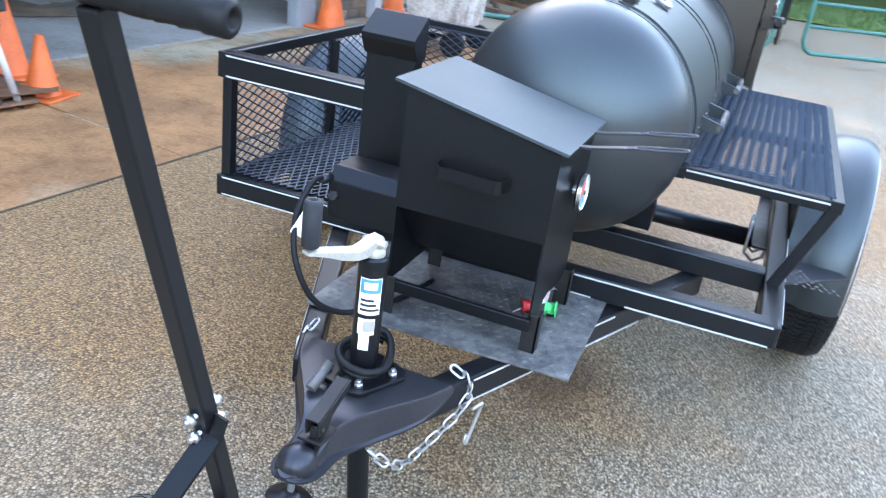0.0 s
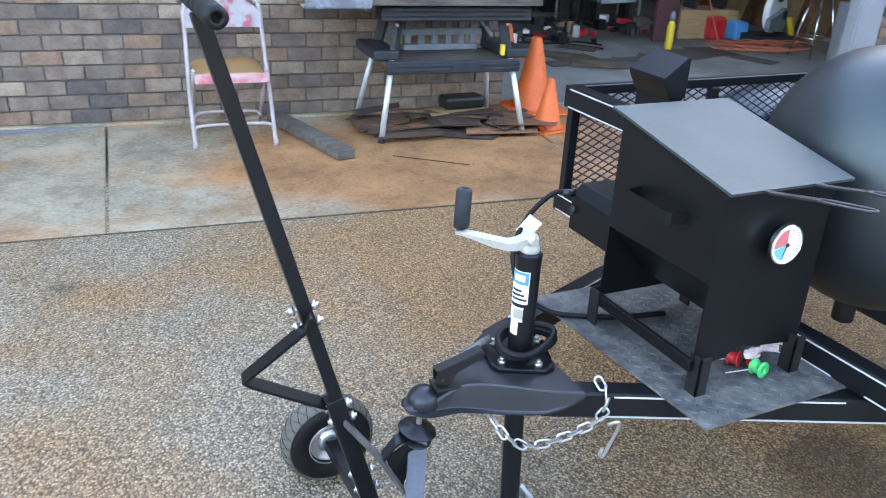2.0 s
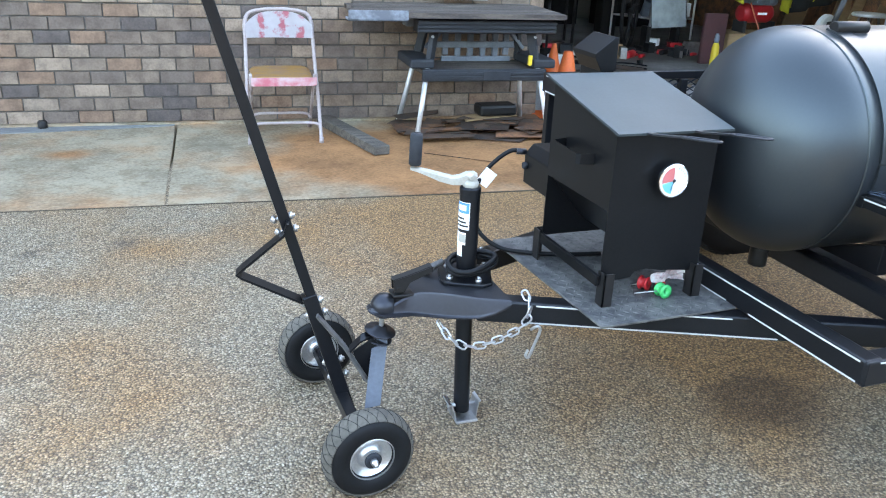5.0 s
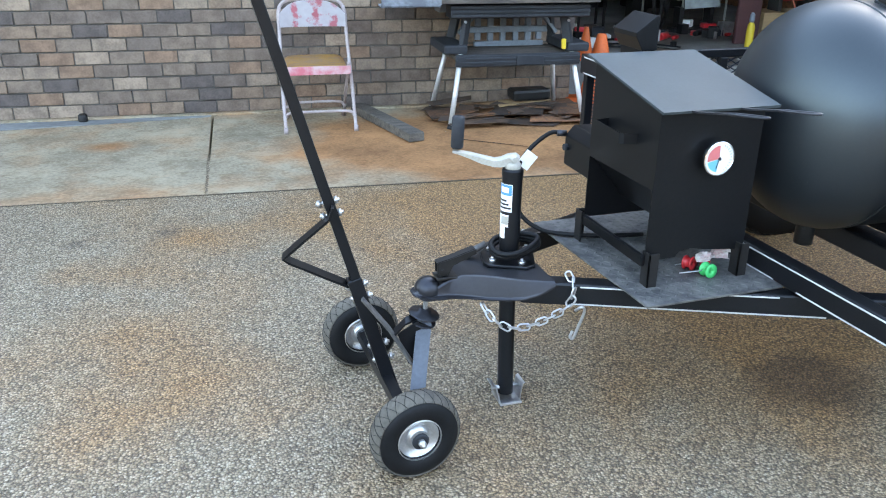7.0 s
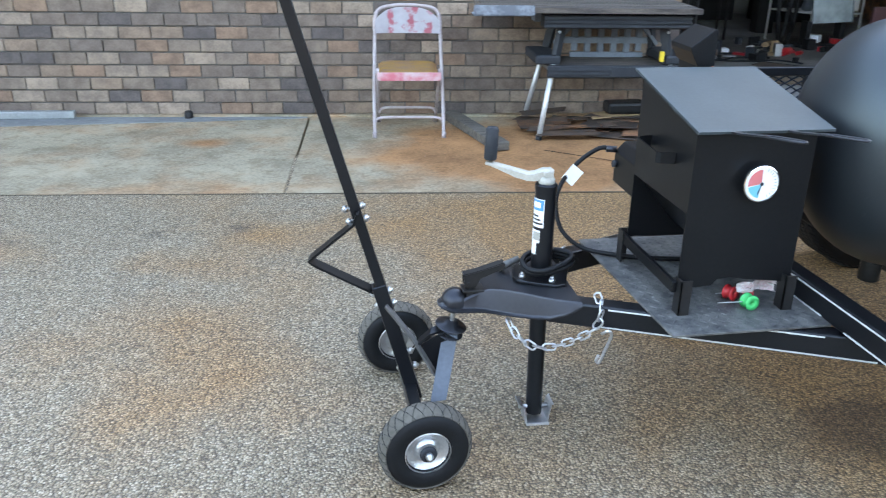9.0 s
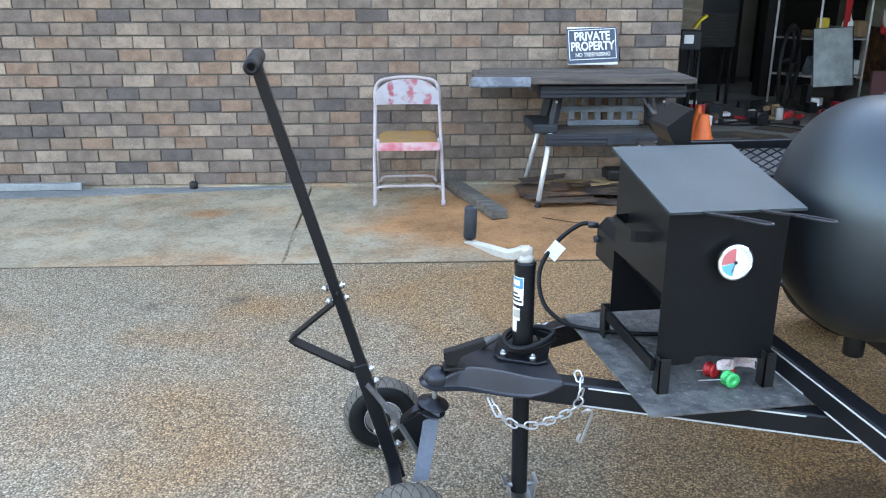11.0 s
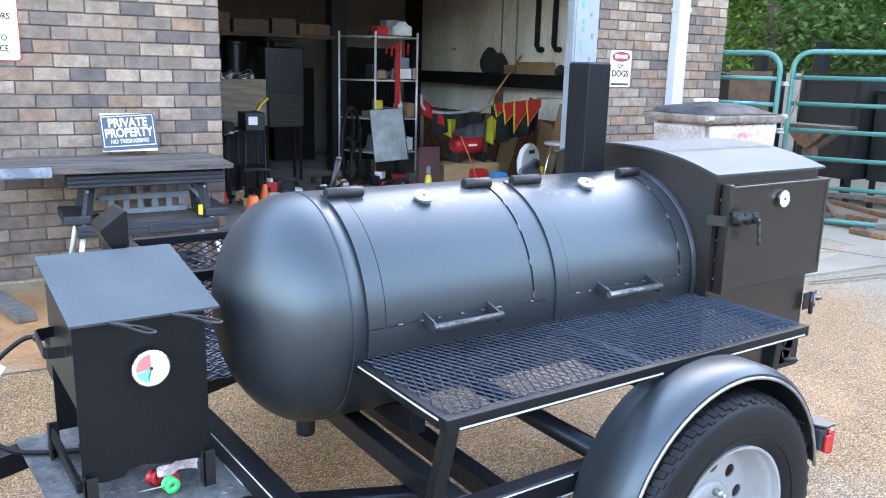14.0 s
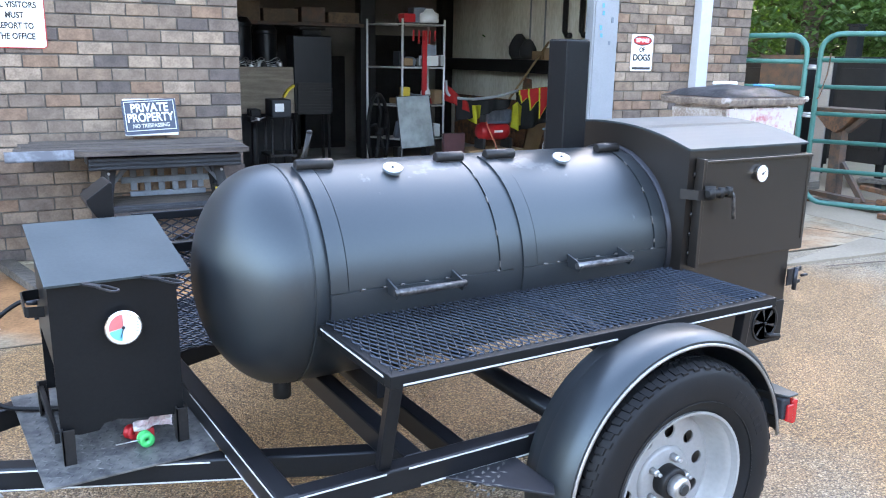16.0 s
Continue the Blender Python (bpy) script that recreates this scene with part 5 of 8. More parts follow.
def holed_disc(bm, m, r0, r1, a, thick, n, rc, rh, turn=0.2):
    """A flat ring in the local yz plane with n round holes of radius rh on the circle rc."""
    half = math.pi / n
    for i in range(n):
        mid = 2 * math.pi * i / n + turn
        rim = [(r0, mid - half + 2 * half * k / 6) for k in range(6)] + [(r0 + (r1 - r0) * k / 6, mid + half) for k in range(6)]
        rim += [(r1, mid + half - 2 * half * k / 6) for k in range(6)] + [(r1 - (r1 - r0) * k / 6, mid - half) for k in range(6)]
        c = (rc * math.cos(mid), rc * math.sin(mid))
        outer, inner, back = [], [], []
        for r, t in rim:
            p = (r * math.cos(t), r * math.sin(t))
            d = Vector((p[0] - c[0], p[1] - c[1])).normalized() * rh
            outer.append(bm.verts.new(m @ Vector((a, *p))))
            inner.append(bm.verts.new(m @ Vector((a, c[0] + d.x, c[1] + d.y))))
            back.append(bm.verts.new(m @ Vector((a - thick, c[0] + d.x, c[1] + d.y))))
        for k in range(24):
            j = (k + 1) % 24
            bm.faces.new((outer[k], outer[j], inner[j], inner[k]))
            bm.faces.new((inner[k], inner[j], back[j], back[k]))
    bmesh.ops.remove_doubles(bm, verts=bm.verts, dist=0.0002)


def make_wheel(y, s):
    """A road wheel; s is the side it faces along y."""
    m = Matrix.Translation((WX, y, WZ)) @ Matrix.Rotation(radians(90 * s), 4, "Z")      # local x points outwards
    hub = new("wheel")
    adopt(hub, trailer)
    hub["label"] = "trailer wheel with black tyre and grey steel rim"
    bm = B()
    prof = [(0.205, 0.085), (0.222, 0.1), (0.25, 0.108), (0.285, 0.108), (0.305, 0.104), (WR - 0.022, 0.1), (WR - 0.016, 0.092), (WR - 0.009, 0.08), (WR - 0.006, 0.06), (WR - 0.006, 0.03), (WR - 0.006, 0.0)]
    prof = prof + [(r, -a) for r, a in reversed(prof)][1:]
    lathe(bm, prof, m, 72, closed=True)
    part("tyre", bm, RUBBER, hub, "black road tyre with block tread", True)
    tv, tf = [], []
    for row, (a0, a1, skew) in enumerate(((0.056, 0.094, 0.03), (0.022, 0.05, -0.02), (-0.016, 0.016, 0.02), (-0.05, -0.022, -0.02), (-0.094, -0.056, 0.03))):
        n_row = 104
        for i in range(n_row):
            outer = abs(a0 + a1) > 0.12
            end = (0.004 if i % 2 else -0.002) if outer else 0.0
            b0, b1 = (a0, a1 + end) if a0 > 0 else (a0 - end, a1)
            t0, t1 = 2 * math.pi * (i + 0.5 * (row % 2)) / n_row, 2 * math.pi * (i + (0.87 if outer else 0.8) + 0.5 * (row % 2)) / n_row
            k = len(tv)
            for up in (-0.012, 0.0):
                for (a, sh) in ((b0, 0), ((b0 + b1) / 2, skew * 1.2), (b1, skew * 0.6)):
                    rr = WR + up - 0.016 * max(0.0, (abs(a) - 0.066) / 0.034) ** 1.5
                    for t in (t0 + sh, t1 + sh):
                        tv.append(m @ Vector((a, rr * math.cos(t), rr * math.sin(t))))
            tf += [(k + 6, k + 7, k + 9, k + 8), (k + 8, k + 9, k + 11, k + 10), (k, k + 1, k + 7, k + 6), (k + 4, k + 10, k + 11, k + 5),
                   (k, k + 6, k + 8, k + 2), (k + 2, k + 8, k + 10, k + 4), (k + 1, k + 3, k + 9, k + 7), (k + 3, k + 5, k + 11, k + 9)]
    me = bpy.data.meshes.new("tread")
    me.from_pydata([tuple(v) for v in tv], [], tf)
    me.materials.append(RUBBER)
    ob = new("tread", me)
    ob.parent = hub
    tagged(ob, kind="stuff")
    for i in range(12):     # raised marks on the sidewall, two groups of bars
        t = radians((24 if i < 6 else 204) + 6.2 * (i % 6))
        bm = B()
        box(bm, (0.104, 0.262, -0.01), (0.1088, 0.286, 0.01), 0.001, m @ Matrix.Rotation(t, 4, "X"))
        part("sidewall_mark", bm, RUBBER, hub)
    bm = B()
    lathe(bm, [(0.236, 0.1), (0.236, 0.1068), (0.2375, 0.1075), (0.239, 0.1068), (0.239, 0.1)], m, 72, True)
    part("sidewall_ring", bm, RUBBER, hub, "", True)
    bm = B()
    lathe(bm, [(0.2, 0.093), (0.207, 0.094), (0.207, 0.085), (0.193, 0.076), (0.182, 0.058), (0.177, 0.03), (0.168, 0.018), (0.162, 0.0205), (0.157, 0.0205), (0.157, 0.012), (0.17, 0.006),
               (0.183, -0.02), (0.196, -0.08), (0.207, -0.094), (0.2, -0.094), (0.19, -0.078), (0.188, 0.03), (0.192, 0.07)], m, 64, True)
    rim = part("rim", bm, RIM, hub, "light grey steel rim with round holes", True)
    bm = B()
    holed_disc(bm, m, 0.088, 0.158, 0.0202, 0.005, 10, 0.126, 0.0182)
    part("holed_disc", bm, RIM, hub, "", True)
    bm = B()
    lathe(bm, [(0.0885, 0.019), (0.084, 0.027), (0.078, 0.0305), (0.04, 0.0305), (0.04, 0.02), (0.0885, 0.012)], m, 48, True)
    part("hub_plate", bm, RIM, hub, "", True)
    bm = B()
    lathe(bm, [(0.05, -0.02), (0.148, -0.03), (0.152, -0.036), (0.152, -0.09), (0.05, -0.095)], m, 40)
    part("brake_drum", bm, FLATB, hub)
    for i in range(5):
        a = 2 * math.pi * i / 5
        bm = B()
        mm = m @ Matrix.Rotation(a, 4, "X")
        lathe(bm, [(0.0105, 0.03), (0.0105, 0.048), (0.008, 0.052), (0.005, 0.052)], mm @ Matrix.Translation((0, 0.062, 0)), 6)
        rod(bm, mm @ Vector((0.05, 0.062, 0)), mm @ Vector((0.062, 0.062, 0)), 0.005, 8)
        part("wheel_nut", bm, ZINC, hub)
    bm = B()
    lathe(bm, [(0.043, 0.02), (0.043, 0.062), (0.038, 0.067)], m, 24)
    part("hub", bm, FLATB, hub, "black wheel hub")
    bm = B()
    lathe(bm, [(0.03, 0.055), (0.03, 0.085), (0.026, 0.094), (0.012, 0.096), (0.011, 0.09), (0.001, 0.09)], m, 20)
    cap = part("hub_cap", bm, ZINC, hub, "bright zinc grease cap")
    bm = B()
    lathe(bm, [(0.016, 0.09), (0.0155, 0.0985), (0.012, 0.1)], m, 18)
    part("plug", bm, INK, cap, "black rubber plug")
    return hub


make_wheel(-0.855, -1)
make_wheel(0.895, 1)


def fender(y0, y1, out):
    """A half-round fender from y0 (outer) to y1, with a rolled bright outer edge and end flats."""
    bm = B()
    r = 0.384
    fx, fz = 1.83, 0.316
    k_ = 1 if out < 0 else -1
    angles = [190 - (190 - 7) * i / 36 for i in range(37)]
    edge = []
    rings = []
    for a in angles:
        c, s = math.cos(radians(a)), math.sin(radians(a))
        prof = [(y1, r - 0.03), (y1 - 0.045 * k_, r - 0.021), (y1 - 0.075 * k_, r), (y0 + 0.035 * k_, r + 0.002), (y0 + 0.012 * k_, r - 0.004), (y0, r - 0.014), (y0, r - 0.024),
                (y0 + 0.004 * k_, r - 0.024), (y0 + 0.006 * k_, r - 0.014), (y0 + 0.03 * k_, r - 0.004), (y1 - 0.075 * k_, r - 0.005), (y1, r - 0.034)]
        rings.append([bm.verts.new((fx + rr * c, y, fz + rr * s)) for y, rr in prof])
        edge.append((fx + (r - 0.024) * c, y0 + 0.001 * out, fz + (r - 0.024) * s))
    for a, b in zip(rings, rings[1:]):
        for k in range(len(a)):
            bm.faces.new((a[k], a[(k + 1) % len(a)], b[(k + 1) % len(b)], b[k])).smooth = True
    bm.faces.new(rings[0])
    bm.faces.new(list(reversed(rings[-1])))
    prism(bm, [(fx + (r - 0.033) * math.cos(radians(a)), fz + (r - 0.033) * math.sin(radians(a))) for a in range(180, 7, -8)], 0.004,
          Matrix(((1, 0, 0, 0), (0, 0, -1, y1 + (0.004 if out < 0 else 0)), (0, 1, 0, 0), (0, 0, 0, 1))))
    f = part("fender", bm, TANKP, trailer, "rounded satin black steel fender", True)
    bm = B()
    tube(bm, edge, 0.0045, 8)
    part("fender_edge", bm, STEEL, f, "bright worn fender edge")
    return f


fender(-0.942, -0.757, -1)
fender(1.0, 0.79, 1)
tread_plate((1.26, -0.93), (1.45, -0.75), 0.393, "fender_step", [(1.25, -0.75), (1.425, -0.935), (1.45, -0.90), (1.45, -0.75)])
bm = B()
box(bm, (2.186, -0.953, 0.405), (2.216, -0.80, 0.466), 0.006)
box(bm, (2.02, -0.8, 0.435), (2.17, -0.75, 0.465), 0.003)
light = part("tail_light", bm, DARKPL, trailer, "black tail light housing")
bm = B()
box(bm, (2.218, -0.96, 0.39), (2.24, -0.82, 0.46), 0.006)
box(bm, (2.195, -0.963, 0.402), (2.218, -0.954, 0.45), 0.003)
part("lens", bm, LENS, light, "red tail light lens")
bm = B()
prism(bm, [(2.185, -0.93), (2.2, -0.957), (2.24, -0.957), (2.24, -0.79), (2.13, -0.755), (2.13, -0.8)], 0.006, Matrix.Translation((0, 0, 0.469)), 0.002)
part("light_bracket", bm, TANKP, trailer, "satin black steel light bracket behind the fender")

# ---- the trailer dolly in front of the coupler ----
GZ = -0.032
dolly = thing("trailer_dolly", "black steel trailer dolly with two pneumatic wheels and T handle", "hand dolly", (-0.1, -0.03, GZ))
bm = B()
beam(bm, (-0.101, -0.008, 0.05), (-0.195, 0.002, 0.385), 0.037, 0.037, 0.003, (0, 1, 0))
part("lower_post", bm, GLOSS, dolly)
bm = B()
beam(bm, (-0.166, -0.001, 0.30), (-0.402, 0.004, 1.128), 0.0262, 0.0262, 0.003, (0, 1, 0))
post = part("post", bm, GLOSS, dolly, "long black square steel post")
bm = B()
lathe(bm, [(0.012, 0), (0.017, 0.003), (0.0175, 0.02), (0.016, 0.025), (0.0175, 0.03), (0.016, 0.05), (0.0175, 0.055), (0.016, 0.075), (0.0175, 0.08), (0.0175, 0.115), (0.016, 0.12), (0.0175, 0.13),
           (0.0175, 0.15), (0.016, 0.155), (0.0175, 0.16), (0.016, 0.18), (0.0175, 0.185), (0.016, 0.205), (0.0175, 0.21), (0.017, 0.232), (0.012, 0.235), (0.008, 0.235), (0.008, 0.22)],
      frame_of((-0.404, 0.092, 1.146), (-0.4, -0.145, 1.14)), 20)
part("grip", bm, RUBBER, post, "ribbed black rubber grip")
bm = B()
flat_bar(bm, [(-0.243, -0.018, 0.59), (-0.252, -0.014, 0.56), (-0.352, 0.01, 0.47), (-0.365, 0.017, 0.456), (-0.352, 0.017, 0.445), (-0.187, 0.01, 0.353)], 0.034, 0.006, (0.15, 0.95, 0.1))
part("foot_bracket", bm, SATIN, dolly, "bent flat black steel bracket")
for p in ((-0.252, -0.01, 0.595), (-0.243, -0.01, 0.562), (-0.187, -0.012, 0.365), (-0.176, -0.012, 0.33), (-0.135, -0.018, 0.19), (-0.122, -0.018, 0.145)):
    bm = B()
    c, ax = Vector((p[0], p[1] + 0.01, p[2])), Vector((0.94, -0.22, 0.26))
    rod(bm, c - ax * 0.03, c + ax * 0.03, 0.0045, 8)
    rod(bm, c + ax * 0.017, c + ax * 0.025, 0.0095, 6)
    rod(bm, c - ax * 0.026, c - ax * 0.017, 0.0095, 6)
    part("bolt", bm, ZINC, dolly)
bm = B()
beam(bm, (-0.108, -0.245, 0.080), (-0.127, 0.235, 0.086), 0.032, 0.032, 0.003)
part("axle", bm, GLOSS, dolly)
bm = B()
flat_bar(bm, [(-0.008, 0.0, 0.24), (-0.012, -0.014, 0.222), (-0.05, -0.09, 0.083)], 0.042, 0.008, (1, -0.1, 0.15))
part("ball_arm", bm, SLATE, dolly, "flat grey steel arm")
bm = B()
flat_bar(bm, [(-0.095, -0.02, 0.222), (-0.06, -0.005, 0.243), (-0.012, 0.01, 0.25)], 0.03, 0.006, (0.3, 1, 0.2))
part("brace", bm, GLOSS, dolly)
bm = B()
lathe(bm, [(0.012, 0), (0.036, 0.001), (0.038, 0.003), (0.036, 0.005), (0.012, 0.006)], frame_of((-0.010, 0.008, 0.230), (0.006, -0.006, 0.296)), 24)
lathe(bm, [(0.012, 0), (0.041, 0.001), (0.043, 0.003), (0.041, 0.006), (0.02, 0.009), (0.016, 0.018), (0.008, 0.019)], frame_of((-0.006, 0.006, 0.25), (0.008, 0.0, 0.318)), 24)
part("ball", bm, CAST, dolly, "worn dark steel washers under the tow ball")
bm = B()
lathe(bm, [(0.0065, 0), (0.0065, 0.045), (0.02, 0.052), (0.0235, 0.065), (0.02, 0.078), (0.01, 0.085)], frame_of((-0.003, 0.006, 0.262), (0.004, 0.003, 0.34)), 20)
part("tow_ball", bm, ZINC, dolly, "bright steel tow ball and neck", True)
bm = B()
flat_bar(bm, [(-0.178, -0.022, 0.335), (-0.11, -0.03, 0.24), (-0.052, -0.04, 0.135)], 0.018, 0.006, (0.3, 1, 0.2))
part("brace", bm, WELD, dolly, "worn grey-brown flat steel brace")
bm = B()
prism(bm, [(-0.085, 0.214), (-0.03, 0.244), (-0.016, 0.23), (-0.046, 0.12), (-0.056, 0.12)], 0.006, Matrix(((1, 0, 0, 0), (0, 0, -1, -0.012), (0, 1, 0, 0), (0, 0, 0, 1))), 0.001)
part("gusset", bm, GLOSS, dolly, "black steel gusset under the ball")


def dolly_wheel(x, y, s, z):
    m = Matrix.Translation((x, y, z)) @ Matrix.Scale(1.11, 4) @ Matrix.Rotation(radians(90 * s + (6 if y < 0 else 2)), 4, "Z")
    w = new("wheel")
    adopt(w, dolly)
    w["label"] = "small pneumatic wheel with diamond tread"
    R = 0.102
    bm = B()
    prof = [(0.047, 0.024), (0.055, 0.031), (0.07, 0.034), (0.084, 0.031), (0.093, 0.024), (R - 0.003, 0.014), (R - 0.001, 0.0)]
    lathe(bm, prof + [(r, -a) for r, a in reversed(prof)][1:], m, 48, True)
    part("tyre", bm, RUBBER, w, "black pneumatic tyre", True)
    bm = B()
    band = [(R + 0.0012 - 0.011 * (abs(a) / 0.026) ** 2.2 * 0.8, a) for a in (0.028, 0.024, 0.018, 0.012, 0.006, 0.0, -0.006, -0.012, -0.018, -0.024, -0.028)]
    lathe(bm, band + [(0.083, -0.02), (0.083, 0.02)], m, 48, True)
    part("tread", bm, DUSTY, w, "dusty pale tyre tread", True)
    tv, tf = [], []
    for sgn in (-1, 1):
        for i in range(28):
            pts = []
            for k in range(7):
                a = -0.029 + 0.058 * k / 6
                rr = R + 0.0016 - 0.0088 * (abs(a) / 0.026) ** 2.2
                t = 2 * math.pi * i / 28 + sgn * 0.3 * (k / 6 - 0.5)
                pts.append((a, rr, t))
            for (a0, r0, t0), (a1, r1, t1) in zip(pts, pts[1:]):
                n = len(tv)
                for a, rr, t in ((a0, r0, t0), (a1, r1, t1)):
                    for dt, dr in ((-0.009, -0.001), (0, 0.0008), (0.009, -0.001)):
                        tv.append(tuple(m @ Vector((a, (rr + dr) * math.cos(t + dt), (rr + dr) * math.sin(t + dt)))))
                tf += [(n, n + 1, n + 4, n + 3), (n + 1, n + 2, n + 5, n + 4)]
    me = bpy.data.meshes.new("tread_ribs")
    me.from_pydata(tv, [], tf)
    me.materials.append(RUBBER)
    ob = new("tread_ribs", me)
    ob.parent = w
    tagged(ob, kind="stuff")
    bm = B()
    lathe(bm, [(0.049, 0.03), (0.051, 0.029), (0.05, 0.024), (0.044, 0.018), (0.03, 0.012), (0.026, 0.018), (0.02, 0.022), (0.02, 0.03), (0.012, 0.03), (0.012, -0.03), (0.04, -0.018), (0.049, -0.03)], m, 32, True)
    part("rim", bm, ZINC, w, "bright steel rim", True)
    bm = B()
    lathe(bm, [(0.019, 0.02), (0.019, 0.034), (0.014, 0.036)], m, 20)
    part("hub", bm, DARKPL, w)
    bm = B()
    lathe(bm, [(0.009, 0.03), (0.009, 0.046), (0.005, 0.047), (0.005, 0.054), (0.001, 0.055)], m, 6)
    part("axle_nut", bm, ZINC, w)


dolly_wheel(-0.108, -0.272, -1, 0.080)
dolly_wheel(-0.127, 0.262, -1, 0.086)


# ---- probes left on the plate ----
def probe_reel(name, label, mat, centre, axis, r, w, length, to):
    t = thing(name, label, "thermometer probe", (centre[0], centre[1], 0.39))
    bm = B()
    c, a = Vector(centre), Vector(axis).normalized()
    lathe(bm, [(0.004, 0), (r, 0), (r, 0.003), (r * 0.72, 0.004), (r * 0.72, w - 0.004), (r, w - 0.003), (r, w), (0.004, w)], frame_of(c - a * w / 2, c + a * w / 2), 22, True)
    part("cap", bm, mat, t)
    bm = B()
    tube(bm, [c, Vector(to)], 0.0016, 6)
    part("needle", bm, ZINC, t)
    return t


probe_reel("meat_probe", "green plastic cap with a steel probe needle", GREEN, (0.678, -0.25, 0.408), (0.12, -1, 0.1), 0.0185, 0.026, 0.06, (0.611, -0.225, 0.396))
probe_reel("meat_probe", "red plastic cap with a steel probe needle", RED, (0.655, -0.2, 0.41), (0.5, -1, 0.1), 0.0185, 0.024, 0.06, (0.63, -0.175, 0.396))
bag = thing("probe_bag", "crumpled clear plastic bag with a pink printed card", "plastic bag", (0.7, -0.222, 0.39))
bm = B()
rng = random.Random(5)
nx, ny = 9, 6
vs = [[bm.verts.new((0.654 + 0.092 * i / (nx - 1), -0.228 - 0.012 * math.sin(i * 0.9), 0.424 + 0.03 * j / (ny - 1) + rng.uniform(-1, 1) * 0.003)) for i in range(nx)] for j in range(ny)]
for row in vs:
    for v in row:
        v.co.y += rng.uniform(-1, 1) * 0.006
for j in range(ny - 1):
    for i in range(nx - 1):
        bm.faces.new((vs[j][i], vs[j][i + 1], vs[j + 1][i + 1], vs[j + 1][i]))
bmesh.ops.solidify(bm, geom=list(bm.faces), thickness=0.008)
part("wrapper", bm, material("pale_pink_wrapper", (0.68, 0.5, 0.5), (0.75, 0.72, 0.7), 0.25, 0.4, scale=40, fine=160, mix=1.0), bag)
bm = B()
box(bm, (0.68, -0.222, 0.392), (0.705, -0.21, 0.42), 0.003)
part("card", bm, RED, bag)


# ---- the folding chair ----
def folding_chair():
    ch = thing("folding_chair", "white folding chair with peeling red paint and a rusty seat", "chair", (0.2, 3.1, 0.0))
    back_paint = material("white_paint_over_red", (0.6, 0.57, 0.575), (0.5, 0.45, 0.46), 0.5, 0.65, scale=7, fine=30)
    pb = back_paint.node_tree.nodes["Principled BSDF"]
    red = stained(back_paint, pb.inputs["Base Color"].links[0].from_socket, ((0.12, 3.23, 0.045, 0.4, 0.22), (0.25, 3.22, 0.08, 0.4, 0.2), (0.36, 3.22, 0.05, 0.4, 0.16)), (0.55, 0.1, 0.13), 0.6, 0.72, 17.0, 0.88, "MIX")
    back_paint.node_tree.links.new(red, pb.inputs["Base Color"])
    W = 0.21
    cx, fy = 0.205, 2.925
    tr = Matrix.Translation((cx, fy, 0.0)) @ Matrix.Rotation(radians(-4), 4, "Z")

    def g(x, y, z):
        return tr @ Vector((x, y, z))
    for s in (-1, 1):
        bm = B()
        tube(bm, curve_points([g(s * W, 0.0, 0.0), g(s * W, 0.12, 0.22), g(s * (W - 0.005), 0.235, 0.44), g(s * (W - 0.01), 0.29, 0.6), g(s * (W - 0.018), 0.325, 0.70)], 6), 0.011, 10)
        part("front_leg", bm, CHAIRP, ch)
        bm = B()
        tube(bm, [g(s * (W - 0.025), 0.41, 0.0), g(s * (W - 0.025), 0.24, 0.22), g(s * (W - 0.022), 0.10, 0.395)], 0.010, 10)
        part("rear_leg", bm, CHAIRP, ch)
        for y, xo in ((0.0, W), (0.41, W - 0.025)):
            bm = B()
            rod(bm, g(s * xo, y, -0.002), g(s * xo, y, 0.035), 0.0135, 12)
            part("foot_cap", bm, CHAIRP, ch)
    for y, z, w in ((0.055, 0.11, W), (0.33, 0.11, W - 0.025)):
        bm = B()
        tube(bm, curve_points([g(-w, y, z - 0.03), g(-w + 0.035, y, z), g(0, y, z + 0.004), g(w - 0.035, y, z), g(w, y, z - 0.03)], 6), 0.009, 8)
        part("stretcher", bm, CHAIRP, ch)
    bm = B()
    nx, ny = 14, 10
    top = []
    for j in range(ny + 1):
        row = []
        for i in range(nx + 1):
            u, v = -1 + 2 * i / nx, j / ny
            wx = 0.185 * (1 - 0.06 * (1 - v))
            dip = 0.012 * (1 - u * u) * math.sin(math.pi * v)
            edge = 0.022 * max(0, abs(u) ** 8) + 0.028 * max(0, (0.08 - v) / 0.08)
            row.append(bm.verts.new(g(u * wx, 0.02 + 0.36 * v, 0.392 + 0.01 * v - dip - edge)))
        top.append(row)
    for j in range(ny):
        for i in range(nx):
            bm.faces.new((top[j][i], top[j][i + 1], top[j + 1][i + 1], top[j + 1][i])).smooth = True
    bmesh.ops.solidify(bm, geom=list(bm.faces), thickness=0.012)
    part("seat", bm, SEATR, ch, "pink seat worn to rust in the middle", True)
    bm = B()
    prism(bm, [(-0.19, -0.026), (-0.18, -0.032), (0.18, -0.032), (0.19, -0.026), (0.19, 0.018), (-0.19, 0.018)], 0.006, tr @ Matrix(((1, 0, 0, 0), (0, 0, -1, 0.018), (0, 1, 0, 0.374), (0, 0, 0, 1))), 0.002)
    part("seat_apron", bm, CHAIRR, ch, "red front edge of the seat, chipped to white")
    bm = B()
    rows = []
    nseg = 16
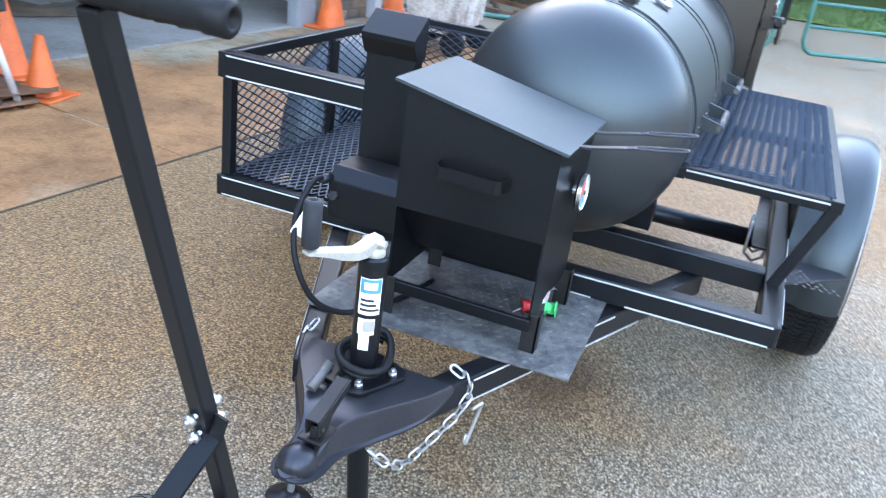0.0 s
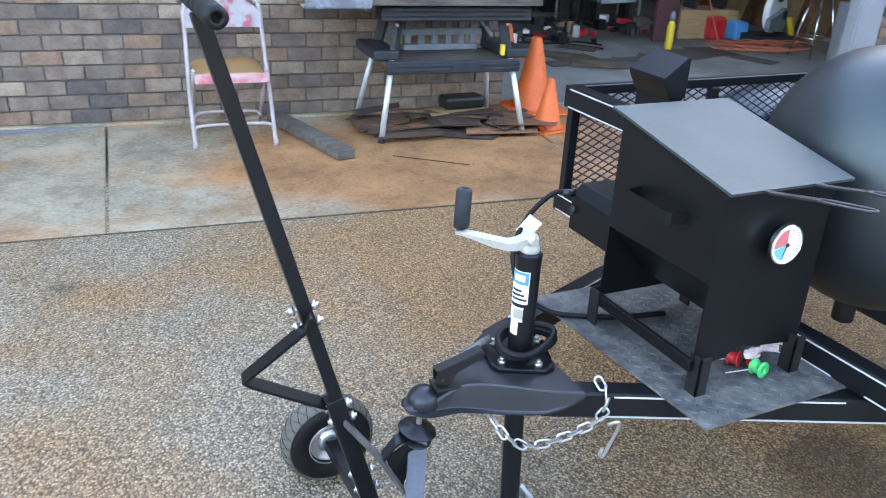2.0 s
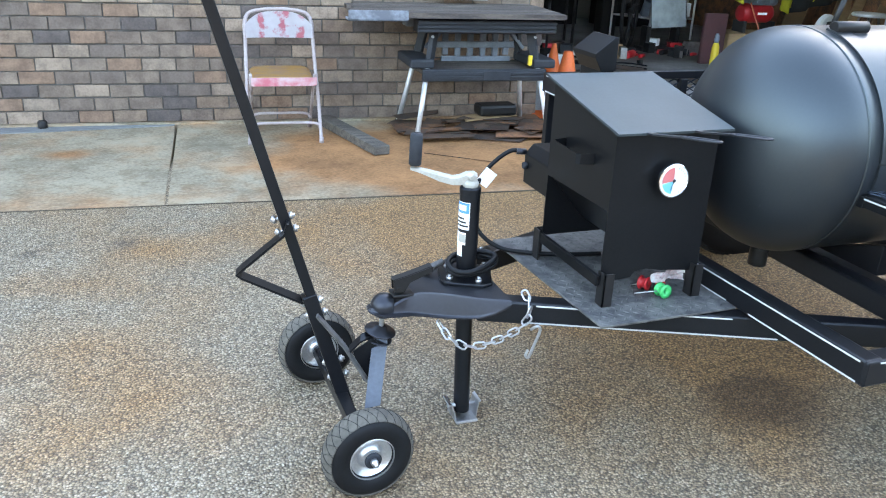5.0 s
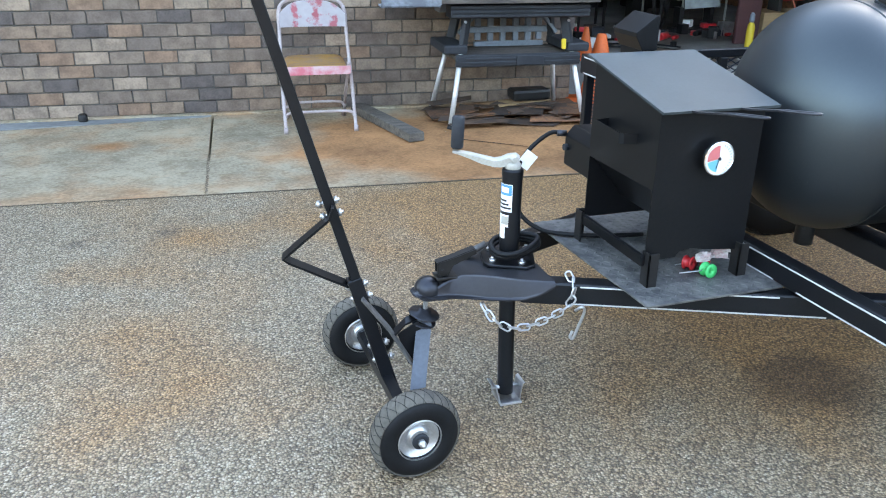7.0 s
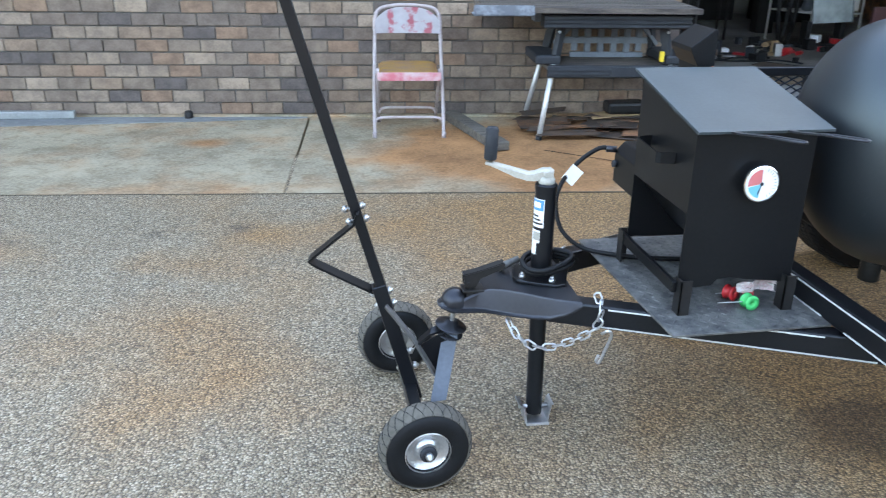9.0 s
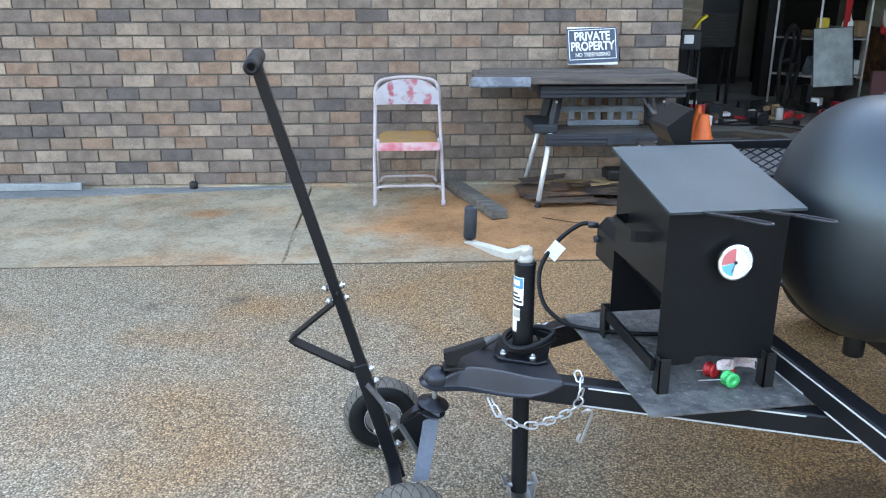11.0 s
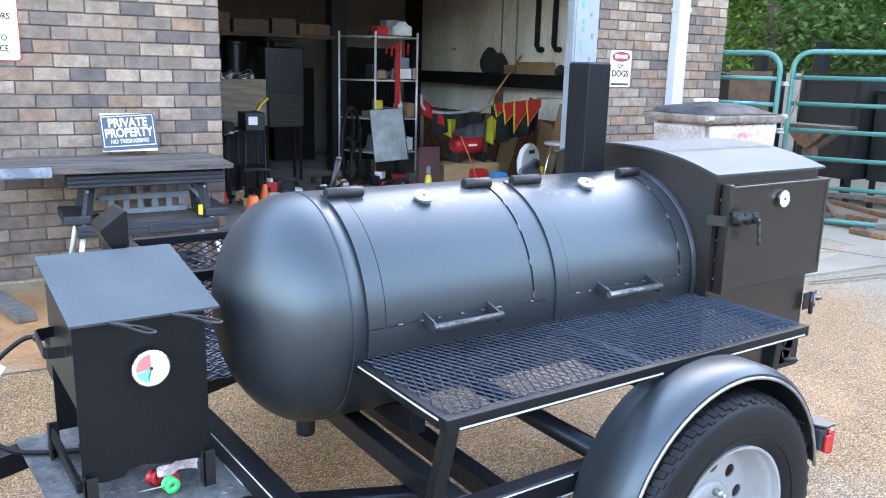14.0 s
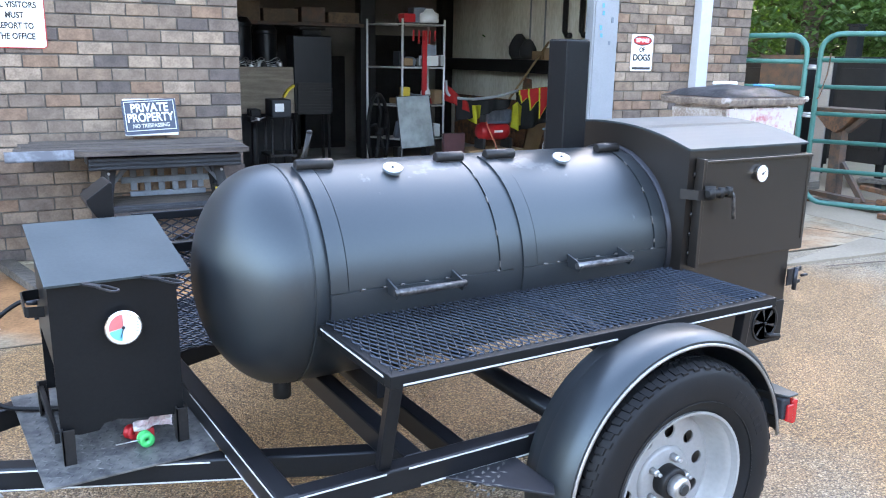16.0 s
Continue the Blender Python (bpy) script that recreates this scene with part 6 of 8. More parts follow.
    for j in range(7):
        v = j / 6
        row = []
        for i in range(nseg + 1):
            u = -1 + 2 * i / nseg
            zt = 0.735 - 0.075 * abs(u) ** 3.2
            zb = 0.585
            z = zb + (zt - zb) * v
            row.append(bm.verts.new(g(u * 0.197, 0.262 + (z - 0.585) * 0.32 + 0.022 * (1 - u * u), z)))
        rows.append(row)
    for a, b in zip(rows, rows[1:]):
        for i in range(nseg):
            bm.faces.new((a[i], a[i + 1], b[i + 1], b[i])).smooth = True
    bmesh.ops.solidify(bm, geom=list(bm.faces), thickness=0.012)
    part("backrest", bm, back_paint, ch, "white backrest with red paint patches", True)
    bm = B()
    tube(bm, curve_points([g(-0.202, 0.30, 0.60), g(-0.198, 0.322, 0.675), g(-0.165, 0.335, 0.725), g(-0.08, 0.345, 0.742), g(0, 0.347, 0.745), g(0.08, 0.345, 0.742), g(0.165, 0.335, 0.725), g(0.198, 0.322, 0.675), g(0.202, 0.30, 0.60)], 5), 0.011, 10)
    part("top_rail", bm, CHAIRP, ch)


folding_chair()


# ---- the plastic work bench with its board ----
def work_bench():
    wb = thing("work_bench", "grey plastic folding work bench with aluminium legs", "work bench", (1.45, 3.05, 0.0))
    tr = Matrix.Translation((1.44, 3.03, 0)) @ Matrix.Rotation(-WALL_TURN, 4, "Z") @ Matrix.Diagonal((1, 1, 1.1, 1))

    def m(x, y, z):
        return tr @ Vector((x, y, z))

    def bx(name, lo, hi, mat, bevel=0.006, label=""):
        bm = B()
        box(bm, lo, hi, bevel, tr)
        return part(name, bm, mat, wb, label)
    for sx in (-1, 1):
        for yt, yb in ((-0.17, -0.26), (0.18, 0.29)):
            bm = B()
            rod(bm, m(sx * 0.36, yt, 0.40), m(sx * 0.44, yb, 0.0), 0.016, 14)
            part("leg", bm, ALU, wb, "bare aluminium leg")
            bm = B()
            rod(bm, m(sx * 0.436, yb * 0.985, 0.02), m(sx * 0.441, yb, -0.002), 0.02, 14)
            part("foot", bm, DARKPL, wb)
        for yt in (-0.15, 0.16):
            bm = B()
            beam(bm, m(sx * 0.35, yt * 1.05, 0.40), m(sx * 0.31, yt * 0.8, 0.61), 0.035, 0.055, 0.006)
            part("upright", bm, DARKPL, wb)
            bm = B()
            rod(bm, m(sx * 0.33, yt * 0.9 - 0.03, 0.57), m(sx * 0.33, yt * 0.9 + 0.03, 0.57), 0.008, 10)
            part("bolt", bm, ZINC, wb)
        bx("side_tray", (min(sx * 0.32, sx * 0.47), -0.19, 0.40), (max(sx * 0.32, sx * 0.47), 0.2, 0.45), DARKPL, 0.012)
        if sx > 0:
            bm = B()
            box(bm, (0.278, -0.215, 0.42), (0.302, -0.19, 0.475), 0.003, tr)
            part("latch", bm, YELLOW, wb, "small yellow latch")
    bx("shelf_front", (-0.40, -0.22, 0.335), (0.40, -0.19, 0.40), DARKPL, 0.006)
    for z in (0.35, 0.372):
        bx("shelf_rib", (-0.40, -0.226, z), (0.40, -0.2195, z + 0.012), DARKPL, 0.002)
    bx("shelf_logo_plate", (-0.02, -0.232, 0.34), (0.16, -0.2265, 0.392), DARKPL, 0.004)
    bx("shelf", (-0.40, -0.19, 0.37), (0.40, 0.2, 0.392), WOODBRN, 0.003, "brown dusty board of the lower shelf")
    for z in (0.60, 0.622, 0.644):
        bx("top_rib", (-0.44, -0.232, z), (0.44, -0.2195, z + 0.015), DARKPL, 0.003)
    bx("top_front", (-0.44, -0.22, 0.595), (0.44, -0.10, 0.665), DARKPL, 0.008)
    bx("top_rear", (-0.44, 0.10, 0.595), (0.44, 0.22, 0.665), GREYPL, 0.008)
    # moulded lattice panel behind
    for x in (-0.165, -0.08, 0.005, 0.09, 0.175, 0.25):
        lo = 0.393 if abs(x - 0.05) < 0.17 else 0.43
        bx("lattice_bar", (x - 0.019, 0.145, lo), (x + 0.019, 0.172, 0.60), LATTICE, 0.004)
    for z, x0, x1, h in ((0.393, -0.19, 0.28, 0.03), (0.472, -0.24, 0.32, 0.036), (0.556, -0.22, 0.3, 0.036)):
        bx("lattice_bar", (x0, 0.142, z), (x1, 0.169, z + h), LATTICE, 0.004)
    for x0, x1 in ((-0.3, -0.17), (0.36, 0.24)):
        bm = B()
        beam(bm, m(x0, 0.138, 0.47), m(x1, 0.138, 0.60), 0.022, 0.045, 0.003, (0, 1, 0))
        part("lattice_brace", bm, LATTICE, wb)


work_bench()
tr = Matrix.Translation((1.36, 3.06, 0.078)) @ Matrix.Rotation(-WALL_TURN, 4, "Z")
for i, (x0, x1, y0, y1, lab) in enumerate(((-0.62, 0.56, -0.305, -0.17, "weathered grey board, split along its edge"), (-0.74, 0.57, -0.165, -0.03, "weathered grey board lying on the bench"),
                                           (-0.70, 0.57, -0.025, 0.11, "weathered grey board lying on the bench"), (-0.72, 0.57, 0.115, 0.25, "weathered grey board lying on the bench"), (-0.66, 0.56, 0.255, 0.355, "weathered grey board lying against the brick wall"))):
    bm = B()
    box(bm, (x0, y0, 0.668), (x1, y1, 0.698), 0.003, tr)
    rr = random.Random(i)
    for v in bm.verts:
        v.co += Vector((rr.uniform(-1, 1) * 0.004, rr.uniform(-1, 1) * 0.002, rr.uniform(-1, 1) * 0.0015))
    solid("bench_board", bm, WOODBRN, lab, "wooden board", "boards on the bench")
bm = B()
box(bm, (-0.78, -0.32, 0.652), (-0.43, -0.308, 0.712), 0.002, tr)
box(bm, (-0.78, -0.32, 0.652), (-0.43, -0.2, 0.664), 0.002, tr)
solid("angle_iron", bm, SLATEZ, "short grey galvanised angle iron at the board's end", "angle iron")


# ---- signs ----
def sign(name, label, w, h, m, face, rim, radius=0.02, inset=0.007):
    """A thin sheet sign in the local xy plane of m, facing local z, with its border."""
    s = thing(name, label, "sign", tuple(m.translation))

    def rounded(w, h, r):
        pts = []
        for cx, cy, a0 in ((w / 2 - r, h / 2 - r, 0), (-w / 2 + r, h / 2 - r, 90), (-w / 2 + r, -h / 2 + r, 180), (w / 2 - r, -h / 2 + r, 270)):
            pts += [(cx + r * math.cos(radians(a0 + 15 * k)), cy + r * math.sin(radians(a0 + 15 * k))) for k in range(7)]
        return pts
    bm = B()
    prism(bm, rounded(w, h, radius), 0.0015, m)
    part("sheet", bm, rim, s)
    bm = B()
    prism(bm, rounded(w - 2 * inset, h - 2 * inset, max(radius - inset, 0.003)), 0.0008, m @ Matrix.Translation((0, 0, 0.0014)))
    part("face", bm, face, s)
    return s


UP = Matrix(((1, 0, 0, 0), (0, 0, -1, 0), (0, 1, 0, 0), (0, 0, 0, 1)))      # local xy to an upright sheet facing -y
mp = BW @ Matrix.Translation((1.455, -0.10, 0.925)) @ Matrix.Rotation(radians(-2.5), 4, "Y") @ Matrix.Rotation(radians(-17), 4, "X") @ UP @ Matrix.Diagonal((1.08, 1.1, 1, 1))
ps = sign("private_property_sign", "blue and white enamel sign leaning on the brick wall", 0.31, 0.205, mp, NAVY, SIGNW, 0.012, 0.0)
for lo, hi in (((-0.143, 0.09), (0.143, 0.094)), ((-0.143, -0.082), (0.143, -0.078)), ((-0.143, -0.082), (-0.139, 0.094)), ((0.139, -0.082), (0.143, 0.094))):
    bm = B()
    box(bm, (*lo, 0.0024), (*hi, 0.003), 0, mp)
    part("border", bm, SIGNW, ps)
bm = B()
box(bm, (-0.15, -0.112, -0.006), (0.152, 0.108, -0.002), 0.001, mp @ Matrix.Rotation(radians(-2.5), 4, "Z"))
part("backing_sheet", bm, SIGNW, ps, "white metal sheet behind the sign")
words("lettering", "PRIVATE", 0.07, mp @ Matrix.Translation((0, 0.052, 0.0025)), SIGNW, ps, 0.0022, 0.215)
words("lettering", "PROPERTY", 0.07, mp @ Matrix.Translation((0, -0.006, 0.0025)), SIGNW, ps, 0.0022, 0.265)
words("lettering", "NO TRESPASSING", 0.032, mp @ Matrix.Translation((0, -0.054, 0.0025)), CREAM, ps, 0.001, 0.21)

mv = BW @ Matrix.Translation((0.725, -0.012, 1.585)) @ UP
vs_ = sign("visitors_sign", "white metal notice with red border on the brick wall", 0.336, 0.483, mv, WHITE, RED, 0.025, 0.006)
bm = B()
prism(bm, [(-0.148, 0.125), (0.148, 0.125), (0.148, 0.215), (-0.148, 0.215)], 0.0006, mv @ Matrix.Translation((0, 0, 0.0022)))
part("band", bm, RED, vs_)
words("lettering", "STOP", 0.11, mv @ Matrix.Translation((0, 0.17, 0.003)), WHITE, vs_, 0.002, 0.25)
for k, t in enumerate(("ALL VISITORS", "MUST", "REPORT TO", "THE OFFICE")):
    words("lettering", t, 0.05, mv @ Matrix.Translation((0, 0.013 - 0.0615 * k, 0.0024)), INK, vs_, 0.0018, {0: 0.25, 1: 0.1, 2: 0.2, 3: 0.21}[k])

md = BW @ Matrix.Translation((5.54, -0.012, 1.393)) @ UP
ds = sign("dogs_sign", "small white warning sign with a red oval on the brick pier", 0.235, 0.31, md, WHITE, WHITE, 0.02, 0.004)
bm = B()
prism(bm, [(0.102 * math.cos(2 * math.pi * k / 28), 0.102 + 0.043 * math.sin(2 * math.pi * k / 28)) for k in range(28)], 0.0006, md @ Matrix.Translation((0, 0, 0.0022)))
part("band", bm, INK, ds)
bm = B()
prism(bm, [(0.093 * math.cos(2 * math.pi * k / 28), 0.102 + 0.034 * math.sin(2 * math.pi * k / 28)) for k in range(28)], 0.0006, md @ Matrix.Translation((0, 0, 0.0028)))
part("oval", bm, RED, ds)
words("lettering", "BEWARE", 0.045, md @ Matrix.Translation((0, 0.102, 0.0035)), WHITE, ds, 0.001, 0.14)
words("lettering", "OF", 0.055, md @ Matrix.Translation((0, 0.023, 0.0024)), INK, ds, 0.0022, 0.066)
words("lettering", "DOGS", 0.075, md @ Matrix.Translation((0, -0.043, 0.0024)), INK, ds, 0.003, 0.19)
bm = B()
box(bm, (-0.1, -0.142, 0.0022), (0.1, -0.122, 0.003), 0, md)
part("bar", bm, INK, ds)


# ---- things on the ground by the wall ----
bm = B()
beam(bm, (0.70, 2.56, 0.03), (0.525, 3.40, 0.03), 0.10, 0.055, 0.008)
solid("timber_plank", bm, WOODGREY, "weathered grey timber lying against the brick wall", "plank")
rng = random.Random(21)
for i in range(44):
    bm = B()
    w, d = rng.uniform(0.1, 0.5), rng.uniform(0.04, 0.2)
    x, y = rng.uniform(1.05, 1.92), rng.uniform(2.78, 3.30)
    k = rng.uniform(-0.25, 0.25)
    pts = [(-w / 2, -d / 2), (w / 2 * rng.uniform(0.6, 1), -d / 2 * rng.uniform(0.5, 1)), (w / 2, d / 2 * rng.uniform(0.4, 1)), (-w / 2 * rng.uniform(0.5, 1), d / 2)]
    z = 0.002 + 0.003 * (i % 22)
    prism(bm, pts, rng.uniform(0.003, 0.007), Matrix.Translation((x, y, z)) @ Matrix.Rotation(k * 3, 4, "Z") @ Matrix.Rotation(rng.uniform(-0.04, 0.04), 4, "X") @ Matrix.Rotation(rng.uniform(-0.03, 0.03), 4, "Y"), 0.0008)
    solid("scrap_plate", bm, (RUST, RUSTDARK, RUSTDARK, WOODTAN if i % 16 == 3 else RUST)[i % 4], "rusty flat steel offcut in a pile on the concrete", "scrap metal", "scrap pile under the bench")
bm = B()
box(bm, (1.53, 3.12, 0.07), (1.80, 3.26, 0.145), 0.02)
solid("scrap_block", bm, FLATB, "black lump of scrap steel on the pile", "scrap metal")
for x, y, ln, a in ((0.95, 2.55, 0.42, -38), (0.95, 3.3, 0.4, 10)):
    bm = B()
    beam(bm, (x, y, 0.006), (x + ln * math.cos(radians(a)), y + ln * math.sin(radians(a)), 0.006), 0.005, 0.004, 0.0005)
    solid("steel_strip", bm, RUST, "thin rusty steel strip on the concrete", "scrap metal", "scrap pile under the bench")
bm = B()
beam(bm, (-2.6, 3.64, 0.03), (-1.90, 3.60, 0.03), 0.05, 0.045, 0.003)
box(bm, (-1.905, 3.578, 0.012), (-1.899, 3.622, 0.048), 0)
solid("steel_tube", bm, GALV, "grey square steel tube lying by the wall", "steel tube")
bm = B()
rod(bm, (-1.18, 3.55, -0.01), (-1.18, 3.55, 0.045), 0.028, 16, edge=0.003)
rod(bm, (-1.18, 3.55, 0.044), (-1.18, 3.55, 0.05), 0.021, 16)
solid("pipe_stub", bm, FLATB, "short black pipe stub standing in the footing", "pipe")


def cone(x, y, h, z=0.0, collar=False, tilt=0.0, group="cones by the garage"):
    c = thing("traffic_cone", "orange traffic cone with white collar" if collar else "plain orange traffic cone, scuffed", "traffic cone", (x, y, z), group)
    tm = Matrix.Translation((x, y, z)) @ Matrix.Rotation(radians(tilt), 4, "Z")
    bm = B()
    b = h * 0.42
    box(bm, (-b, -b, 0), (b, b, h * 0.045), h * 0.02, tm)
    part("base", bm, ORANGE, c)
    bm = B()
    lathe(bm, [(h * 0.29, h * 0.04), (h * 0.275, h * 0.06), (h * 0.075, h * 0.96), (h * 0.065, h), (h * 0.045, h), (h * 0.05, h * 0.9)], tm @ Matrix.Rotation(radians(-90), 4, "Y"), 24)
    part("body", bm, ORANGE, c, "", True)
    if collar:
        bm = B()
        lathe(bm, [(h * 0.166 + 0.004, h * 0.55), (h * 0.11 + 0.004, h * 0.8)], tm @ Matrix.Rotation(radians(-90), 4, "Y"), 24)
        part("collar", bm, WHITE, c)


cone(2.075, 2.82, 0.31, tilt=10)
cone(2.222, 3.262, 0.475, tilt=-8)
cone(5.26, 2.98, 0.45, collar=True, group="cones at the pier")
cone(6.0, 2.75, 0.45, collar=True, group="cones at the pier")
cone(2.95, 4.9, 0.28, 0.012)

# ---- the wheeled bin by the pier ----
bn = thing("wheeled_bin", "dirty white plastic wheeled bin with a grimy dark lid", "waste bin", (5.43, 1.95, 0.0))


def frustum(bm, x0, x1, y0, y1, z0, z1, grow, bevel=0.02):
    gx, gy = grow
    vs, fs = put(bm, [(x0 + gx, y0 + gy, z0), (x1 - gx, y0 + gy, z0), (x1 - gx, y1 - gy, z0), (x0 + gx, y1 - gy, z0), (x0, y0, z1), (x1, y0, z1), (x1, y1, z1), (x0, y1, z1)], BOX_FACES)
    bmesh.ops.bevel(bm, geom=list({e for f in fs for e in f.edges}), offset=bevel, segments=3, affect="EDGES")


bm = B()
frustum(bm, 5.05, 5.82, 1.68, 2.24, 0.12, 1.0, (0.09, 0.07), 0.04)
part("body", bm, WHITEP, bn)
for x in (5.14, 5.35, 5.56, 5.72):
    bm = B()
    beam(bm, (x, 1.74, 0.2), (x, 1.682, 0.98), 0.03, 0.02, 0.006)
    part("rib", bm, WHITEP, bn)
bm = B()
frustum(bm, 5.0, 5.87, 1.63, 2.29, 0.985, 1.045, (0.012, 0.012), 0.012)
part("rim", bm, material("grimy_tan_plastic", (0.3, 0.235, 0.19), (0.13, 0.1, 0.085), 0.5, 0.7, scale=9, fine=60, mix=0.9), bn, "grimy tan rim")
for x, y in ((4.99, 1.64), (5.87, 1.66)):
    bm = B()
    rod(bm, (x - 0.03, y, 1.03), (x + 0.03, y, 1.03), 0.02, 14)
    part("lug", bm, WHITEP, bn)
bm = B()
rows = []
for j in range(9):
    v = j / 8
    row = []
    for i in range(13):
        u = i / 12
        z = 1.05 + 0.075 * math.sin(math.pi * min(max(v, 0.0), 1)) ** 0.6 * math.sin(math.pi * u) ** 0.4 + 0.012 * math.sin(u * 12) * math.sin(v * 9)
        row.append(bm.verts.new((5.02 + 0.83 * u, 1.65 + 0.62 * v, z)))
    rows.append(row)
for a, b in zip(rows, rows[1:]):
    for i in range(12):
        bm.faces.new((a[i], a[i + 1], b[i + 1], b[i])).smooth = True
bmesh.ops.solidify(bm, geom=list(bm.faces), thickness=0.03)
lidm = material("grimy_dark_lid", (0.03, 0.03, 0.036), (0.14, 0.135, 0.145), 0.28, 0.5, scale=7, fine=50, mix=0.9)
part("lid", bm, lidm, bn, "dark lid streaked with pale grime", True)
for x in (5.15, 5.72):
    for y in (1.75, 2.17):
        bm = B()
        rod(bm, (x - 0.03, y, 0.062), (x + 0.03, y, 0.062), 0.1, 20)
        part("wheel", bm, RUBBER, bn)
bm = B()
frustum(bm, 5.06, 5.83, 1.672, 1.7, 0.55, 0.97, (0.03, 0.012), 0.008)
part("stained_panel", bm, material("pink_stained_plastic", (0.5, 0.44, 0.42), (0.42, 0.12, 0.13), 0.5, 0.7, scale=3.5, fine=30, mix=1.2, middle=0.58), bn, "front panel with faded red stain")
bm = B()
box(bm, (5.3, 1.95, 1.125), (5.47, 2.05, 1.15), 0.008)
tray = solid("paper_cup_tray", bm, WHITE, "white paper tray lying on the bin lid", "litter")
bm = B()
box(bm, (5.55, 1.8, 1.12), (5.7, 1.88, 1.135), 0.006)
wrapper = solid("blue_wrapper", bm, BLUE, "bright blue wrapper lying on the bin lid", "litter")
bm = B()
box(bm, (5.56, 1.698, 0.78), (5.63, 1.706, 0.86), 0.003)
part("sticker", bm, WHITE, bn)
for ob in (bn, tray, wrapper):
    ob.location += Vector((-0.03, 0.04, 0.04))


# ---- tubular gates ----
def gate(p0, p1, height, bars, left_round=True, right_round=True, label="green tubular steel farm gate"):
    p0, p1 = Vector(p0), Vector(p1)
    g = thing("farm_gate", label, "gate", tuple(p0))
    L = (p1 - p0).length
    d = (p1 - p0).normalized()
    r = 0.024

    def q(s, z):
        return p0 + d * s + Vector((0, 0, z))
    c = 0.16
    z0, z1 = 0.06, height
    loop = []
    for cx, cz, a0 in ((L - c, z1 - c, 0), (c, z1 - c, 90), (c, z0 + c, 180), (L - c, z0 + c, 270)):
        loop += [q(cx + c * math.cos(radians(a0 + 15 * k)), cz + c * math.sin(radians(a0 + 15 * k))) for k in range(7)]
    bm = B()
    tube(bm, loop, r, 10, True)
    part("outer_frame", bm, GATE, g)
    for k in range(1, bars):
        z = z0 + (z1 - z0) * (k / bars) ** 0.9
        bm = B()
        tube(bm, [q(0.0, z), q(L, z)], r * 0.85, 10)
        part("bar", bm, GATE, g)
    for s in ((L * 0.5,) if L > 2 else ()):
        bm = B()
        beam(bm, q(s, z0), q(s, z1), 0.03, 0.012, 0.002)
        part("stay", bm, GATE, g)
    for z in (height * 0.82, height * 0.55):
        bm = B()
        rod(bm, q(0, z), q(-0.1, z), 0.013, 8)
        part("hinge_pin", bm, STEEL, g)
    return g


gate((6.95, 2.52, 0), (6.79, 3.4, 0), 1.57, 6)
gate((7.16, 2.53, 0), (8.74, -0.49, 0), 1.59, 6)
gate((8.95, -0.82, 0), (10.4, -3.0, 0), 1.5, 6)
bm = B()
tube(bm, curve_points([(7.2, 2.455, 1.42), (7.14, 2.425, 1.25), (7.11, 2.43, 1.15), (7.06, 2.42, 1.05), (7.02, 2.415, 1.02)], 5), 0.006, 6)
solid("gate_chain", bm, RUST, "thin rusty chain hanging on the gate", "chain")


# ---- black smokers and steel in the yard behind the gate ----
def yard_smoker(x0, x1, y0, y1, z0, z1, stack=None, feet=True, label="black steel cooker cabinet in the yard behind the gate"):
    c = thing("yard_cooker", label, "smoker", ((x0 + x1) / 2, (y0 + y1) / 2, 0), "cookers in the yard")
    bm = B()
    box(bm, (x0, y0, z0), (x1, y1, z1), 0.008)
    part("body", bm, MATTB, c)
    bm = B()
    box(bm, (x0 - 0.02, y0 + 0.06, z0 + 0.15), (x0 - 0.002, y1 - 0.06, z1 - 0.1), 0.004)
    part("door", bm, MATTB, c)
    bm = B()
    box(bm, (x0 - 0.03, y0 - 0.02, z1), (x1 + 0.02, y1 + 0.02, z1 + 0.02), 0.004)
    part("top", bm, SATIN, c)
    if stack:
        sx, sy, h = stack
        bm = B()
        box(bm, (sx, sy, z1), (sx + 0.12, sy + 0.12, z1 + h), 0.004)
        box(bm, (sx - 0.015, sy - 0.015, z1 + h), (sx + 0.135, sy + 0.135, z1 + h + 0.02), 0.003)
        part("chimney", bm, SATIN, c)
    if feet:
        for fx in (x0 + 0.05, x1 - 0.05):
            for fy in (y0 + 0.05, y1 - 0.05):
                bm = B()
                beam(bm, (fx, fy, 0.0), (fx, fy, z0), 0.05, 0.05, 0.003)
                part("foot", bm, MATTB, c)


yard_smoker(8.75, 9.5, 3.9, 4.9, 0.12, 1.36, (8.8, 4.02, 0.28))
yard_smoker(8.6, 9.6, 2.66, 3.32, 0.3, 1.38, (8.7, 3.19, 0.34))
yard_smoker(8.8, 9.7, 1.6, 2.6, 0.3, 1.22, None)
yard_smoker(9.4, 10.4, 0.6, 2.1, 0.2, 1.15, None)
yard_smoker(10.2, 11.0, -0.6, 0.3, 0.2, 1.2, (10.3, -0.2, 0.5))
bm = B()
box(bm, (8.55, 3.34, 0.05), (8.57, 3.52, 1.4), 0.002)
solid("steel_sheet", bm, DARKWALL, "tall dull grey steel sheet leaning on a cooker", "steel sheet", "steel sheets in the yard")
bm = B()
box(bm, (8.6, 3.74, 0.05), (8.62, 4.3, 1.41), 0.002)
solid("steel_sheet", bm, RUSTDARK, "tall brown rusty steel sheet leaning on a cooker", "steel sheet", "steel sheets in the yard")
rt = thing("steel_stand", "rusty steel stand with a flat top", "metal stand", (7.75, 2.45, 0), "")
bm = B()
box(bm, (7.6, 2.26, 0.885), (7.9, 2.86, 0.91), 0.003)
part("top", bm, RUSTDARK, rt, "grey steel top")
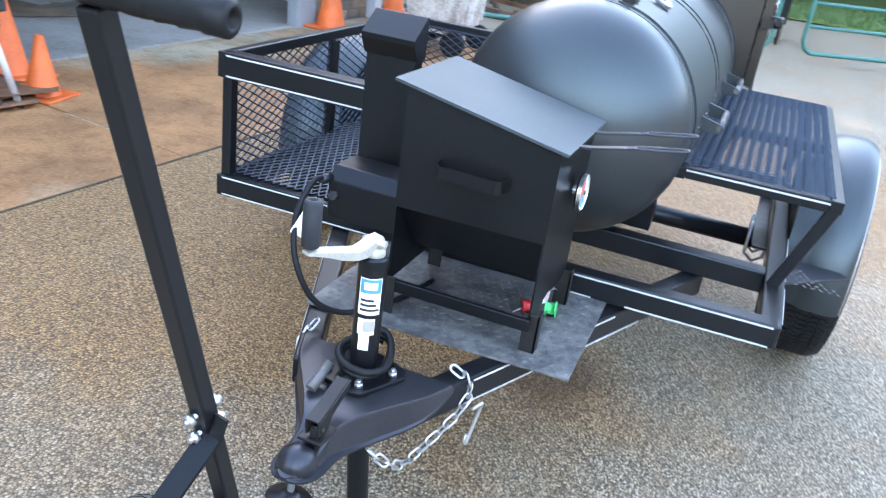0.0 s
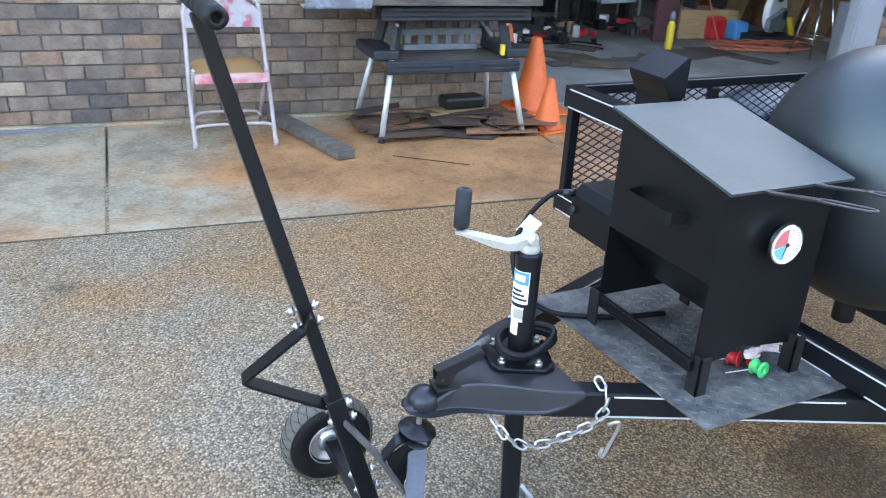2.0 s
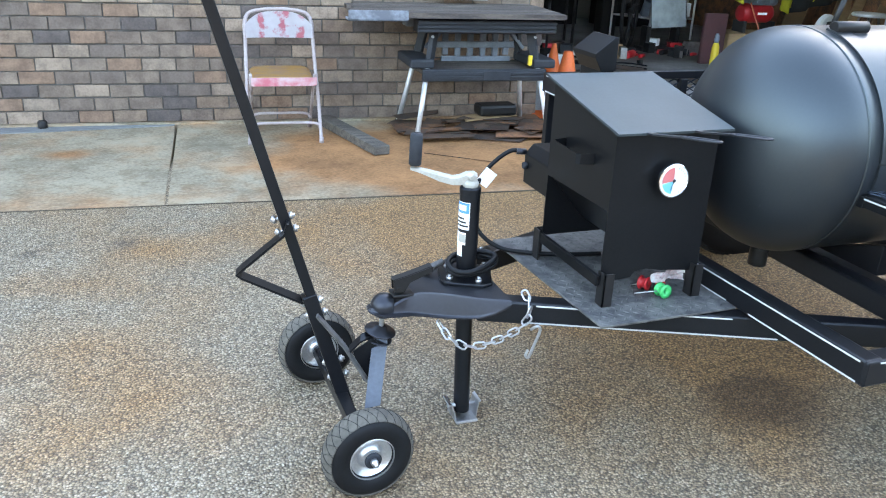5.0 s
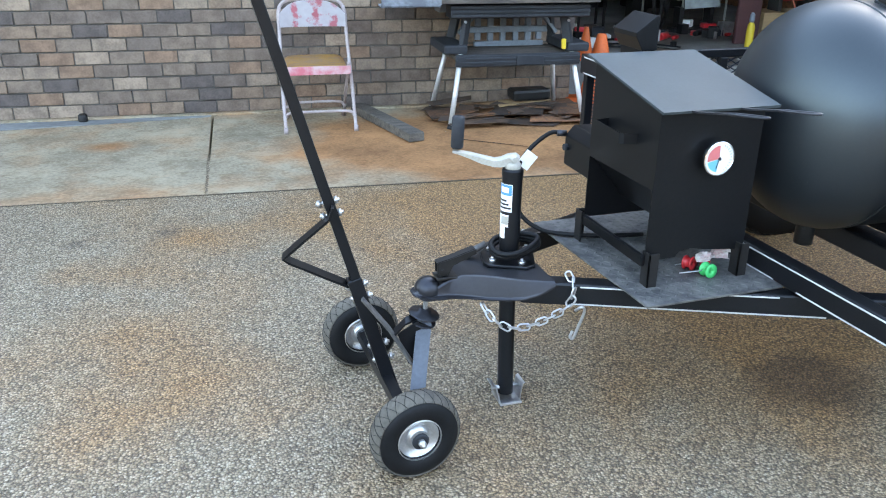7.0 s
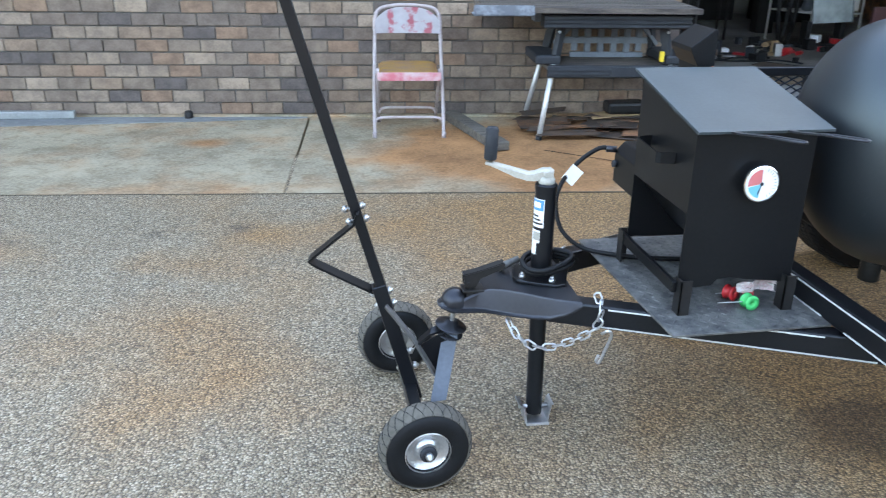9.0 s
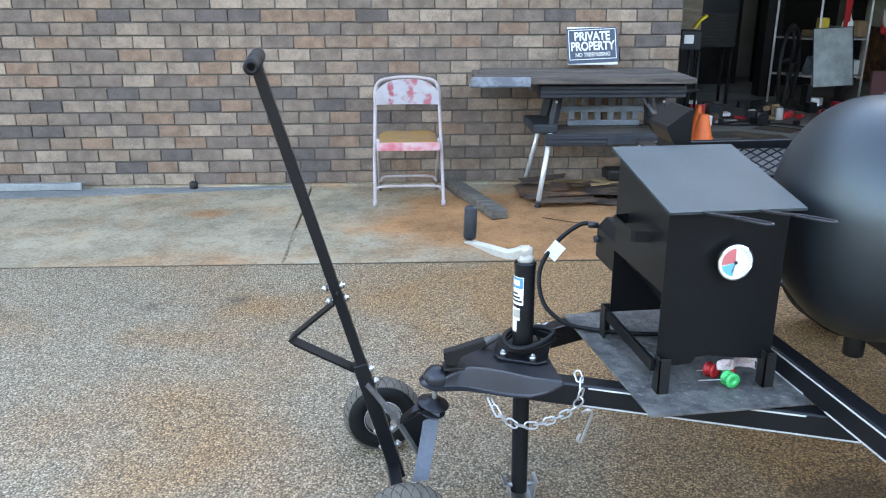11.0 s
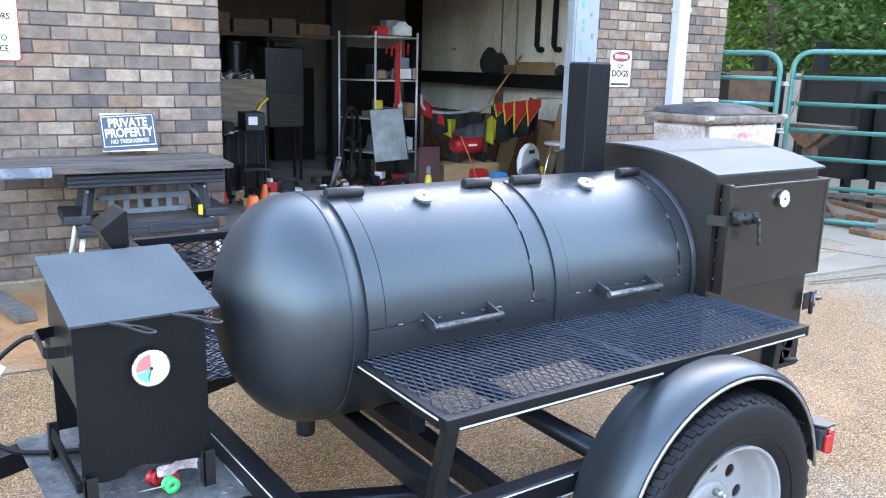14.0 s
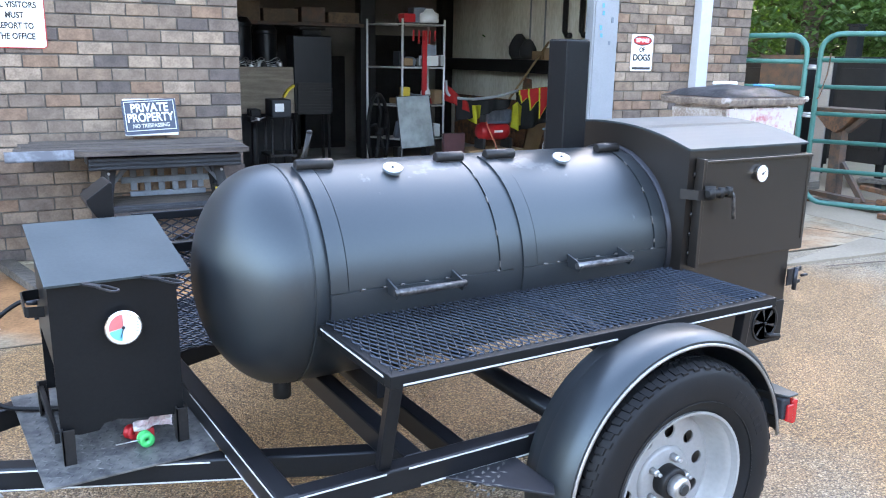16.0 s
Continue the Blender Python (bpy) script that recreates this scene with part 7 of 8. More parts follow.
bm = B()
prism(bm, [(2.87, 0.884), (2.4, 0.884), (2.52, 0.74), (2.6, 0.68), (2.7, 0.72)], 0.16, Matrix(((0, 0, 1, 7.62), (1, 0, 0, 0), (0, 1, 0, 0), (0, 0, 0, 1))), 0.004)
part("funnel", bm, RUST, rt, "rusty tapered steel funnel")
bm = B()
beam(bm, (7.75, 2.62, 0.0), (7.75, 2.63, 0.7), 0.11, 0.11, 0.004)
part("column", bm, RUSTDARK, rt)
for a, b in (((7.7, 2.3, 0.884), (7.7, 2.52, 0.7)), ((7.75, 2.3, 0.03), (7.75, 2.57, 0.38))):
    bm = B()
    beam(bm, a, b, 0.05, 0.05, 0.003)
    part("brace", bm, RUSTDARK, rt)
bm = B()
box(bm, (7.5, 2.2, 0.0), (8.0, 2.75, 0.03), 0.003)
part("base", bm, RUST, rt)
bm = B()
rod(bm, (7.35, 2.66, 0.33), (7.35, 2.86, 0.33), 0.07, 18, edge=0.01)
box(bm, (7.29, 2.68, 0.22), (7.41, 2.8, 0.27), 0.005)
box(bm, (7.3, 2.7, 0.38), (7.4, 2.78, 0.43), 0.005)
solid("electric_motor", bm, WHITE, "small white electric motor on stacked timber", "motor")
rng = random.Random(31)
for i in range(10):
    bm = B()
    x, y, z = 7.25 + rng.random() * 1.3, 1.35 + rng.random() * 1.5, 0.03 + 0.05 * (i % 4)
    beam(bm, (x, y, z), (x + rng.uniform(-0.3, 0.5), y + rng.uniform(-0.9, 0.9), z), rng.uniform(0.05, 0.1), 0.045, 0.004)
    solid("yard_beam", bm, (RUST, WOODGREY, RUSTDARK)[i % 3], "rusty steel or grey timber beam stacked on the ground", "beam", "beams stacked behind the gate")
bm = B()
box(bm, (7.24, 2.6, 0.14), (7.5, 2.9, 0.22), 0.01)
solid("timber_block", bm, WOODGREY, "grey timber block under the motor", "timber")

# cracks and a joint in the yard concrete
for pts in ([(5.3, 1.0), (6.1, 0.86), (6.8, 0.9), (7.6, 0.72), (8.6, 0.75)], [(6.35, 1.9), (6.5, 1.3), (6.62, 0.95)]):
    bm = B()
    flat_bar(bm, curve_points([(x, y, 0.0035) for x, y in pts], 6), 0.016, 0.002, (0.2, 1, 0))
    solid("crack", bm, RUSTDARK, "dark crack in the yard concrete", "crack", kind="structure")

# lawn and the concrete apron beyond
bm = B()
prism(bm, [(5.0, 1.18), (13.9, 0.2), (13.9, 9.0), (6.95, 9.0), (6.95, 3.1), (6.8, 1.5)], 0.02, Matrix.Translation((0, 0, -0.018)))
CONC2 = material("pale_yard_concrete", (0.275, 0.225, 0.165), (0.17, 0.138, 0.098), 0.75, 0.9, scale=1.3, fine=50, bump=0.25)
solid("pavement", bm, CONC2, "pale worn concrete yard apron", "pavement", kind="structure")
bm = B()
prism(bm, [(13.6, -30), (60, -30), (60, 40), (13.6, 40)], 0.03, Matrix.Translation((0, 0, -0.02)))
GRASS = material("short_grass", (0.06, 0.12, 0.025), (0.11, 0.15, 0.04), 0.8, 0.95, scale=2, fine=60, bump=0.8)
solid("lawn", bm, GRASS, "green grass verge under the trees", "lawn", kind="structure")
blades, bf = [], []
rng = random.Random(3)
for i in range(6000):
    x, y = 13.6 + rng.random() ** 2 * 5, rng.uniform(-6, 9)
    a, h = rng.random() * 6.28, rng.uniform(0.05, 0.14)
    k = len(blades)
    blades += [(x - 0.012 * math.cos(a), y - 0.012 * math.sin(a), 0.0), (x + 0.012 * math.cos(a), y + 0.012 * math.sin(a), 0.0), (x + rng.uniform(-0.05, 0.05), y + rng.uniform(-0.05, 0.05), h)]
    bf.append((k, k + 1, k + 2))
me = bpy.data.meshes.new("grass")
me.from_pydata(blades, [], bf)
me.materials.append(LEAF)
tagged(new("grass", me), "tufts of green grass along the verge", "grass", kind="stuff")


# ---- trees ----
def tree(x, y, h, spread, low, seed, leaves=2600, leaf=0.13):
    r = random.Random(seed)
    t = thing("tree", "leafy green broadleaf tree behind the yard", "tree", (x, y, 0), "trees behind the yard")
    bm = B()
    tips = []
    lean = Vector((r.uniform(-0.3, 0.3), r.uniform(-0.3, 0.3), h * 0.75))
    base = Vector((x, y, 0))
    trunk = [base, base + lean * 0.3 + Vector((r.uniform(-0.1, 0.1), r.uniform(-0.1, 0.1), 0)), base + lean * 0.65, base + lean]
    pts = curve_points(trunk, 4)
    for i in range(len(pts) - 1):
        ra, rb = 0.022 * h * (1 - 0.85 * i / len(pts)), 0.022 * h * (1 - 0.85 * (i + 1) / len(pts))
        rod(bm, pts[i], pts[i + 1], ra, 8, rb)
    for k in range(16):
        s = 0.12 + 0.83 * k / 16
        p = base + lean * s
        a = r.random() * 6.28
        ln = spread * r.uniform(0.55, 1.0) * (1.1 - 0.55 * abs(s - 0.45))
        e = p + Vector((math.cos(a) * ln, math.sin(a) * ln, ln * r.uniform(0.1, 0.6)))
        mid = (p + e) / 2 + Vector((0, 0, 0.08 * ln))
        rod(bm, p, mid, 0.006 * h * (1.1 - s), 6, 0.004 * h * (1.1 - s))
        rod(bm, mid, e, 0.004 * h * (1.1 - s), 6, 0.004)
        tips += [e, mid, (mid + e) / 2]
    part("trunk", bm, BARK, t)
    lv, lf = [], []
    for i in range(leaves):
        c = tips[r.randrange(len(tips))]
        o = Vector((r.gauss(0, 1), r.gauss(0, 1), r.gauss(0, 0.8))) * spread * 0.27
        c = c + o
        if c.z > 3.2 and r.random() < 0.2:      # thin, broken upper crown
            continue
        if c.z < low:
            c.z = low + r.random() * 0.6
        a, tilt, s = r.random() * 6.28, r.uniform(-0.9, 0.9), leaf * r.uniform(0.6, 1.3)
        d = Vector((math.cos(a) * math.cos(tilt), math.sin(a) * math.cos(tilt), math.sin(tilt)))
        w = d.cross(Vector((r.uniform(-0.5, 0.5), r.uniform(-0.5, 0.5), 1))).normalized()
        n = w.cross(d)
        k = len(lv)
        for u, v, up in ((-0.5, 0, 0), (-0.15, 0.3, 0.06), (0.25, 0.26, 0.05), (0.55, 0, -0.05), (0.25, -0.26, 0.05), (-0.15, -0.3, 0.06)):
            lv.append(tuple(c + d * (u * s) + w * (v * s) + n * (up * s)))
        lf += [(k, k + 1, k + 2, k + 3), (k, k + 3, k + 4, k + 5)]
    me = bpy.data.meshes.new("crown")
    me.from_pydata(lv, [], lf)
    me.materials.append(LEAF)
    ob = new("crown", me)
    adopt(ob, t)


for i, (x, y, h, s, low) in enumerate(((12.2, 6.2, 7.5, 2.1, 0.5), (13.8, 4.2, 7.0, 2.1, 0.5), (15.2, 2.2, 6.5, 2.1, 0.6), (12.8, 8.6, 10.0, 2.8, 0.6), (16.2, 5.5, 8.5, 2.6, 0.7),
                                       (17.5, -0.5, 7.0, 2.3, 0.8), (14.6, 8.0, 10.0, 2.8, 0.7), (18.5, 3.0, 8.5, 2.6, 1.0), (18.0, 8.5, 11.0, 3.0, 1.0), (10.6, 10.2, 10.5, 3.0, 0.6), (20.0, -4.0, 8.5, 2.8, 1.0))):
    tree(x, y, h * 1.12, s, low, 40 + i, int(11000 * (h / 6.5) ** 1.5) if x < 16 else 6000, 0.105 if x < 16 else 0.2)

# the wood behind: a belt of leaves before an added dark backing wall
rng = random.Random(64)
lv, lf = [], []
for i in range(26000):
    y = rng.uniform(-14, 30)
    x = 21.5 + 3.5 * rng.random() + 0.8 * math.sin(y * 0.9) + 0.06 * (y - 5) ** 2 * 0.1
    top = 8.5 + 1.6 * math.sin(y * 0.7) + 1.1 * math.sin(y * 1.9 + 1)
    z = top * rng.random() ** 0.8
    a, tilt, sz = rng.random() * 6.28, rng.uniform(-0.9, 0.9), rng.uniform(0.22, 0.48)
    d = Vector((math.cos(a) * math.cos(tilt), math.sin(a) * math.cos(tilt), math.sin(tilt)))
    w = d.cross(Vector((rng.uniform(-0.5, 0.5), rng.uniform(-0.5, 0.5), 1))).normalized()
    k = len(lv)
    c = Vector((x, y, z))
    for u, v in ((-0.5, 0), (-0.1, 0.32), (0.5, 0), (-0.1, -0.32)):
        lv.append(tuple(c + d * (u * sz) + w * (v * sz)))
    lf.append((k, k + 1, k + 2, k + 3))
me = bpy.data.meshes.new("far_woods")
me.from_pydata(lv, [], lf)
me.materials.append(LEAF)
tagged(new("far_woods", me), "dense dark green wood behind the yard", "woods", kind="stuff")
bm = B()
box(bm, (26, -16, -0.3), (26.4, 34, 7.5))
solid("wall_behind_woods", bm, SKYBLOCK, "plain dark wall added behind the wood to hide the sky", "wall", kind="structure")

# ---- inside the workshop ----


def W(u, v, z):
    return BW @ Vector((u, v, z))


def wbox(bm, lo, hi, bevel=0.004):
    return box(bm, lo, hi, bevel, BW)


def crate(name, label, category, lo, hi, mat, bevel=0.006, group=""):
    bm = B()
    wbox(bm, lo, hi, bevel)
    return solid(name, bm, mat, label, category, group)


GF = 0.012
COVERM = material("mottled_zinc_sheet", (0.38, 0.41, 0.4), (0.25, 0.275, 0.265), 0.5, 0.65, scale=4, fine=14, mix=0.9)
# steel columns and the ledge on the side wall
for u, v in ((4.55, 4.2), (6.55, 5.95)):
    bm = B()
    wbox(bm, (u, v, GF), (u + 0.2, v + 0.2, Z_TOP - 0.06), 0.004)
    solid("steel_column", bm, FLATB, "dark steel building column", "column", kind="structure")
bm = B()
wbox(bm, (6.6, 0.5, 1.13), (6.8, 5.9, 1.3), 0.01)
solid("wall_girt", bm, FLATB, "dark steel girt along the beige wall", "beam", kind="structure")
bm = B()
wbox(bm, (6.78, 0.5, GF), (6.798, 5.9, 0.75), 0.002)
solid("wall_panel", bm, RUST, "brown lower panel on the workshop wall", "panel", kind="structure")
for v in (2.55, 2.9):
    bm = B()
    tube(bm, [W(6.74, v, 3.0), W(6.74, v, 1.65), W(6.74, v - 0.05, 1.6), W(6.74, v - 0.12, 1.6)], 0.035, 10)
    solid("drain_pipe", bm, FLATB, "black pipe running down the workshop wall", "pipe", "pipes on the wall")
crate("cardboard_box", "brown cardboard box on the wall ledge", "box", (6.55, 2.55, 1.302), (6.78, 3.05, 1.45), CARD)
crate("cardboard_box", "brown cardboard box on the wall ledge", "box", (6.56, 3.1, 1.302), (6.78, 3.35, 1.41), CARD)
crate("yellow_box", "yellow cardboard box on the wall ledge", "box", (6.56, 1.25, 1.302), (6.78, 1.6, 1.47), YELLOW)
bm = B()
prism(bm, [(0, 0), (0.42, 0.03), (0.42, 0.42), (0.05, 0.40)], 0.01, BW @ Matrix.Translation((6.7, 2.0, 1.33)) @ Matrix.Rotation(radians(-90), 4, "Z") @ Matrix.Rotation(radians(90), 4, "X"))
solid("white_board", bm, WHITE, "white board standing on the wall ledge", "board")
bm = B()
rod(bm, W(6.58, 3.0, 1.52), W(5.3, 2.85, GF), 0.014, 10)
solid("broom_handle", bm, WOODTAN, "long wooden handle leaning on the wall", "broom")

# wire shelving with its load
rk = thing("wire_rack", "tall chrome wire shelving rack loaded with tools", "shelving", tuple(W(4.8, 3.4, GF)))
RACKM = material("pale_plated_rack_wire", (0.72, 0.72, 0.7), (0.55, 0.54, 0.52), 0.3, 0.45, metal=0.2, scale=10)
for u, v in ((5.28, 3.3), (4.46, 3.75), (5.28, 3.75), (4.72, 3.28)):
    bm = B()
    rod(bm, W(u, v, GF), W(u, v, 1.75), 0.0125, 12)
    part("post", bm, RACKM, rk)
for z in (0.35, 0.75, 1.2, 1.7):
    bm = B()
    tube(bm, [W(4.72, 3.28, z - 0.012), W(5.28, 3.3, z - 0.012), W(5.28, 3.75, z - 0.012), W(4.46, 3.75, z - 0.012)], 0.009, 6, True)
    level = part("shelf", bm, RACKM, rk)
    for k in range(12):
        bm = B()
        tube(bm, [W(4.72 - 0.0236 * k, 3.3 + 0.041 * k, z - 0.005), W(5.28, 3.3 + 0.041 * k, z - 0.005)], 0.004, 6)
        part("wire", bm, STEEL, level)
rng = random.Random(17)
KINDS = ((WHITE, "white plastic tub on the wire rack", "tub"), (RED, "red tool case on the wire rack", "tool case"), (GREYPL, "grey plastic tool case on the wire rack", "tool case"), (CARD, "brown cardboard box on the wire rack", "box"),
         (DARKPL, "black tool box on the wire rack", "tool box"), (RUSTDARK, "dark rusty part on the wire rack", "steel part"), (STEEL, "steel can on the wire rack", "can"))
for z in (0.36, 0.76, 1.21, 1.71):
    u = 4.7
    while u < 5.2:
        w, h, d = rng.uniform(0.06, 0.16), rng.uniform(0.05, 0.2), rng.uniform(0.15, 0.3)
        mt, lb, ct = KINDS[rng.randrange(len(KINDS))]
        if rng.random() < 0.35:
            bm = B()
            rod(bm, W(u + w / 2, 3.4 + rng.random() * 0.15, z), W(u + w / 2, 3.42, z + h), min(w, 0.14) / 2, 14, edge=0.006)
            solid("shelf_item", bm, mt, lb, ct, "things on the wire rack")
        else:
            crate("shelf_item", lb, ct, (u, 3.34, z), (min(u + w, 5.26), 3.34 + d, z + h), mt, 0.008, "things on the wire rack")
        u += w + rng.uniform(0.005, 0.04)
for k, (z, u, w, h, mt) in enumerate(((1.21, 5.0, 0.2, 0.12, WHITE), (1.33, 5.02, 0.16, 0.13, GREYPL), (0.76, 4.98, 0.13, 0.24, WHITE), (0.76, 5.13, 0.12, 0.17, CARD), (0.76, 4.74, 0.1, 0.2, YELLOW),
                                      (1.71, 4.95, 0.26, 0.16, WHITE), (1.71, 4.73, 0.16, 0.1, RED), (1.21, 4.73, 0.13, 0.09, CARD), (0.36, 4.8, 0.3, 0.24, CARD), (1.21, 5.22, 0.07, 0.13, ZINC))):
    bm = B()
    if k % 3 == 2:
        lathe(bm, [(w * 0.4, 0), (w * 0.45, 0.01), (w * 0.45, h * 0.65), (w * 0.25, h * 0.8), (w * 0.18, h)], frame_of(W(u + w / 2, 3.32, z), W(u + w / 2, 3.32, z + 1)), 16)
    else:
        box(bm, (-w / 2, -0.07, 0), (w / 2, 0.07, h), 0.01, BW @ pose(u + w / 2, 3.36, z, 0, 0, rng.uniform(-14, 14)))
    solid("shelf_item", bm, mt, {0: "white bottle or box on the wire rack", 1: "grey plastic tool case on the wire rack"}.get(k, "bottle, box or tool case on the wire rack"), "container", "things on the wire rack")
bm = B()
wbox(bm, (4.98, 3.27, 0.75), (5.04, 3.30, 1.62), 0.005)
for k in range(5):
    tube(bm, [W(4.86 + 0.07 * k, 3.27, 1.62), W(4.85 + 0.07 * k, 3.26, 1.5 - 0.03 * (k % 2))], 0.012, 8)
solid("bar_clamp", bm, RED, "red bar clamp hanging on the rack", "clamp")
bm = B()
lean = BW @ Matrix.Translation((4.82, 3.05, 0.27)) @ Matrix.Rotation(radians(-3), 4, "Y") @ Matrix.Rotation(radians(80), 4, "X")
prism(bm, [(-0.215, 0.0), (0.215, 0.0), (0.21, 0.60), (-0.21, 0.60)], 0.028, lean, 0.006)
cover = solid("metal_cover", bm, COVERM, "dull galvanised sheet cover with a dark edge", "metal cover")
bm = B()
edge = [(-0.219, -0.004), (0.219, -0.004), (0.214, 0.604), (-0.214, 0.604)]
tube(bm, [lean @ Vector((x, y, 0.026)) for x, y in edge], 0.007, 8, True)
part("edge_trim", bm, DARKPL, cover, "dark rubber edge trim")
bm = B()
wbox(bm, (4.5, 2.95, GF), (5.02, 3.2, 0.06), 0.01)
wbox(bm, (4.55, 3.02, 0.06), (4.6, 3.16, 0.28), 0.004)
wbox(bm, (4.92, 3.02, 0.06), (4.97, 3.16, 0.28), 0.004)
solid("low_stand", bm, FLATB, "low black steel stand on the floor", "stand")
wc = BW @ Matrix.Translation((4.3, 3.0, 0.47)) @ Matrix.Rotation(radians(-40), 4, "Z") @ Matrix.Rotation(radians(14), 4, "X")
hw = thing("spoked_wheel", "large dark spoked cast wheel leaning on the rack", "wheel", tuple(W(4.2, 3.0, GF)))
bm = B()
tube(bm, [wc @ Vector((0, 0.36 * math.cos(2 * math.pi * k / 36), 0.43 * math.sin(2 * math.pi * k / 36))) for k in range(36)], 0.022, 8, True)
part("rim", bm, MATTB, hw)
for k in range(5):
    bm = B()
    a = 2 * math.pi * k / 5
    tube(bm, [wc @ Vector((0, 0, 0)), wc @ Vector((0.03, 0.19 * math.cos(a), 0.24 * math.sin(a))), wc @ Vector((0, 0.355 * math.cos(a + 0.25), 0.455 * math.sin(a + 0.25)))], 0.018, 8)
    part("spoke", bm, MATTB, hw)
bm = B()
rod(bm, wc @ Vector((-0.03, 0, 0)), wc @ Vector((0.05, 0, 0)), 0.05, 16)
part("hub", bm, MATTB, hw)

# compressor, boxes and cloths
co = thing("air_compressor", "red air compressor with a grey motor housing", "air compressor", tuple(W(5.5, 2.5, 0.28)))
bm = B()
a, b = W(5.3, 2.45, 0.5), W(5.72, 2.5, 0.5)
d = (b - a).length
lathe(bm, [(0.02, 0), (0.075, 0.012), (0.1, 0.045), (0.105, 0.075), (0.105, d - 0.075), (0.1, d - 0.045), (0.075, d - 0.012), (0.02, d)], frame_of(a, b), 24)
part("tank", bm, RED, co, "", True)
bm = B()
wbox(bm, (5.38, 2.38, 0.585), (5.72, 2.58, 0.75), 0.03)
cover = part("motor_cover", bm, GREYPL, co)
for k in range(6):
    bm = B()
    wbox(bm, (5.4 + 0.05 * k, 2.368, 0.61), (5.425 + 0.05 * k, 2.379, 0.73), 0.003)
    part("fin", bm, GREYPL, cover)
for u in (5.33, 5.68):
    bm = B()
    wbox(bm, (u, 2.38, 0.302), (u + 0.04, 2.58, 0.42), 0.005)
    part("foot", bm, INK, co)
bm = B()
wbox(bm, (5.47, 2.355, 0.49), (5.58, 2.364, 0.515), 0.001)
part("badge", bm, WHITE, co)
crate("cardboard_box", "tan plywood box under the compressor", "box", (5.12, 2.3, GF), (5.85, 2.7, 0.30), WOODTAN)
crate("maroon_plate", "maroon steel plate standing on edge", "steel plate", (4.72, 2.15, GF), (4.98, 2.2, 0.52), material("maroon_paint", (0.09, 0.03, 0.03), (0.06, 0.025, 0.025), 0.6), 0.01)
bt = thing("spray_bottle", "yellow bottle with a clear top on the floor", "bottle", tuple(W(5.0, 2.9, GF)))
bm = B()
lathe(bm, [(0.03, 0), (0.038, 0.01), (0.038, 0.22), (0.03, 0.25), (0.02, 0.27)], frame_of(W(4.62, 1.75, GF), W(4.62, 1.75, 0.5)), 18)
part("body", bm, YELLOW, bt, "", True)
bm = B()
lathe(bm, [(0.021, 0.27), (0.026, 0.3), (0.022, 0.34), (0.01, 0.36)], frame_of(W(4.62, 1.75, GF), W(4.62, 1.75, 0.5)), 18)
part("cap", bm, GREYPL, bt)


def cloth(name, label, us, vs, top, drop, mat, folds, seed, cut=None):
    """A cloth hanging from a rope line between two ends."""
    r = random.Random(seed)
    bm = B()
    n, k = 26, 9
    rows = []
    for j in range(k + 1):
        row = []
        for i in range(n + 1):
            s = i / n
            u = us[0] + (us[1] - us[0]) * s
            v = vs[0] + (vs[1] - vs[0]) * s + 0.035 * math.sin(s * folds) * (0.3 + j / k)
            z = top(s) - drop(s) * j / k
            row.append(bm.verts.new(W(u, v, z)))
        rows.append(row)
    for a, b in zip(rows, rows[1:]):
        for i in range(n):
            bm.faces.new((a[i], a[i + 1], b[i + 1], b[i])).smooth = True
    bmesh.ops.solidify(bm, geom=list(bm.faces), thickness=0.006)
    return solid(name, bm, mat, label, "cloth", "cloths on the line")


cloth("black_flame_cloth", "black cloth with red and yellow flame edges on a line", (5.55, 6.1), (2.05, 1.9), lambda s: 0.98 + 0.07 * s, lambda s: 0.46 - 0.1 * s, FABRIC_BLK, 15, 1)
for k, (u0, u1, ut, zt) in enumerate(((5.56, 5.74, 5.59, 0.86), (5.66, 5.86, 5.69, 0.78), (5.78, 5.97, 5.79, 0.69), (5.92, 6.1, 5.95, 0.76))):
    fc = thing("flame_patch", "red flame patch with a yellow edge on black cloth", "cloth", tuple(W(u0, 1.9, zt)), "cloths on the line")
    vv = 2.02 - 0.27 * (u0 - 5.55)
    for grow, dv, mt, nm in ((0.016, 0.0, FABRIC_YEL, "edge"), (0.0, -0.007, FABRIC_RED, "patch")):
        top = 0.985 + 0.13 * (u0 - 5.55)
        pts = [(u0 - grow, top), (u0 - grow, top - 0.05), ((u0 + ut) / 2 - grow, (top + zt) / 2), (ut - grow * 0.6, zt - grow * 1.4), (ut + 0.3 * (u1 - ut) + grow, zt + 0.3 * (top - zt)), (u1 + grow * 0.5, top - 0.07), (u1, top + 0.012)]
        bm = B()
        prism(bm, pts, 0.004, BW @ Matrix(((1, 0, 0, 0), (0, 0, -1, vv + dv - 0.03), (0, 1, 0, 0), (0, 0, 0, 1))))
        part(nm, bm, mt, fc)
cloth("yellow_cloth", "yellow green cloth point hanging on a line", (5.47, 5.6), (2.0, 2.0), lambda s: 0.86 - 0.1 * abs(s - 0.5), lambda s: 0.32 - 0.22 * abs(s - 0.5), FABRIC_YEL, 9, 3)
cloth("yellow_cloth", "yellow green cloth point hanging on a line", (4.98, 5.14), (2.1, 2.1), lambda s: 0.82, lambda s: 0.2 - 0.12 * abs(s - 0.5), FABRIC_YEL, 9, 4)
cloth("red_flame_cloth", "red cloth bunched on the line", (4.72, 5.0), (2.16, 2.12), lambda s: 1.06 - 0.22 * s, lambda s: 0.18 - 0.08 * s, FABRIC_RED, 12, 5)
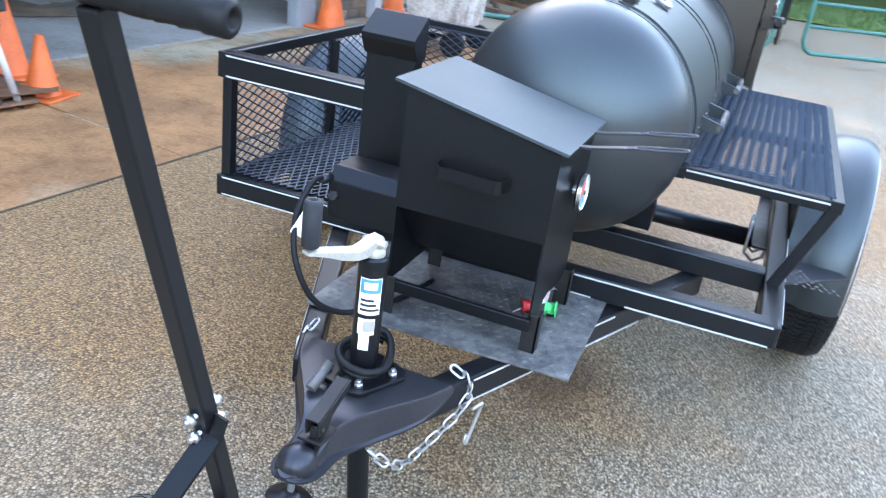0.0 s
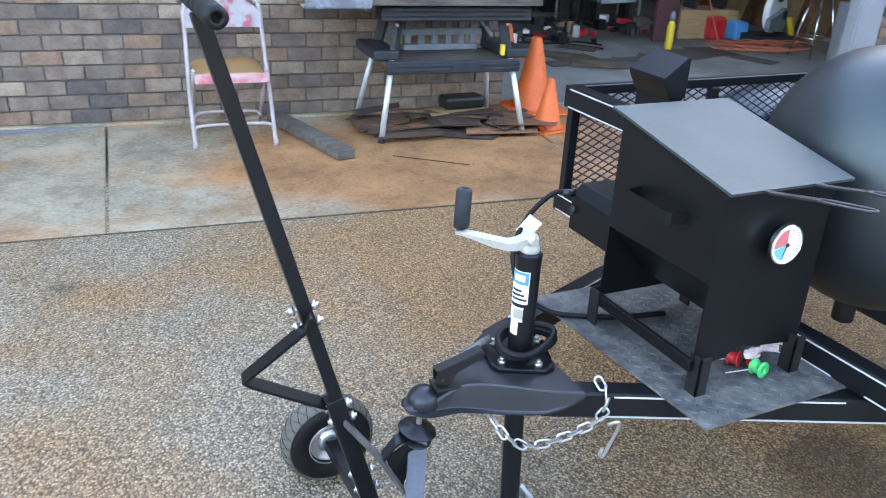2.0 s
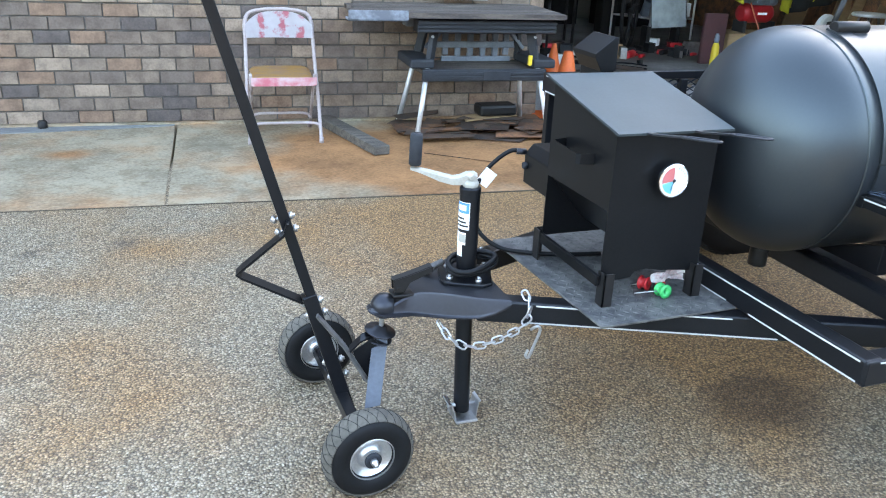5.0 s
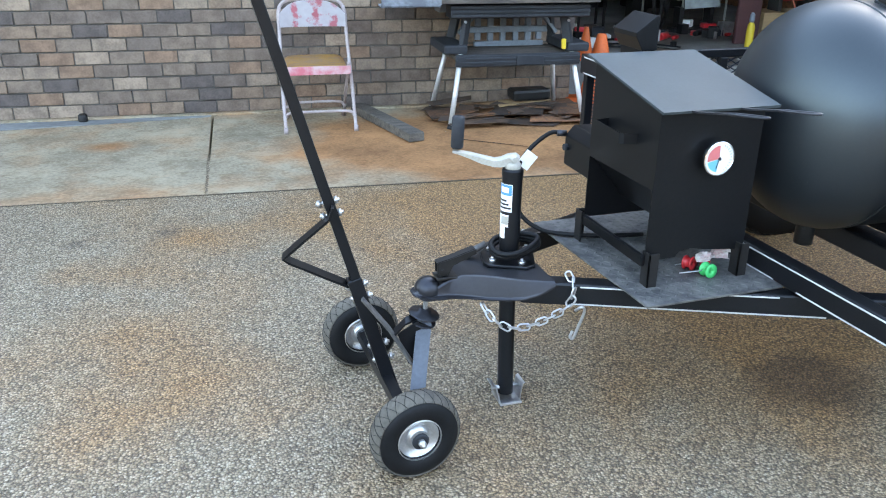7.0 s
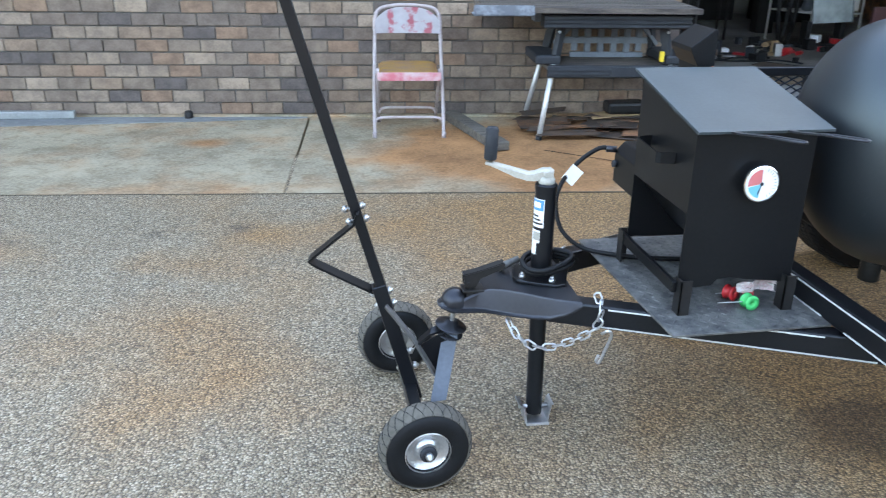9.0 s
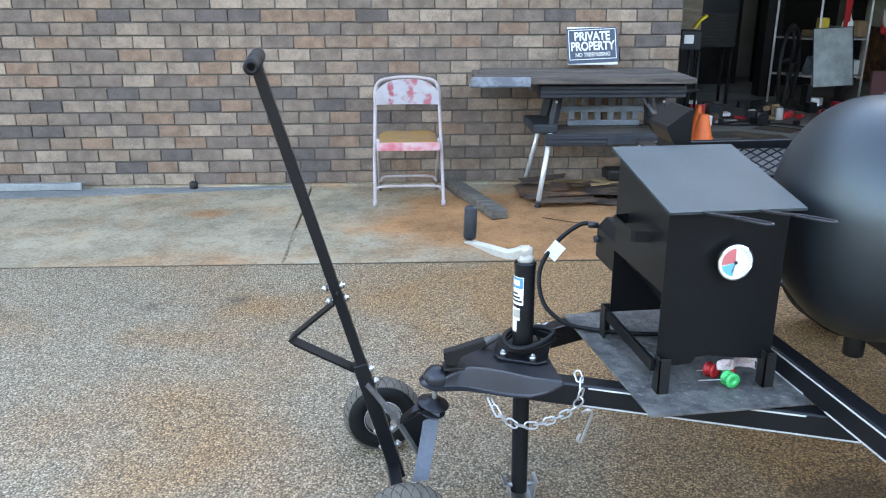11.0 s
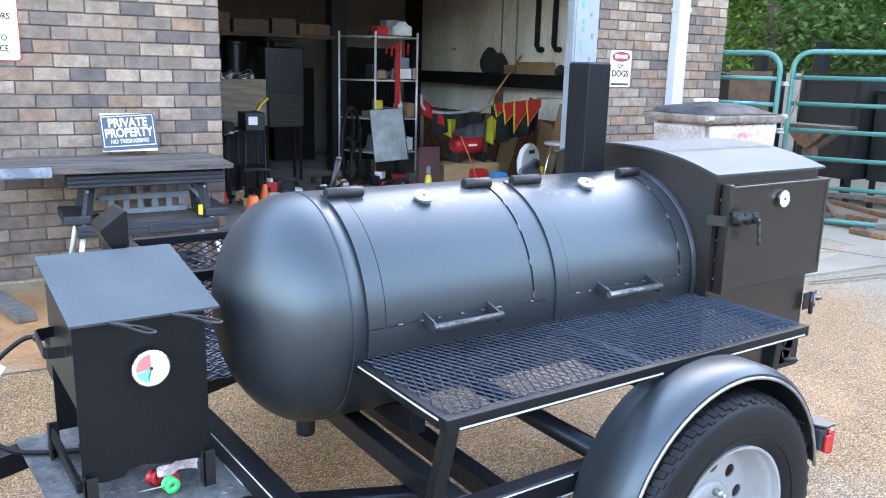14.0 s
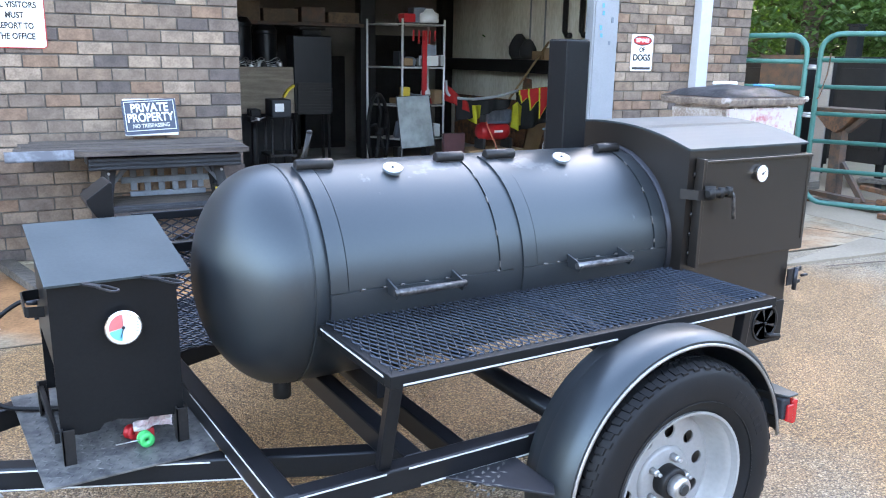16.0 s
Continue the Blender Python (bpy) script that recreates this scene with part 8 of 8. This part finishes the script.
cloth("black_flame_cloth", "black cloth bunched on the line", (4.85, 5.5), (2.14, 2.06), lambda s: 0.88, lambda s: 0.24 - 0.16 * s, FABRIC_BLK, 20, 6)
bm = B()
tube(bm, curve_points([W(4.74, 2.17, 1.08), W(4.78, 2.17, 0.93), W(5.0, 2.12, 0.885), W(5.3, 2.08, 0.91), W(5.56, 2.04, 0.975)], 8), 0.016, 8)
solid("white_edge_rope", bm, GALV, "pale rope edge of the hanging cloth", "rope")
bm = B()
rod(bm, W(6.05, 1.9, 1.05), W(6.78, 1.6, 1.1), 0.014, 10)
solid("steel_rod", bm, STEEL, "steel rod holding the cloths", "rod")

# chop saw, stool, parts washer, cords and floor mats near the jamb
cs = thing("chop_saw", "grey chop saw with a round white guard and a yellow handle", "saw", tuple(W(6.05, 2.1, GF)))
c, ax = W(6.05, 2.0, 0.33), Vector((0.35, -0.93, 0)).normalized()
side = Vector((0.93, 0.35, 0)).normalized()
bm = B()
lathe(bm, [(0.01, -0.04), (0.2, -0.035), (0.215, -0.02), (0.215, 0.02), (0.2, 0.035), (0.01, 0.04)], frame_of(c, c + ax), 32)
part("guard", bm, WHITE, cs, "", True)
bm = B()
box(bm, (0.042, -0.07, 0.1), (0.046, 0.06, 0.145), 0.001, frame_of(c, c + ax))
part("badge", bm, INK, cs, "dark maker's plate")
bm = B()
prism(bm, [(-0.3, -0.16), (0.06, -0.2), (0.12, -0.1), (0.1, 0.02), (0.02, 0.05), (-0.05, 0.0), (-0.16, -0.02), (-0.3, -0.05)], 0.05, Matrix((side, Vector((0, 0, 1)), -ax)).transposed().to_4x4(), 0.008)
bm.transform(Matrix.Translation(c + ax * 0.1))
part("body", bm, GREYPL, cs, "grey cast motor arm")
bm = B()
rod(bm, c + ax * 0.1 + Vector((0, 0, -0.02)), c + ax * 0.125 + Vector((0, 0, -0.02)), 0.045, 18, edge=0.004)
part("knob", bm, DARKPL, cs)
bm = B()
wbox(bm, (5.8, 1.86, GF), (6.32, 2.2, 0.1), 0.012)
part("base", bm, DARKPL, cs)
bm = B()
flat_bar(bm, [c + ax * 0.14 + side * 0.07 + Vector((0, 0, -0.05)), c + ax * 0.15 + side * 0.14 + Vector((0, 0, -0.16)), c + ax * 0.15 + side * 0.17 + Vector((0, 0, -0.24))], 0.05, 0.03, ax)
part("handle", bm, YELLOW, cs, "yellow handle")
st = thing("shop_stool", "round chrome workshop stool with a grey seat", "stool", tuple(W(5.9, 1.2, GF)))
bm = B()
rod(bm, W(5.9, 1.25, 0.60), W(5.9, 1.25, 0.635), 0.16, 28, edge=0.012)
part("seat", bm, ALU, st)
for k in range(4):
    bm = B()
    a = radians(45 + 90 * k)
    rod(bm, W(5.9 + 0.08 * math.cos(a), 1.25 + 0.08 * math.sin(a), 0.6), W(5.9 + 0.2 * math.cos(a), 1.25 + 0.2 * math.sin(a), GF), 0.011, 10)
    part("leg", bm, CHROME, st)
bm = B()
tube(bm, [W(5.9 + 0.155 * math.cos(2 * math.pi * k / 24), 1.25 + 0.155 * math.sin(2 * math.pi * k / 24), 0.2) for k in range(24)], 0.009, 8, True)
part("foot_ring", bm, CHROME, st)
crate("parts_washer", "pale grey metal parts cabinet by the jamb", "cabinet", (5.95, 0.75, GF), (6.5, 1.1, 0.55), POSTP, 0.01)
crate("tool_chest", "black tool chest on the cabinet", "tool box", (6.0, 0.8, 0.552), (6.4, 1.05, 0.82), DARKPL, 0.012)
for u, mt, lb in ((6.08, WHITE, "white spray can on the tool chest"), (6.18, BLUE, "blue spray can on the tool chest"), (6.27, RED, "red spray can on the tool chest")):
    bm = B()
    rod(bm, W(u, 0.9, 0.822), W(u, 0.9, 1.0), 0.033, 16, edge=0.006)
    solid("spray_can", bm, mt, lb, "spray can", "spray cans on the chest")
HOSEM = material("faded_orange_hose_rubber", (0.55, 0.14, 0.07), (0.42, 0.12, 0.07), 0.5, 0.65, scale=6)
rng = random.Random(9)
bm = B()
tube(bm, curve_points([W(5.32, 2.3, 0.62), W(5.36, 2.26, 0.5), W(5.42, 2.22, 0.34), W(5.45, 2.15, 0.16), W(5.4, 2.0, 0.04)], 6), 0.008, 8)
solid("air_hose", bm, HOSEM, "orange air hose hanging from the compressor", "hose", "hoses on the floor")
for k in range(3):
    pts = []
    cu, cv = 5.45 + 0.12 * k, 1.75 - 0.1 * k
    for i in range(40):
        a = i * 0.5
        pts.append(W(cu + (0.28 + 0.1 * math.sin(i * 0.31)) * math.cos(a) * (1 + 0.2 * k), cv + 0.2 * math.sin(a), 0.03 + 0.006 * (i % 7) + 0.01 * k))
    bm = B()
    tube(bm, curve_points(pts, 3), 0.0065, 6)
    solid("orange_hose", bm, HOSEM, "tangled orange air hose on the floor", "hose", "hoses on the floor")
crate("blue_jack", "blue shop tool on the floor", "tool", (5.72, 2.15, GF), (5.9, 2.35, 0.2), BLUE, 0.03)
crate("red_can", "red petrol can on the floor", "can", (5.45, 2.2, GF), (5.65, 2.36, 0.24), RED, 0.03)
rng = random.Random(14)
for i in range(11):
    bm = B()
    w, d = rng.uniform(0.12, 0.34), rng.uniform(0.1, 0.26)
    pts = [(-w, -d * rng.uniform(0.6, 1)), (w * rng.uniform(0.6, 1), -d), (w, d * rng.uniform(0.5, 1)), (-w * rng.uniform(0.5, 1), d)]
    prism(bm, pts, 0.005, BW @ pose(rng.uniform(3.0, 5.3), rng.uniform(0.9, 1.9), GF + 0.001 + 0.0007 * i, 0, 0, rng.uniform(0, 90)), 0.001)
    solid("flattened_carton", bm, (RUSTDARK, CARDD, WOODGREY)[i % 3], "flattened dark brown carton lying on the workshop floor", "cardboard", "cartons on the floor")
for u, v, a in ((3.9, 1.2, 8), (3.0, 1.9, -12), (4.6, 1.45, 20)):
    bm = B()
    box(bm, (-0.3, -0.2, 0), (0.3, 0.2, 0.008), 0.002, BW @ pose(u, v, GF + 0.001, 0, 0, a))
    solid("floor_mat", bm, FLOORM if a < 0 else WOODGREY, "dark flat mat lying on the workshop floor", "mat", "mats on the floor")

# dark cabinets and machines at the back left
BENCHWD = material("worn_brown_bench_wood", (0.21, 0.165, 0.118), (0.12, 0.092, 0.065), 0.7, 0.85, scale=3, fine=40, bump=0.3, stretch=(1, 6, 9), mix=0.9)
for u, v, r, h in ((2.62, 4.05, 0.17, 1.72), (2.98, 4.15, 0.17, 1.76), (3.34, 4.25, 0.14, 1.68)):
    bm = B()
    c0, c1 = W(u, v, GF), W(u, v, h)
    lathe(bm, [(r - 0.02, 0), (r, 0.02), (r, h - 0.14), (r + 0.008, h - 0.13), (r + 0.008, h - 0.1), (r, h - 0.09), (r * 0.8, h - 0.04), (0.01, h - GF)], frame_of(c0, c1), 24)
    solid("drum_cooker", bm, GLOSS, "upright glossy black drum cooker behind the bench", "smoker", "drum cookers at the back", smooth=True)
rng = random.Random(52)
for k in range(3):
    bm = B()
    cu, cv, r = 2.8 + 0.17 * k, 3.22 + 0.05 * k, 0.09 + 0.02 * k
    tube(bm, curve_points([W(cu + r * math.cos(i * 0.7) * (1 + 0.1 * math.sin(i)), cv + r * 0.8 * math.sin(i * 0.7), 1.16 + 0.012 * (i % 5) + 0.004 * i) for i in range(22)], 3), 0.005, 6)
    solid("wire_coil", bm, (STEEL, STEEL, GALV)[k], "loose coil of bright wire on the work counter", "wire coil", "coils on the counter")
for k in range(5):
    bm = B()
    a = [W(2.6 + 0.35 * k + rng.uniform(-0.2, 0.2), 2.3 + rng.uniform(-0.1, 0.5), 0.022)]
    for i in range(7):
        a.append(a[-1] + Vector((rng.uniform(0.02, 0.22), rng.uniform(-0.16, 0.16), 0)))
    tube(bm, curve_points(a, 4), 0.008, 6)
    solid("floor_cable", bm, RUBBER, "black cable lying across the workshop floor", "cable", "cables on the floor")
steel_cabinet = crate("steel_cabinet", "tall black steel cabinet with a vented door", "cabinet", (3.50, 3.6, 0.66), (3.96, 3.9, 1.53), GLOSS, 0.01)
for u in (3.52, 3.92):
    for v in (3.63, 3.86):
        bm = B()
        rod(bm, W(u, v, GF), W(u, v, 0.662), 0.016, 10)
        part("leg", bm, MATTB, steel_cabinet)
bm = B()
wbox(bm, (3.53, 3.57, 0.64), (3.93, 3.596, 1.0), 0.004)
part("perforated_plate", bm, FLATB, steel_cabinet, "perforated lower plate")
bm = B()
wbox(bm, (3.62, 3.65, 1.532), (3.86, 3.85, 1.6), 0.02)
wbox(bm, (3.58, 3.62, 1.6), (3.9, 3.88, 1.63), 0.01)
solid("black_pan", bm, MATTB, "black steel pan standing on the cabinet", "pan")
for k in range(9):
    bm = B()
    wbox(bm, (3.55, 3.562, 0.665 + 0.037 * k), (3.91, 3.5695, 0.68 + 0.037 * k), 0.002)
    part("vent_slat", bm, FLATB, steel_cabinet)
crate("wooden_bench_panel", "grey brown wooden panel of a bench", "bench", (2.7, 3.0, 0.7), (3.32, 3.06, 1.19), BENCHWD)
crate("work_counter", "dark bench body standing on the floor", "bench", (2.72, 3.08, GF), (3.3, 3.5, 1.15), MATTB)
gn = thing("generator_cart", "black machine with white label on a wheeled cart", "welder", tuple(W(3.0, 2.5, GF)))
bm = B()
wbox(bm, (2.92, 2.42, 0.7), (3.12, 2.7, 0.88), 0.012)
part("machine", bm, DARKPL, gn)
bm = B()
wbox(bm, (2.95, 2.408, 0.76), (3.04, 2.418, 0.84), 0.001)
part("label_plate", bm, WHITE, gn)
bm = B()
flat_bar(bm, [W(3.05, 2.46, 0.9), W(3.09, 2.44, 0.97), W(3.15, 2.42, 1.02)], 0.05, 0.02, (0, 1, 0))
part("handle", bm, YELLOW, gn)
bm = B()
for u in (2.92, 3.12):
    for v in (2.45, 2.72):
        rod(bm, W(u, v, GF), W(u, v, 0.68), 0.014, 8)
wbox(bm, (2.88, 2.4, 0.3), (3.16, 2.76, 0.33), 0.004)
part("cart", bm, FLATB, gn)
vs = thing("bench_vice", "black bench vice on a slim steel stand", "vice", tuple(W(2.74, 2.45, GF)))
bm = B()
rod(bm, W(2.74, 2.45, GF + 0.02), W(2.74, 2.45, 0.66), 0.03, 14)
part("column", bm, MATTB, vs)
for a in (20, 140, 260):
    bm = B()
    beam(bm, W(2.74, 2.45, 0.06), W(2.74 + 0.2 * math.cos(radians(a)), 2.45 + 0.2 * math.sin(radians(a)), GF + 0.012), 0.03, 0.02, 0.003)
    part("foot", bm, MATTB, vs)
bm = B()
wbox(bm, (2.68, 2.36, 0.66), (2.8, 2.54, 0.72), 0.012)
wbox(bm, (2.69, 2.35, 0.72), (2.79, 2.4, 0.79), 0.008)
wbox(bm, (2.69, 2.46, 0.72), (2.79, 2.53, 0.79), 0.008)
part("jaws", bm, MATTB, vs)
bm = B()
rod(bm, W(2.74, 2.26, 0.7), W(2.74, 2.5, 0.7), 0.014, 10)
rod(bm, W(2.67, 2.27, 0.68), W(2.81, 2.27, 0.72), 0.006, 8)
part("screw", bm, STEEL, vs, "bare steel screw and bar")
for u, v, z, w, h in ((2.5, 5.2, 0.0, 0.8, 1.7), (3.4, 5.4, 0.0, 0.7, 1.9), (4.2, 5.5, 0, 0.6, 1.3), (5.1, 5.3, 0, 0.9, 1.6), (1.5, 4.5, 0, 0.9, 1.9)):
    crate("dark_locker", "dark steel locker against the back wall", "locker", (u, v, GF), (u + w, v + 0.45, h), MATTB, 0.01, "lockers at the back")
bm = B()
wbox(bm, (1.1, 4.1, 1.66), (4.56, 4.45, 1.7), 0.004)
solid("storage_shelf", bm, RUSTDARK, "long dark board fixed between the side wall and a column", "shelf", kind="structure")
for u, w, h, mt in ((2.3, 0.5, 0.2, CARDD), (2.9, 0.36, 0.22, CARDD), (3.3, 0.42, 0.15, CARDD), (3.76, 0.3, 0.18, RUSTDARK), (4.1, 0.4, 0.13, CARDD)):
    crate("stored_box", "brown box stored on the high workshop shelf", "box", (u, 4.12, 1.701), (u + w, 4.42, 1.7 + h), mt, 0.006, "boxes on the high shelf")
rng = random.Random(77)
for i in range(26):
    u, v = rng.uniform(2.3, 4.3), rng.uniform(2.2, 3.5)
    bm = B()
    a = rng.random() * 6.28
    rod(bm, W(u, v, 0.03), W(u + 0.12 * math.cos(a), v + 0.12 * math.sin(a), 0.035), rng.uniform(0.008, 0.02), 8)
    solid("floor_fitting", bm, (STEEL, FLATB, ZINC)[i % 3], "small steel fitting lying on the workshop floor", "fitting", "fittings on the floor")

# conduits on the beige wall and clutter round the machines
for v, z0 in ((2.15, 1.3), (3.4, 1.3), (3.75, 0.8)):
    bm = B()
    tube(bm, [W(6.775, v, 3.0), W(6.775, v, z0)], 0.012, 8)
    solid("conduit", bm, GALV, "thin grey conduit on the beige wall", "conduit", "conduits on the wall")
rng = random.Random(123)
CLUT = ((MATTB, "black tool lying in the clutter", "tool"), (STEEL, "bare steel part lying in the clutter", "steel part"), (DARKPL, "dark plastic case in the clutter", "case"), (CARD, "small brown carton in the clutter", "box"),
        (RED, "small red tool in the clutter", "tool"), (WHITE, "small white container in the clutter", "container"), (RUSTDARK, "dark rusty part in the clutter", "steel part"))
for i in range(120):
    u, v = rng.uniform(2.35, 4.3), rng.uniform(2.1, 3.4)
    if i > 72:
        u, v = rng.uniform(4.55, 6.2), rng.uniform(2.55, 3.2)
    mt, lb, ct = CLUT[rng.choice((0, 0, 0, 1, 2, 2, 3, 4, 5, 6))]
    w, d, h = rng.uniform(0.03, 0.15), rng.uniform(0.03, 0.15), rng.uniform(0.02, 0.15)
    bm = B()
    if i % 3:
        box(bm, (-w / 2, -d / 2, 0), (w / 2, d / 2, h), 0.006, BW @ pose(u, v, GF, 0, 0, rng.uniform(0, 90)))
    else:
        rod(bm, W(u, v, GF + w / 3), W(u + d, v + w, GF + w / 3), w / 3, 12, edge=0.004)
    solid("floor_clutter", bm, mt, lb, ct, "clutter on the workshop floor")
for i in range(7):
    bm = B()
    u = 2.72 + 0.085 * i
    rod(bm, W(u, 3.2, 1.15), W(u + rng.uniform(-0.03, 0.05), 3.2, 1.19 + 0.06 * rng.random()), 0.025 + 0.015 * rng.random(), 12, edge=0.004)
    solid("bench_can", bm, (STEEL, MATTB, WHITE)[i % 3], "small can standing on the work counter", "can", "cans on the counter")

# boards and bundles along the beige wall
for v, lean, h, w, mt in ((2.2, 0.3, 0.95, 0.14, WOODTAN), (2.45, 0.22, 0.7, 0.3, CARD), (2.85, 0.35, 1.0, 0.1, RUST), (3.15, 0.25, 0.8, 0.35, CARD), (3.6, 0.2, 1.05, 0.16, RUST), (1.85, 0.25, 0.6, 0.28, CARD)):
    bm = B()
    beam(bm, W(6.74 - lean, v, GF), W(6.755, v + 0.1, h), w, 0.016, 0.002, (0, 1, 0))
    solid("leaning_board", bm, mt, "brown board leaning on the workshop wall", "board", "boards on the wall")
for v, r, h in ((3.62, 0.11, 0.26), (3.85, 0.13, 0.33), (2.3, 0.07, 0.12)):
    bm = B()
    lathe(bm, [(r * 0.7, 0), (r, h * 0.2), (r * 1.05, h * 0.5), (r * 0.7, h * 0.8), (r * 0.3, h), (0.01, h * 0.98)], frame_of(W(6.67, v, 1.302), W(6.67, v, 2.0)), 14)
    solid("dark_bag", bm, FABRIC_BLK, "dark cloth bag slumped on the wall ledge", "bag", "bags on the ledge")

# ---- the bricks, one by one ----


def brick_mesh(length, seed):
    bm = B()
    r = random.Random(seed)
    box(bm, (0, -0.004 - 0.003 * r.random(), 0), (length, 0.05, BRICK_H), 0.0025)
    for v in bm.verts:
        v.co += Vector((r.uniform(-1, 1) * 0.0008, r.uniform(-1, 1) * 0.0008, r.uniform(-1, 1) * 0.0008))
    return finish("brick", bm, BRICK)


BRICKS = [brick_mesh(BRICK_L, s) for s in range(6)]
rnd = random.Random(11)


def lay(wall, u0, u1, near):
    """Running bond from u0 to u1; near(u, z) tells which bricks are laid singly."""
    rest, faces = [], []
    for row in range(int((Z_TOP - 0.02) / COURSE)):
        z = 0.014 + row * COURSE
        shift = (0.5 * PITCH if row % 2 else 0.0) + rnd.uniform(-0.008, 0.008)
        u = u1 - shift
        spans = [(u1 - shift + 0.01, u1)] if shift > 0.05 else []
        while u > u0:
            spans.append((max(u - BRICK_L, u0), u))
            u -= PITCH
        for a, b in spans:
            if b - a < 0.03:
                continue
            full = abs(b - a - BRICK_L) < 0.001
            if full and near(a, z):
                ob = new("brick", BRICKS[rnd.randrange(6)])
                ob.parent = wall
                ob.matrix_basis = BW @ pose(a, rnd.uniform(-0.002, 0.002), z + rnd.uniform(-0.0015, 0.0015), 0, 0, rnd.uniform(-0.3, 0.3))
            else:
                d, k = -0.004 - 0.004 * rnd.random(), len(rest)
                e = 0.003
                rest += [BW @ Vector(v) for v in ((a, 0.03, z), (b, 0.03, z), (b, 0.03, z + BRICK_H), (a, 0.03, z + BRICK_H),
                                                  (a, d + e, z), (b, d + e, z), (b, d + e, z + BRICK_H), (a, d + e, z + BRICK_H),
                                                  (a + e, d, z + e), (b - e, d, z + e), (b - e, d, z + BRICK_H - e), (a + e, d, z + BRICK_H - e))]
                for f in ((8, 9, 10, 11), (4, 5, 9, 8), (5, 6, 10, 9), (6, 7, 11, 10), (7, 4, 8, 11), (0, 1, 5, 4), (1, 2, 6, 5), (2, 3, 7, 6), (3, 0, 4, 7)):
                    faces.append(tuple(k + i for i in f))
    me = bpy.data.meshes.new("bricks")
    me.from_pydata([tuple(v) for v in rest], [], faces)
    me.materials.append(BRICK)
    ob = new("bricks", me)
    ob.parent = wall
    tagged(ob, kind="stuff")


lay(wall_left, -6.9, 2.066, lambda u, z: -1.45 < u < 1.86 and z < 1.35)
lay(wall_right, 5.254, 6.80, lambda u, z: u < 6.2 and 0.9 < z < 1.75)
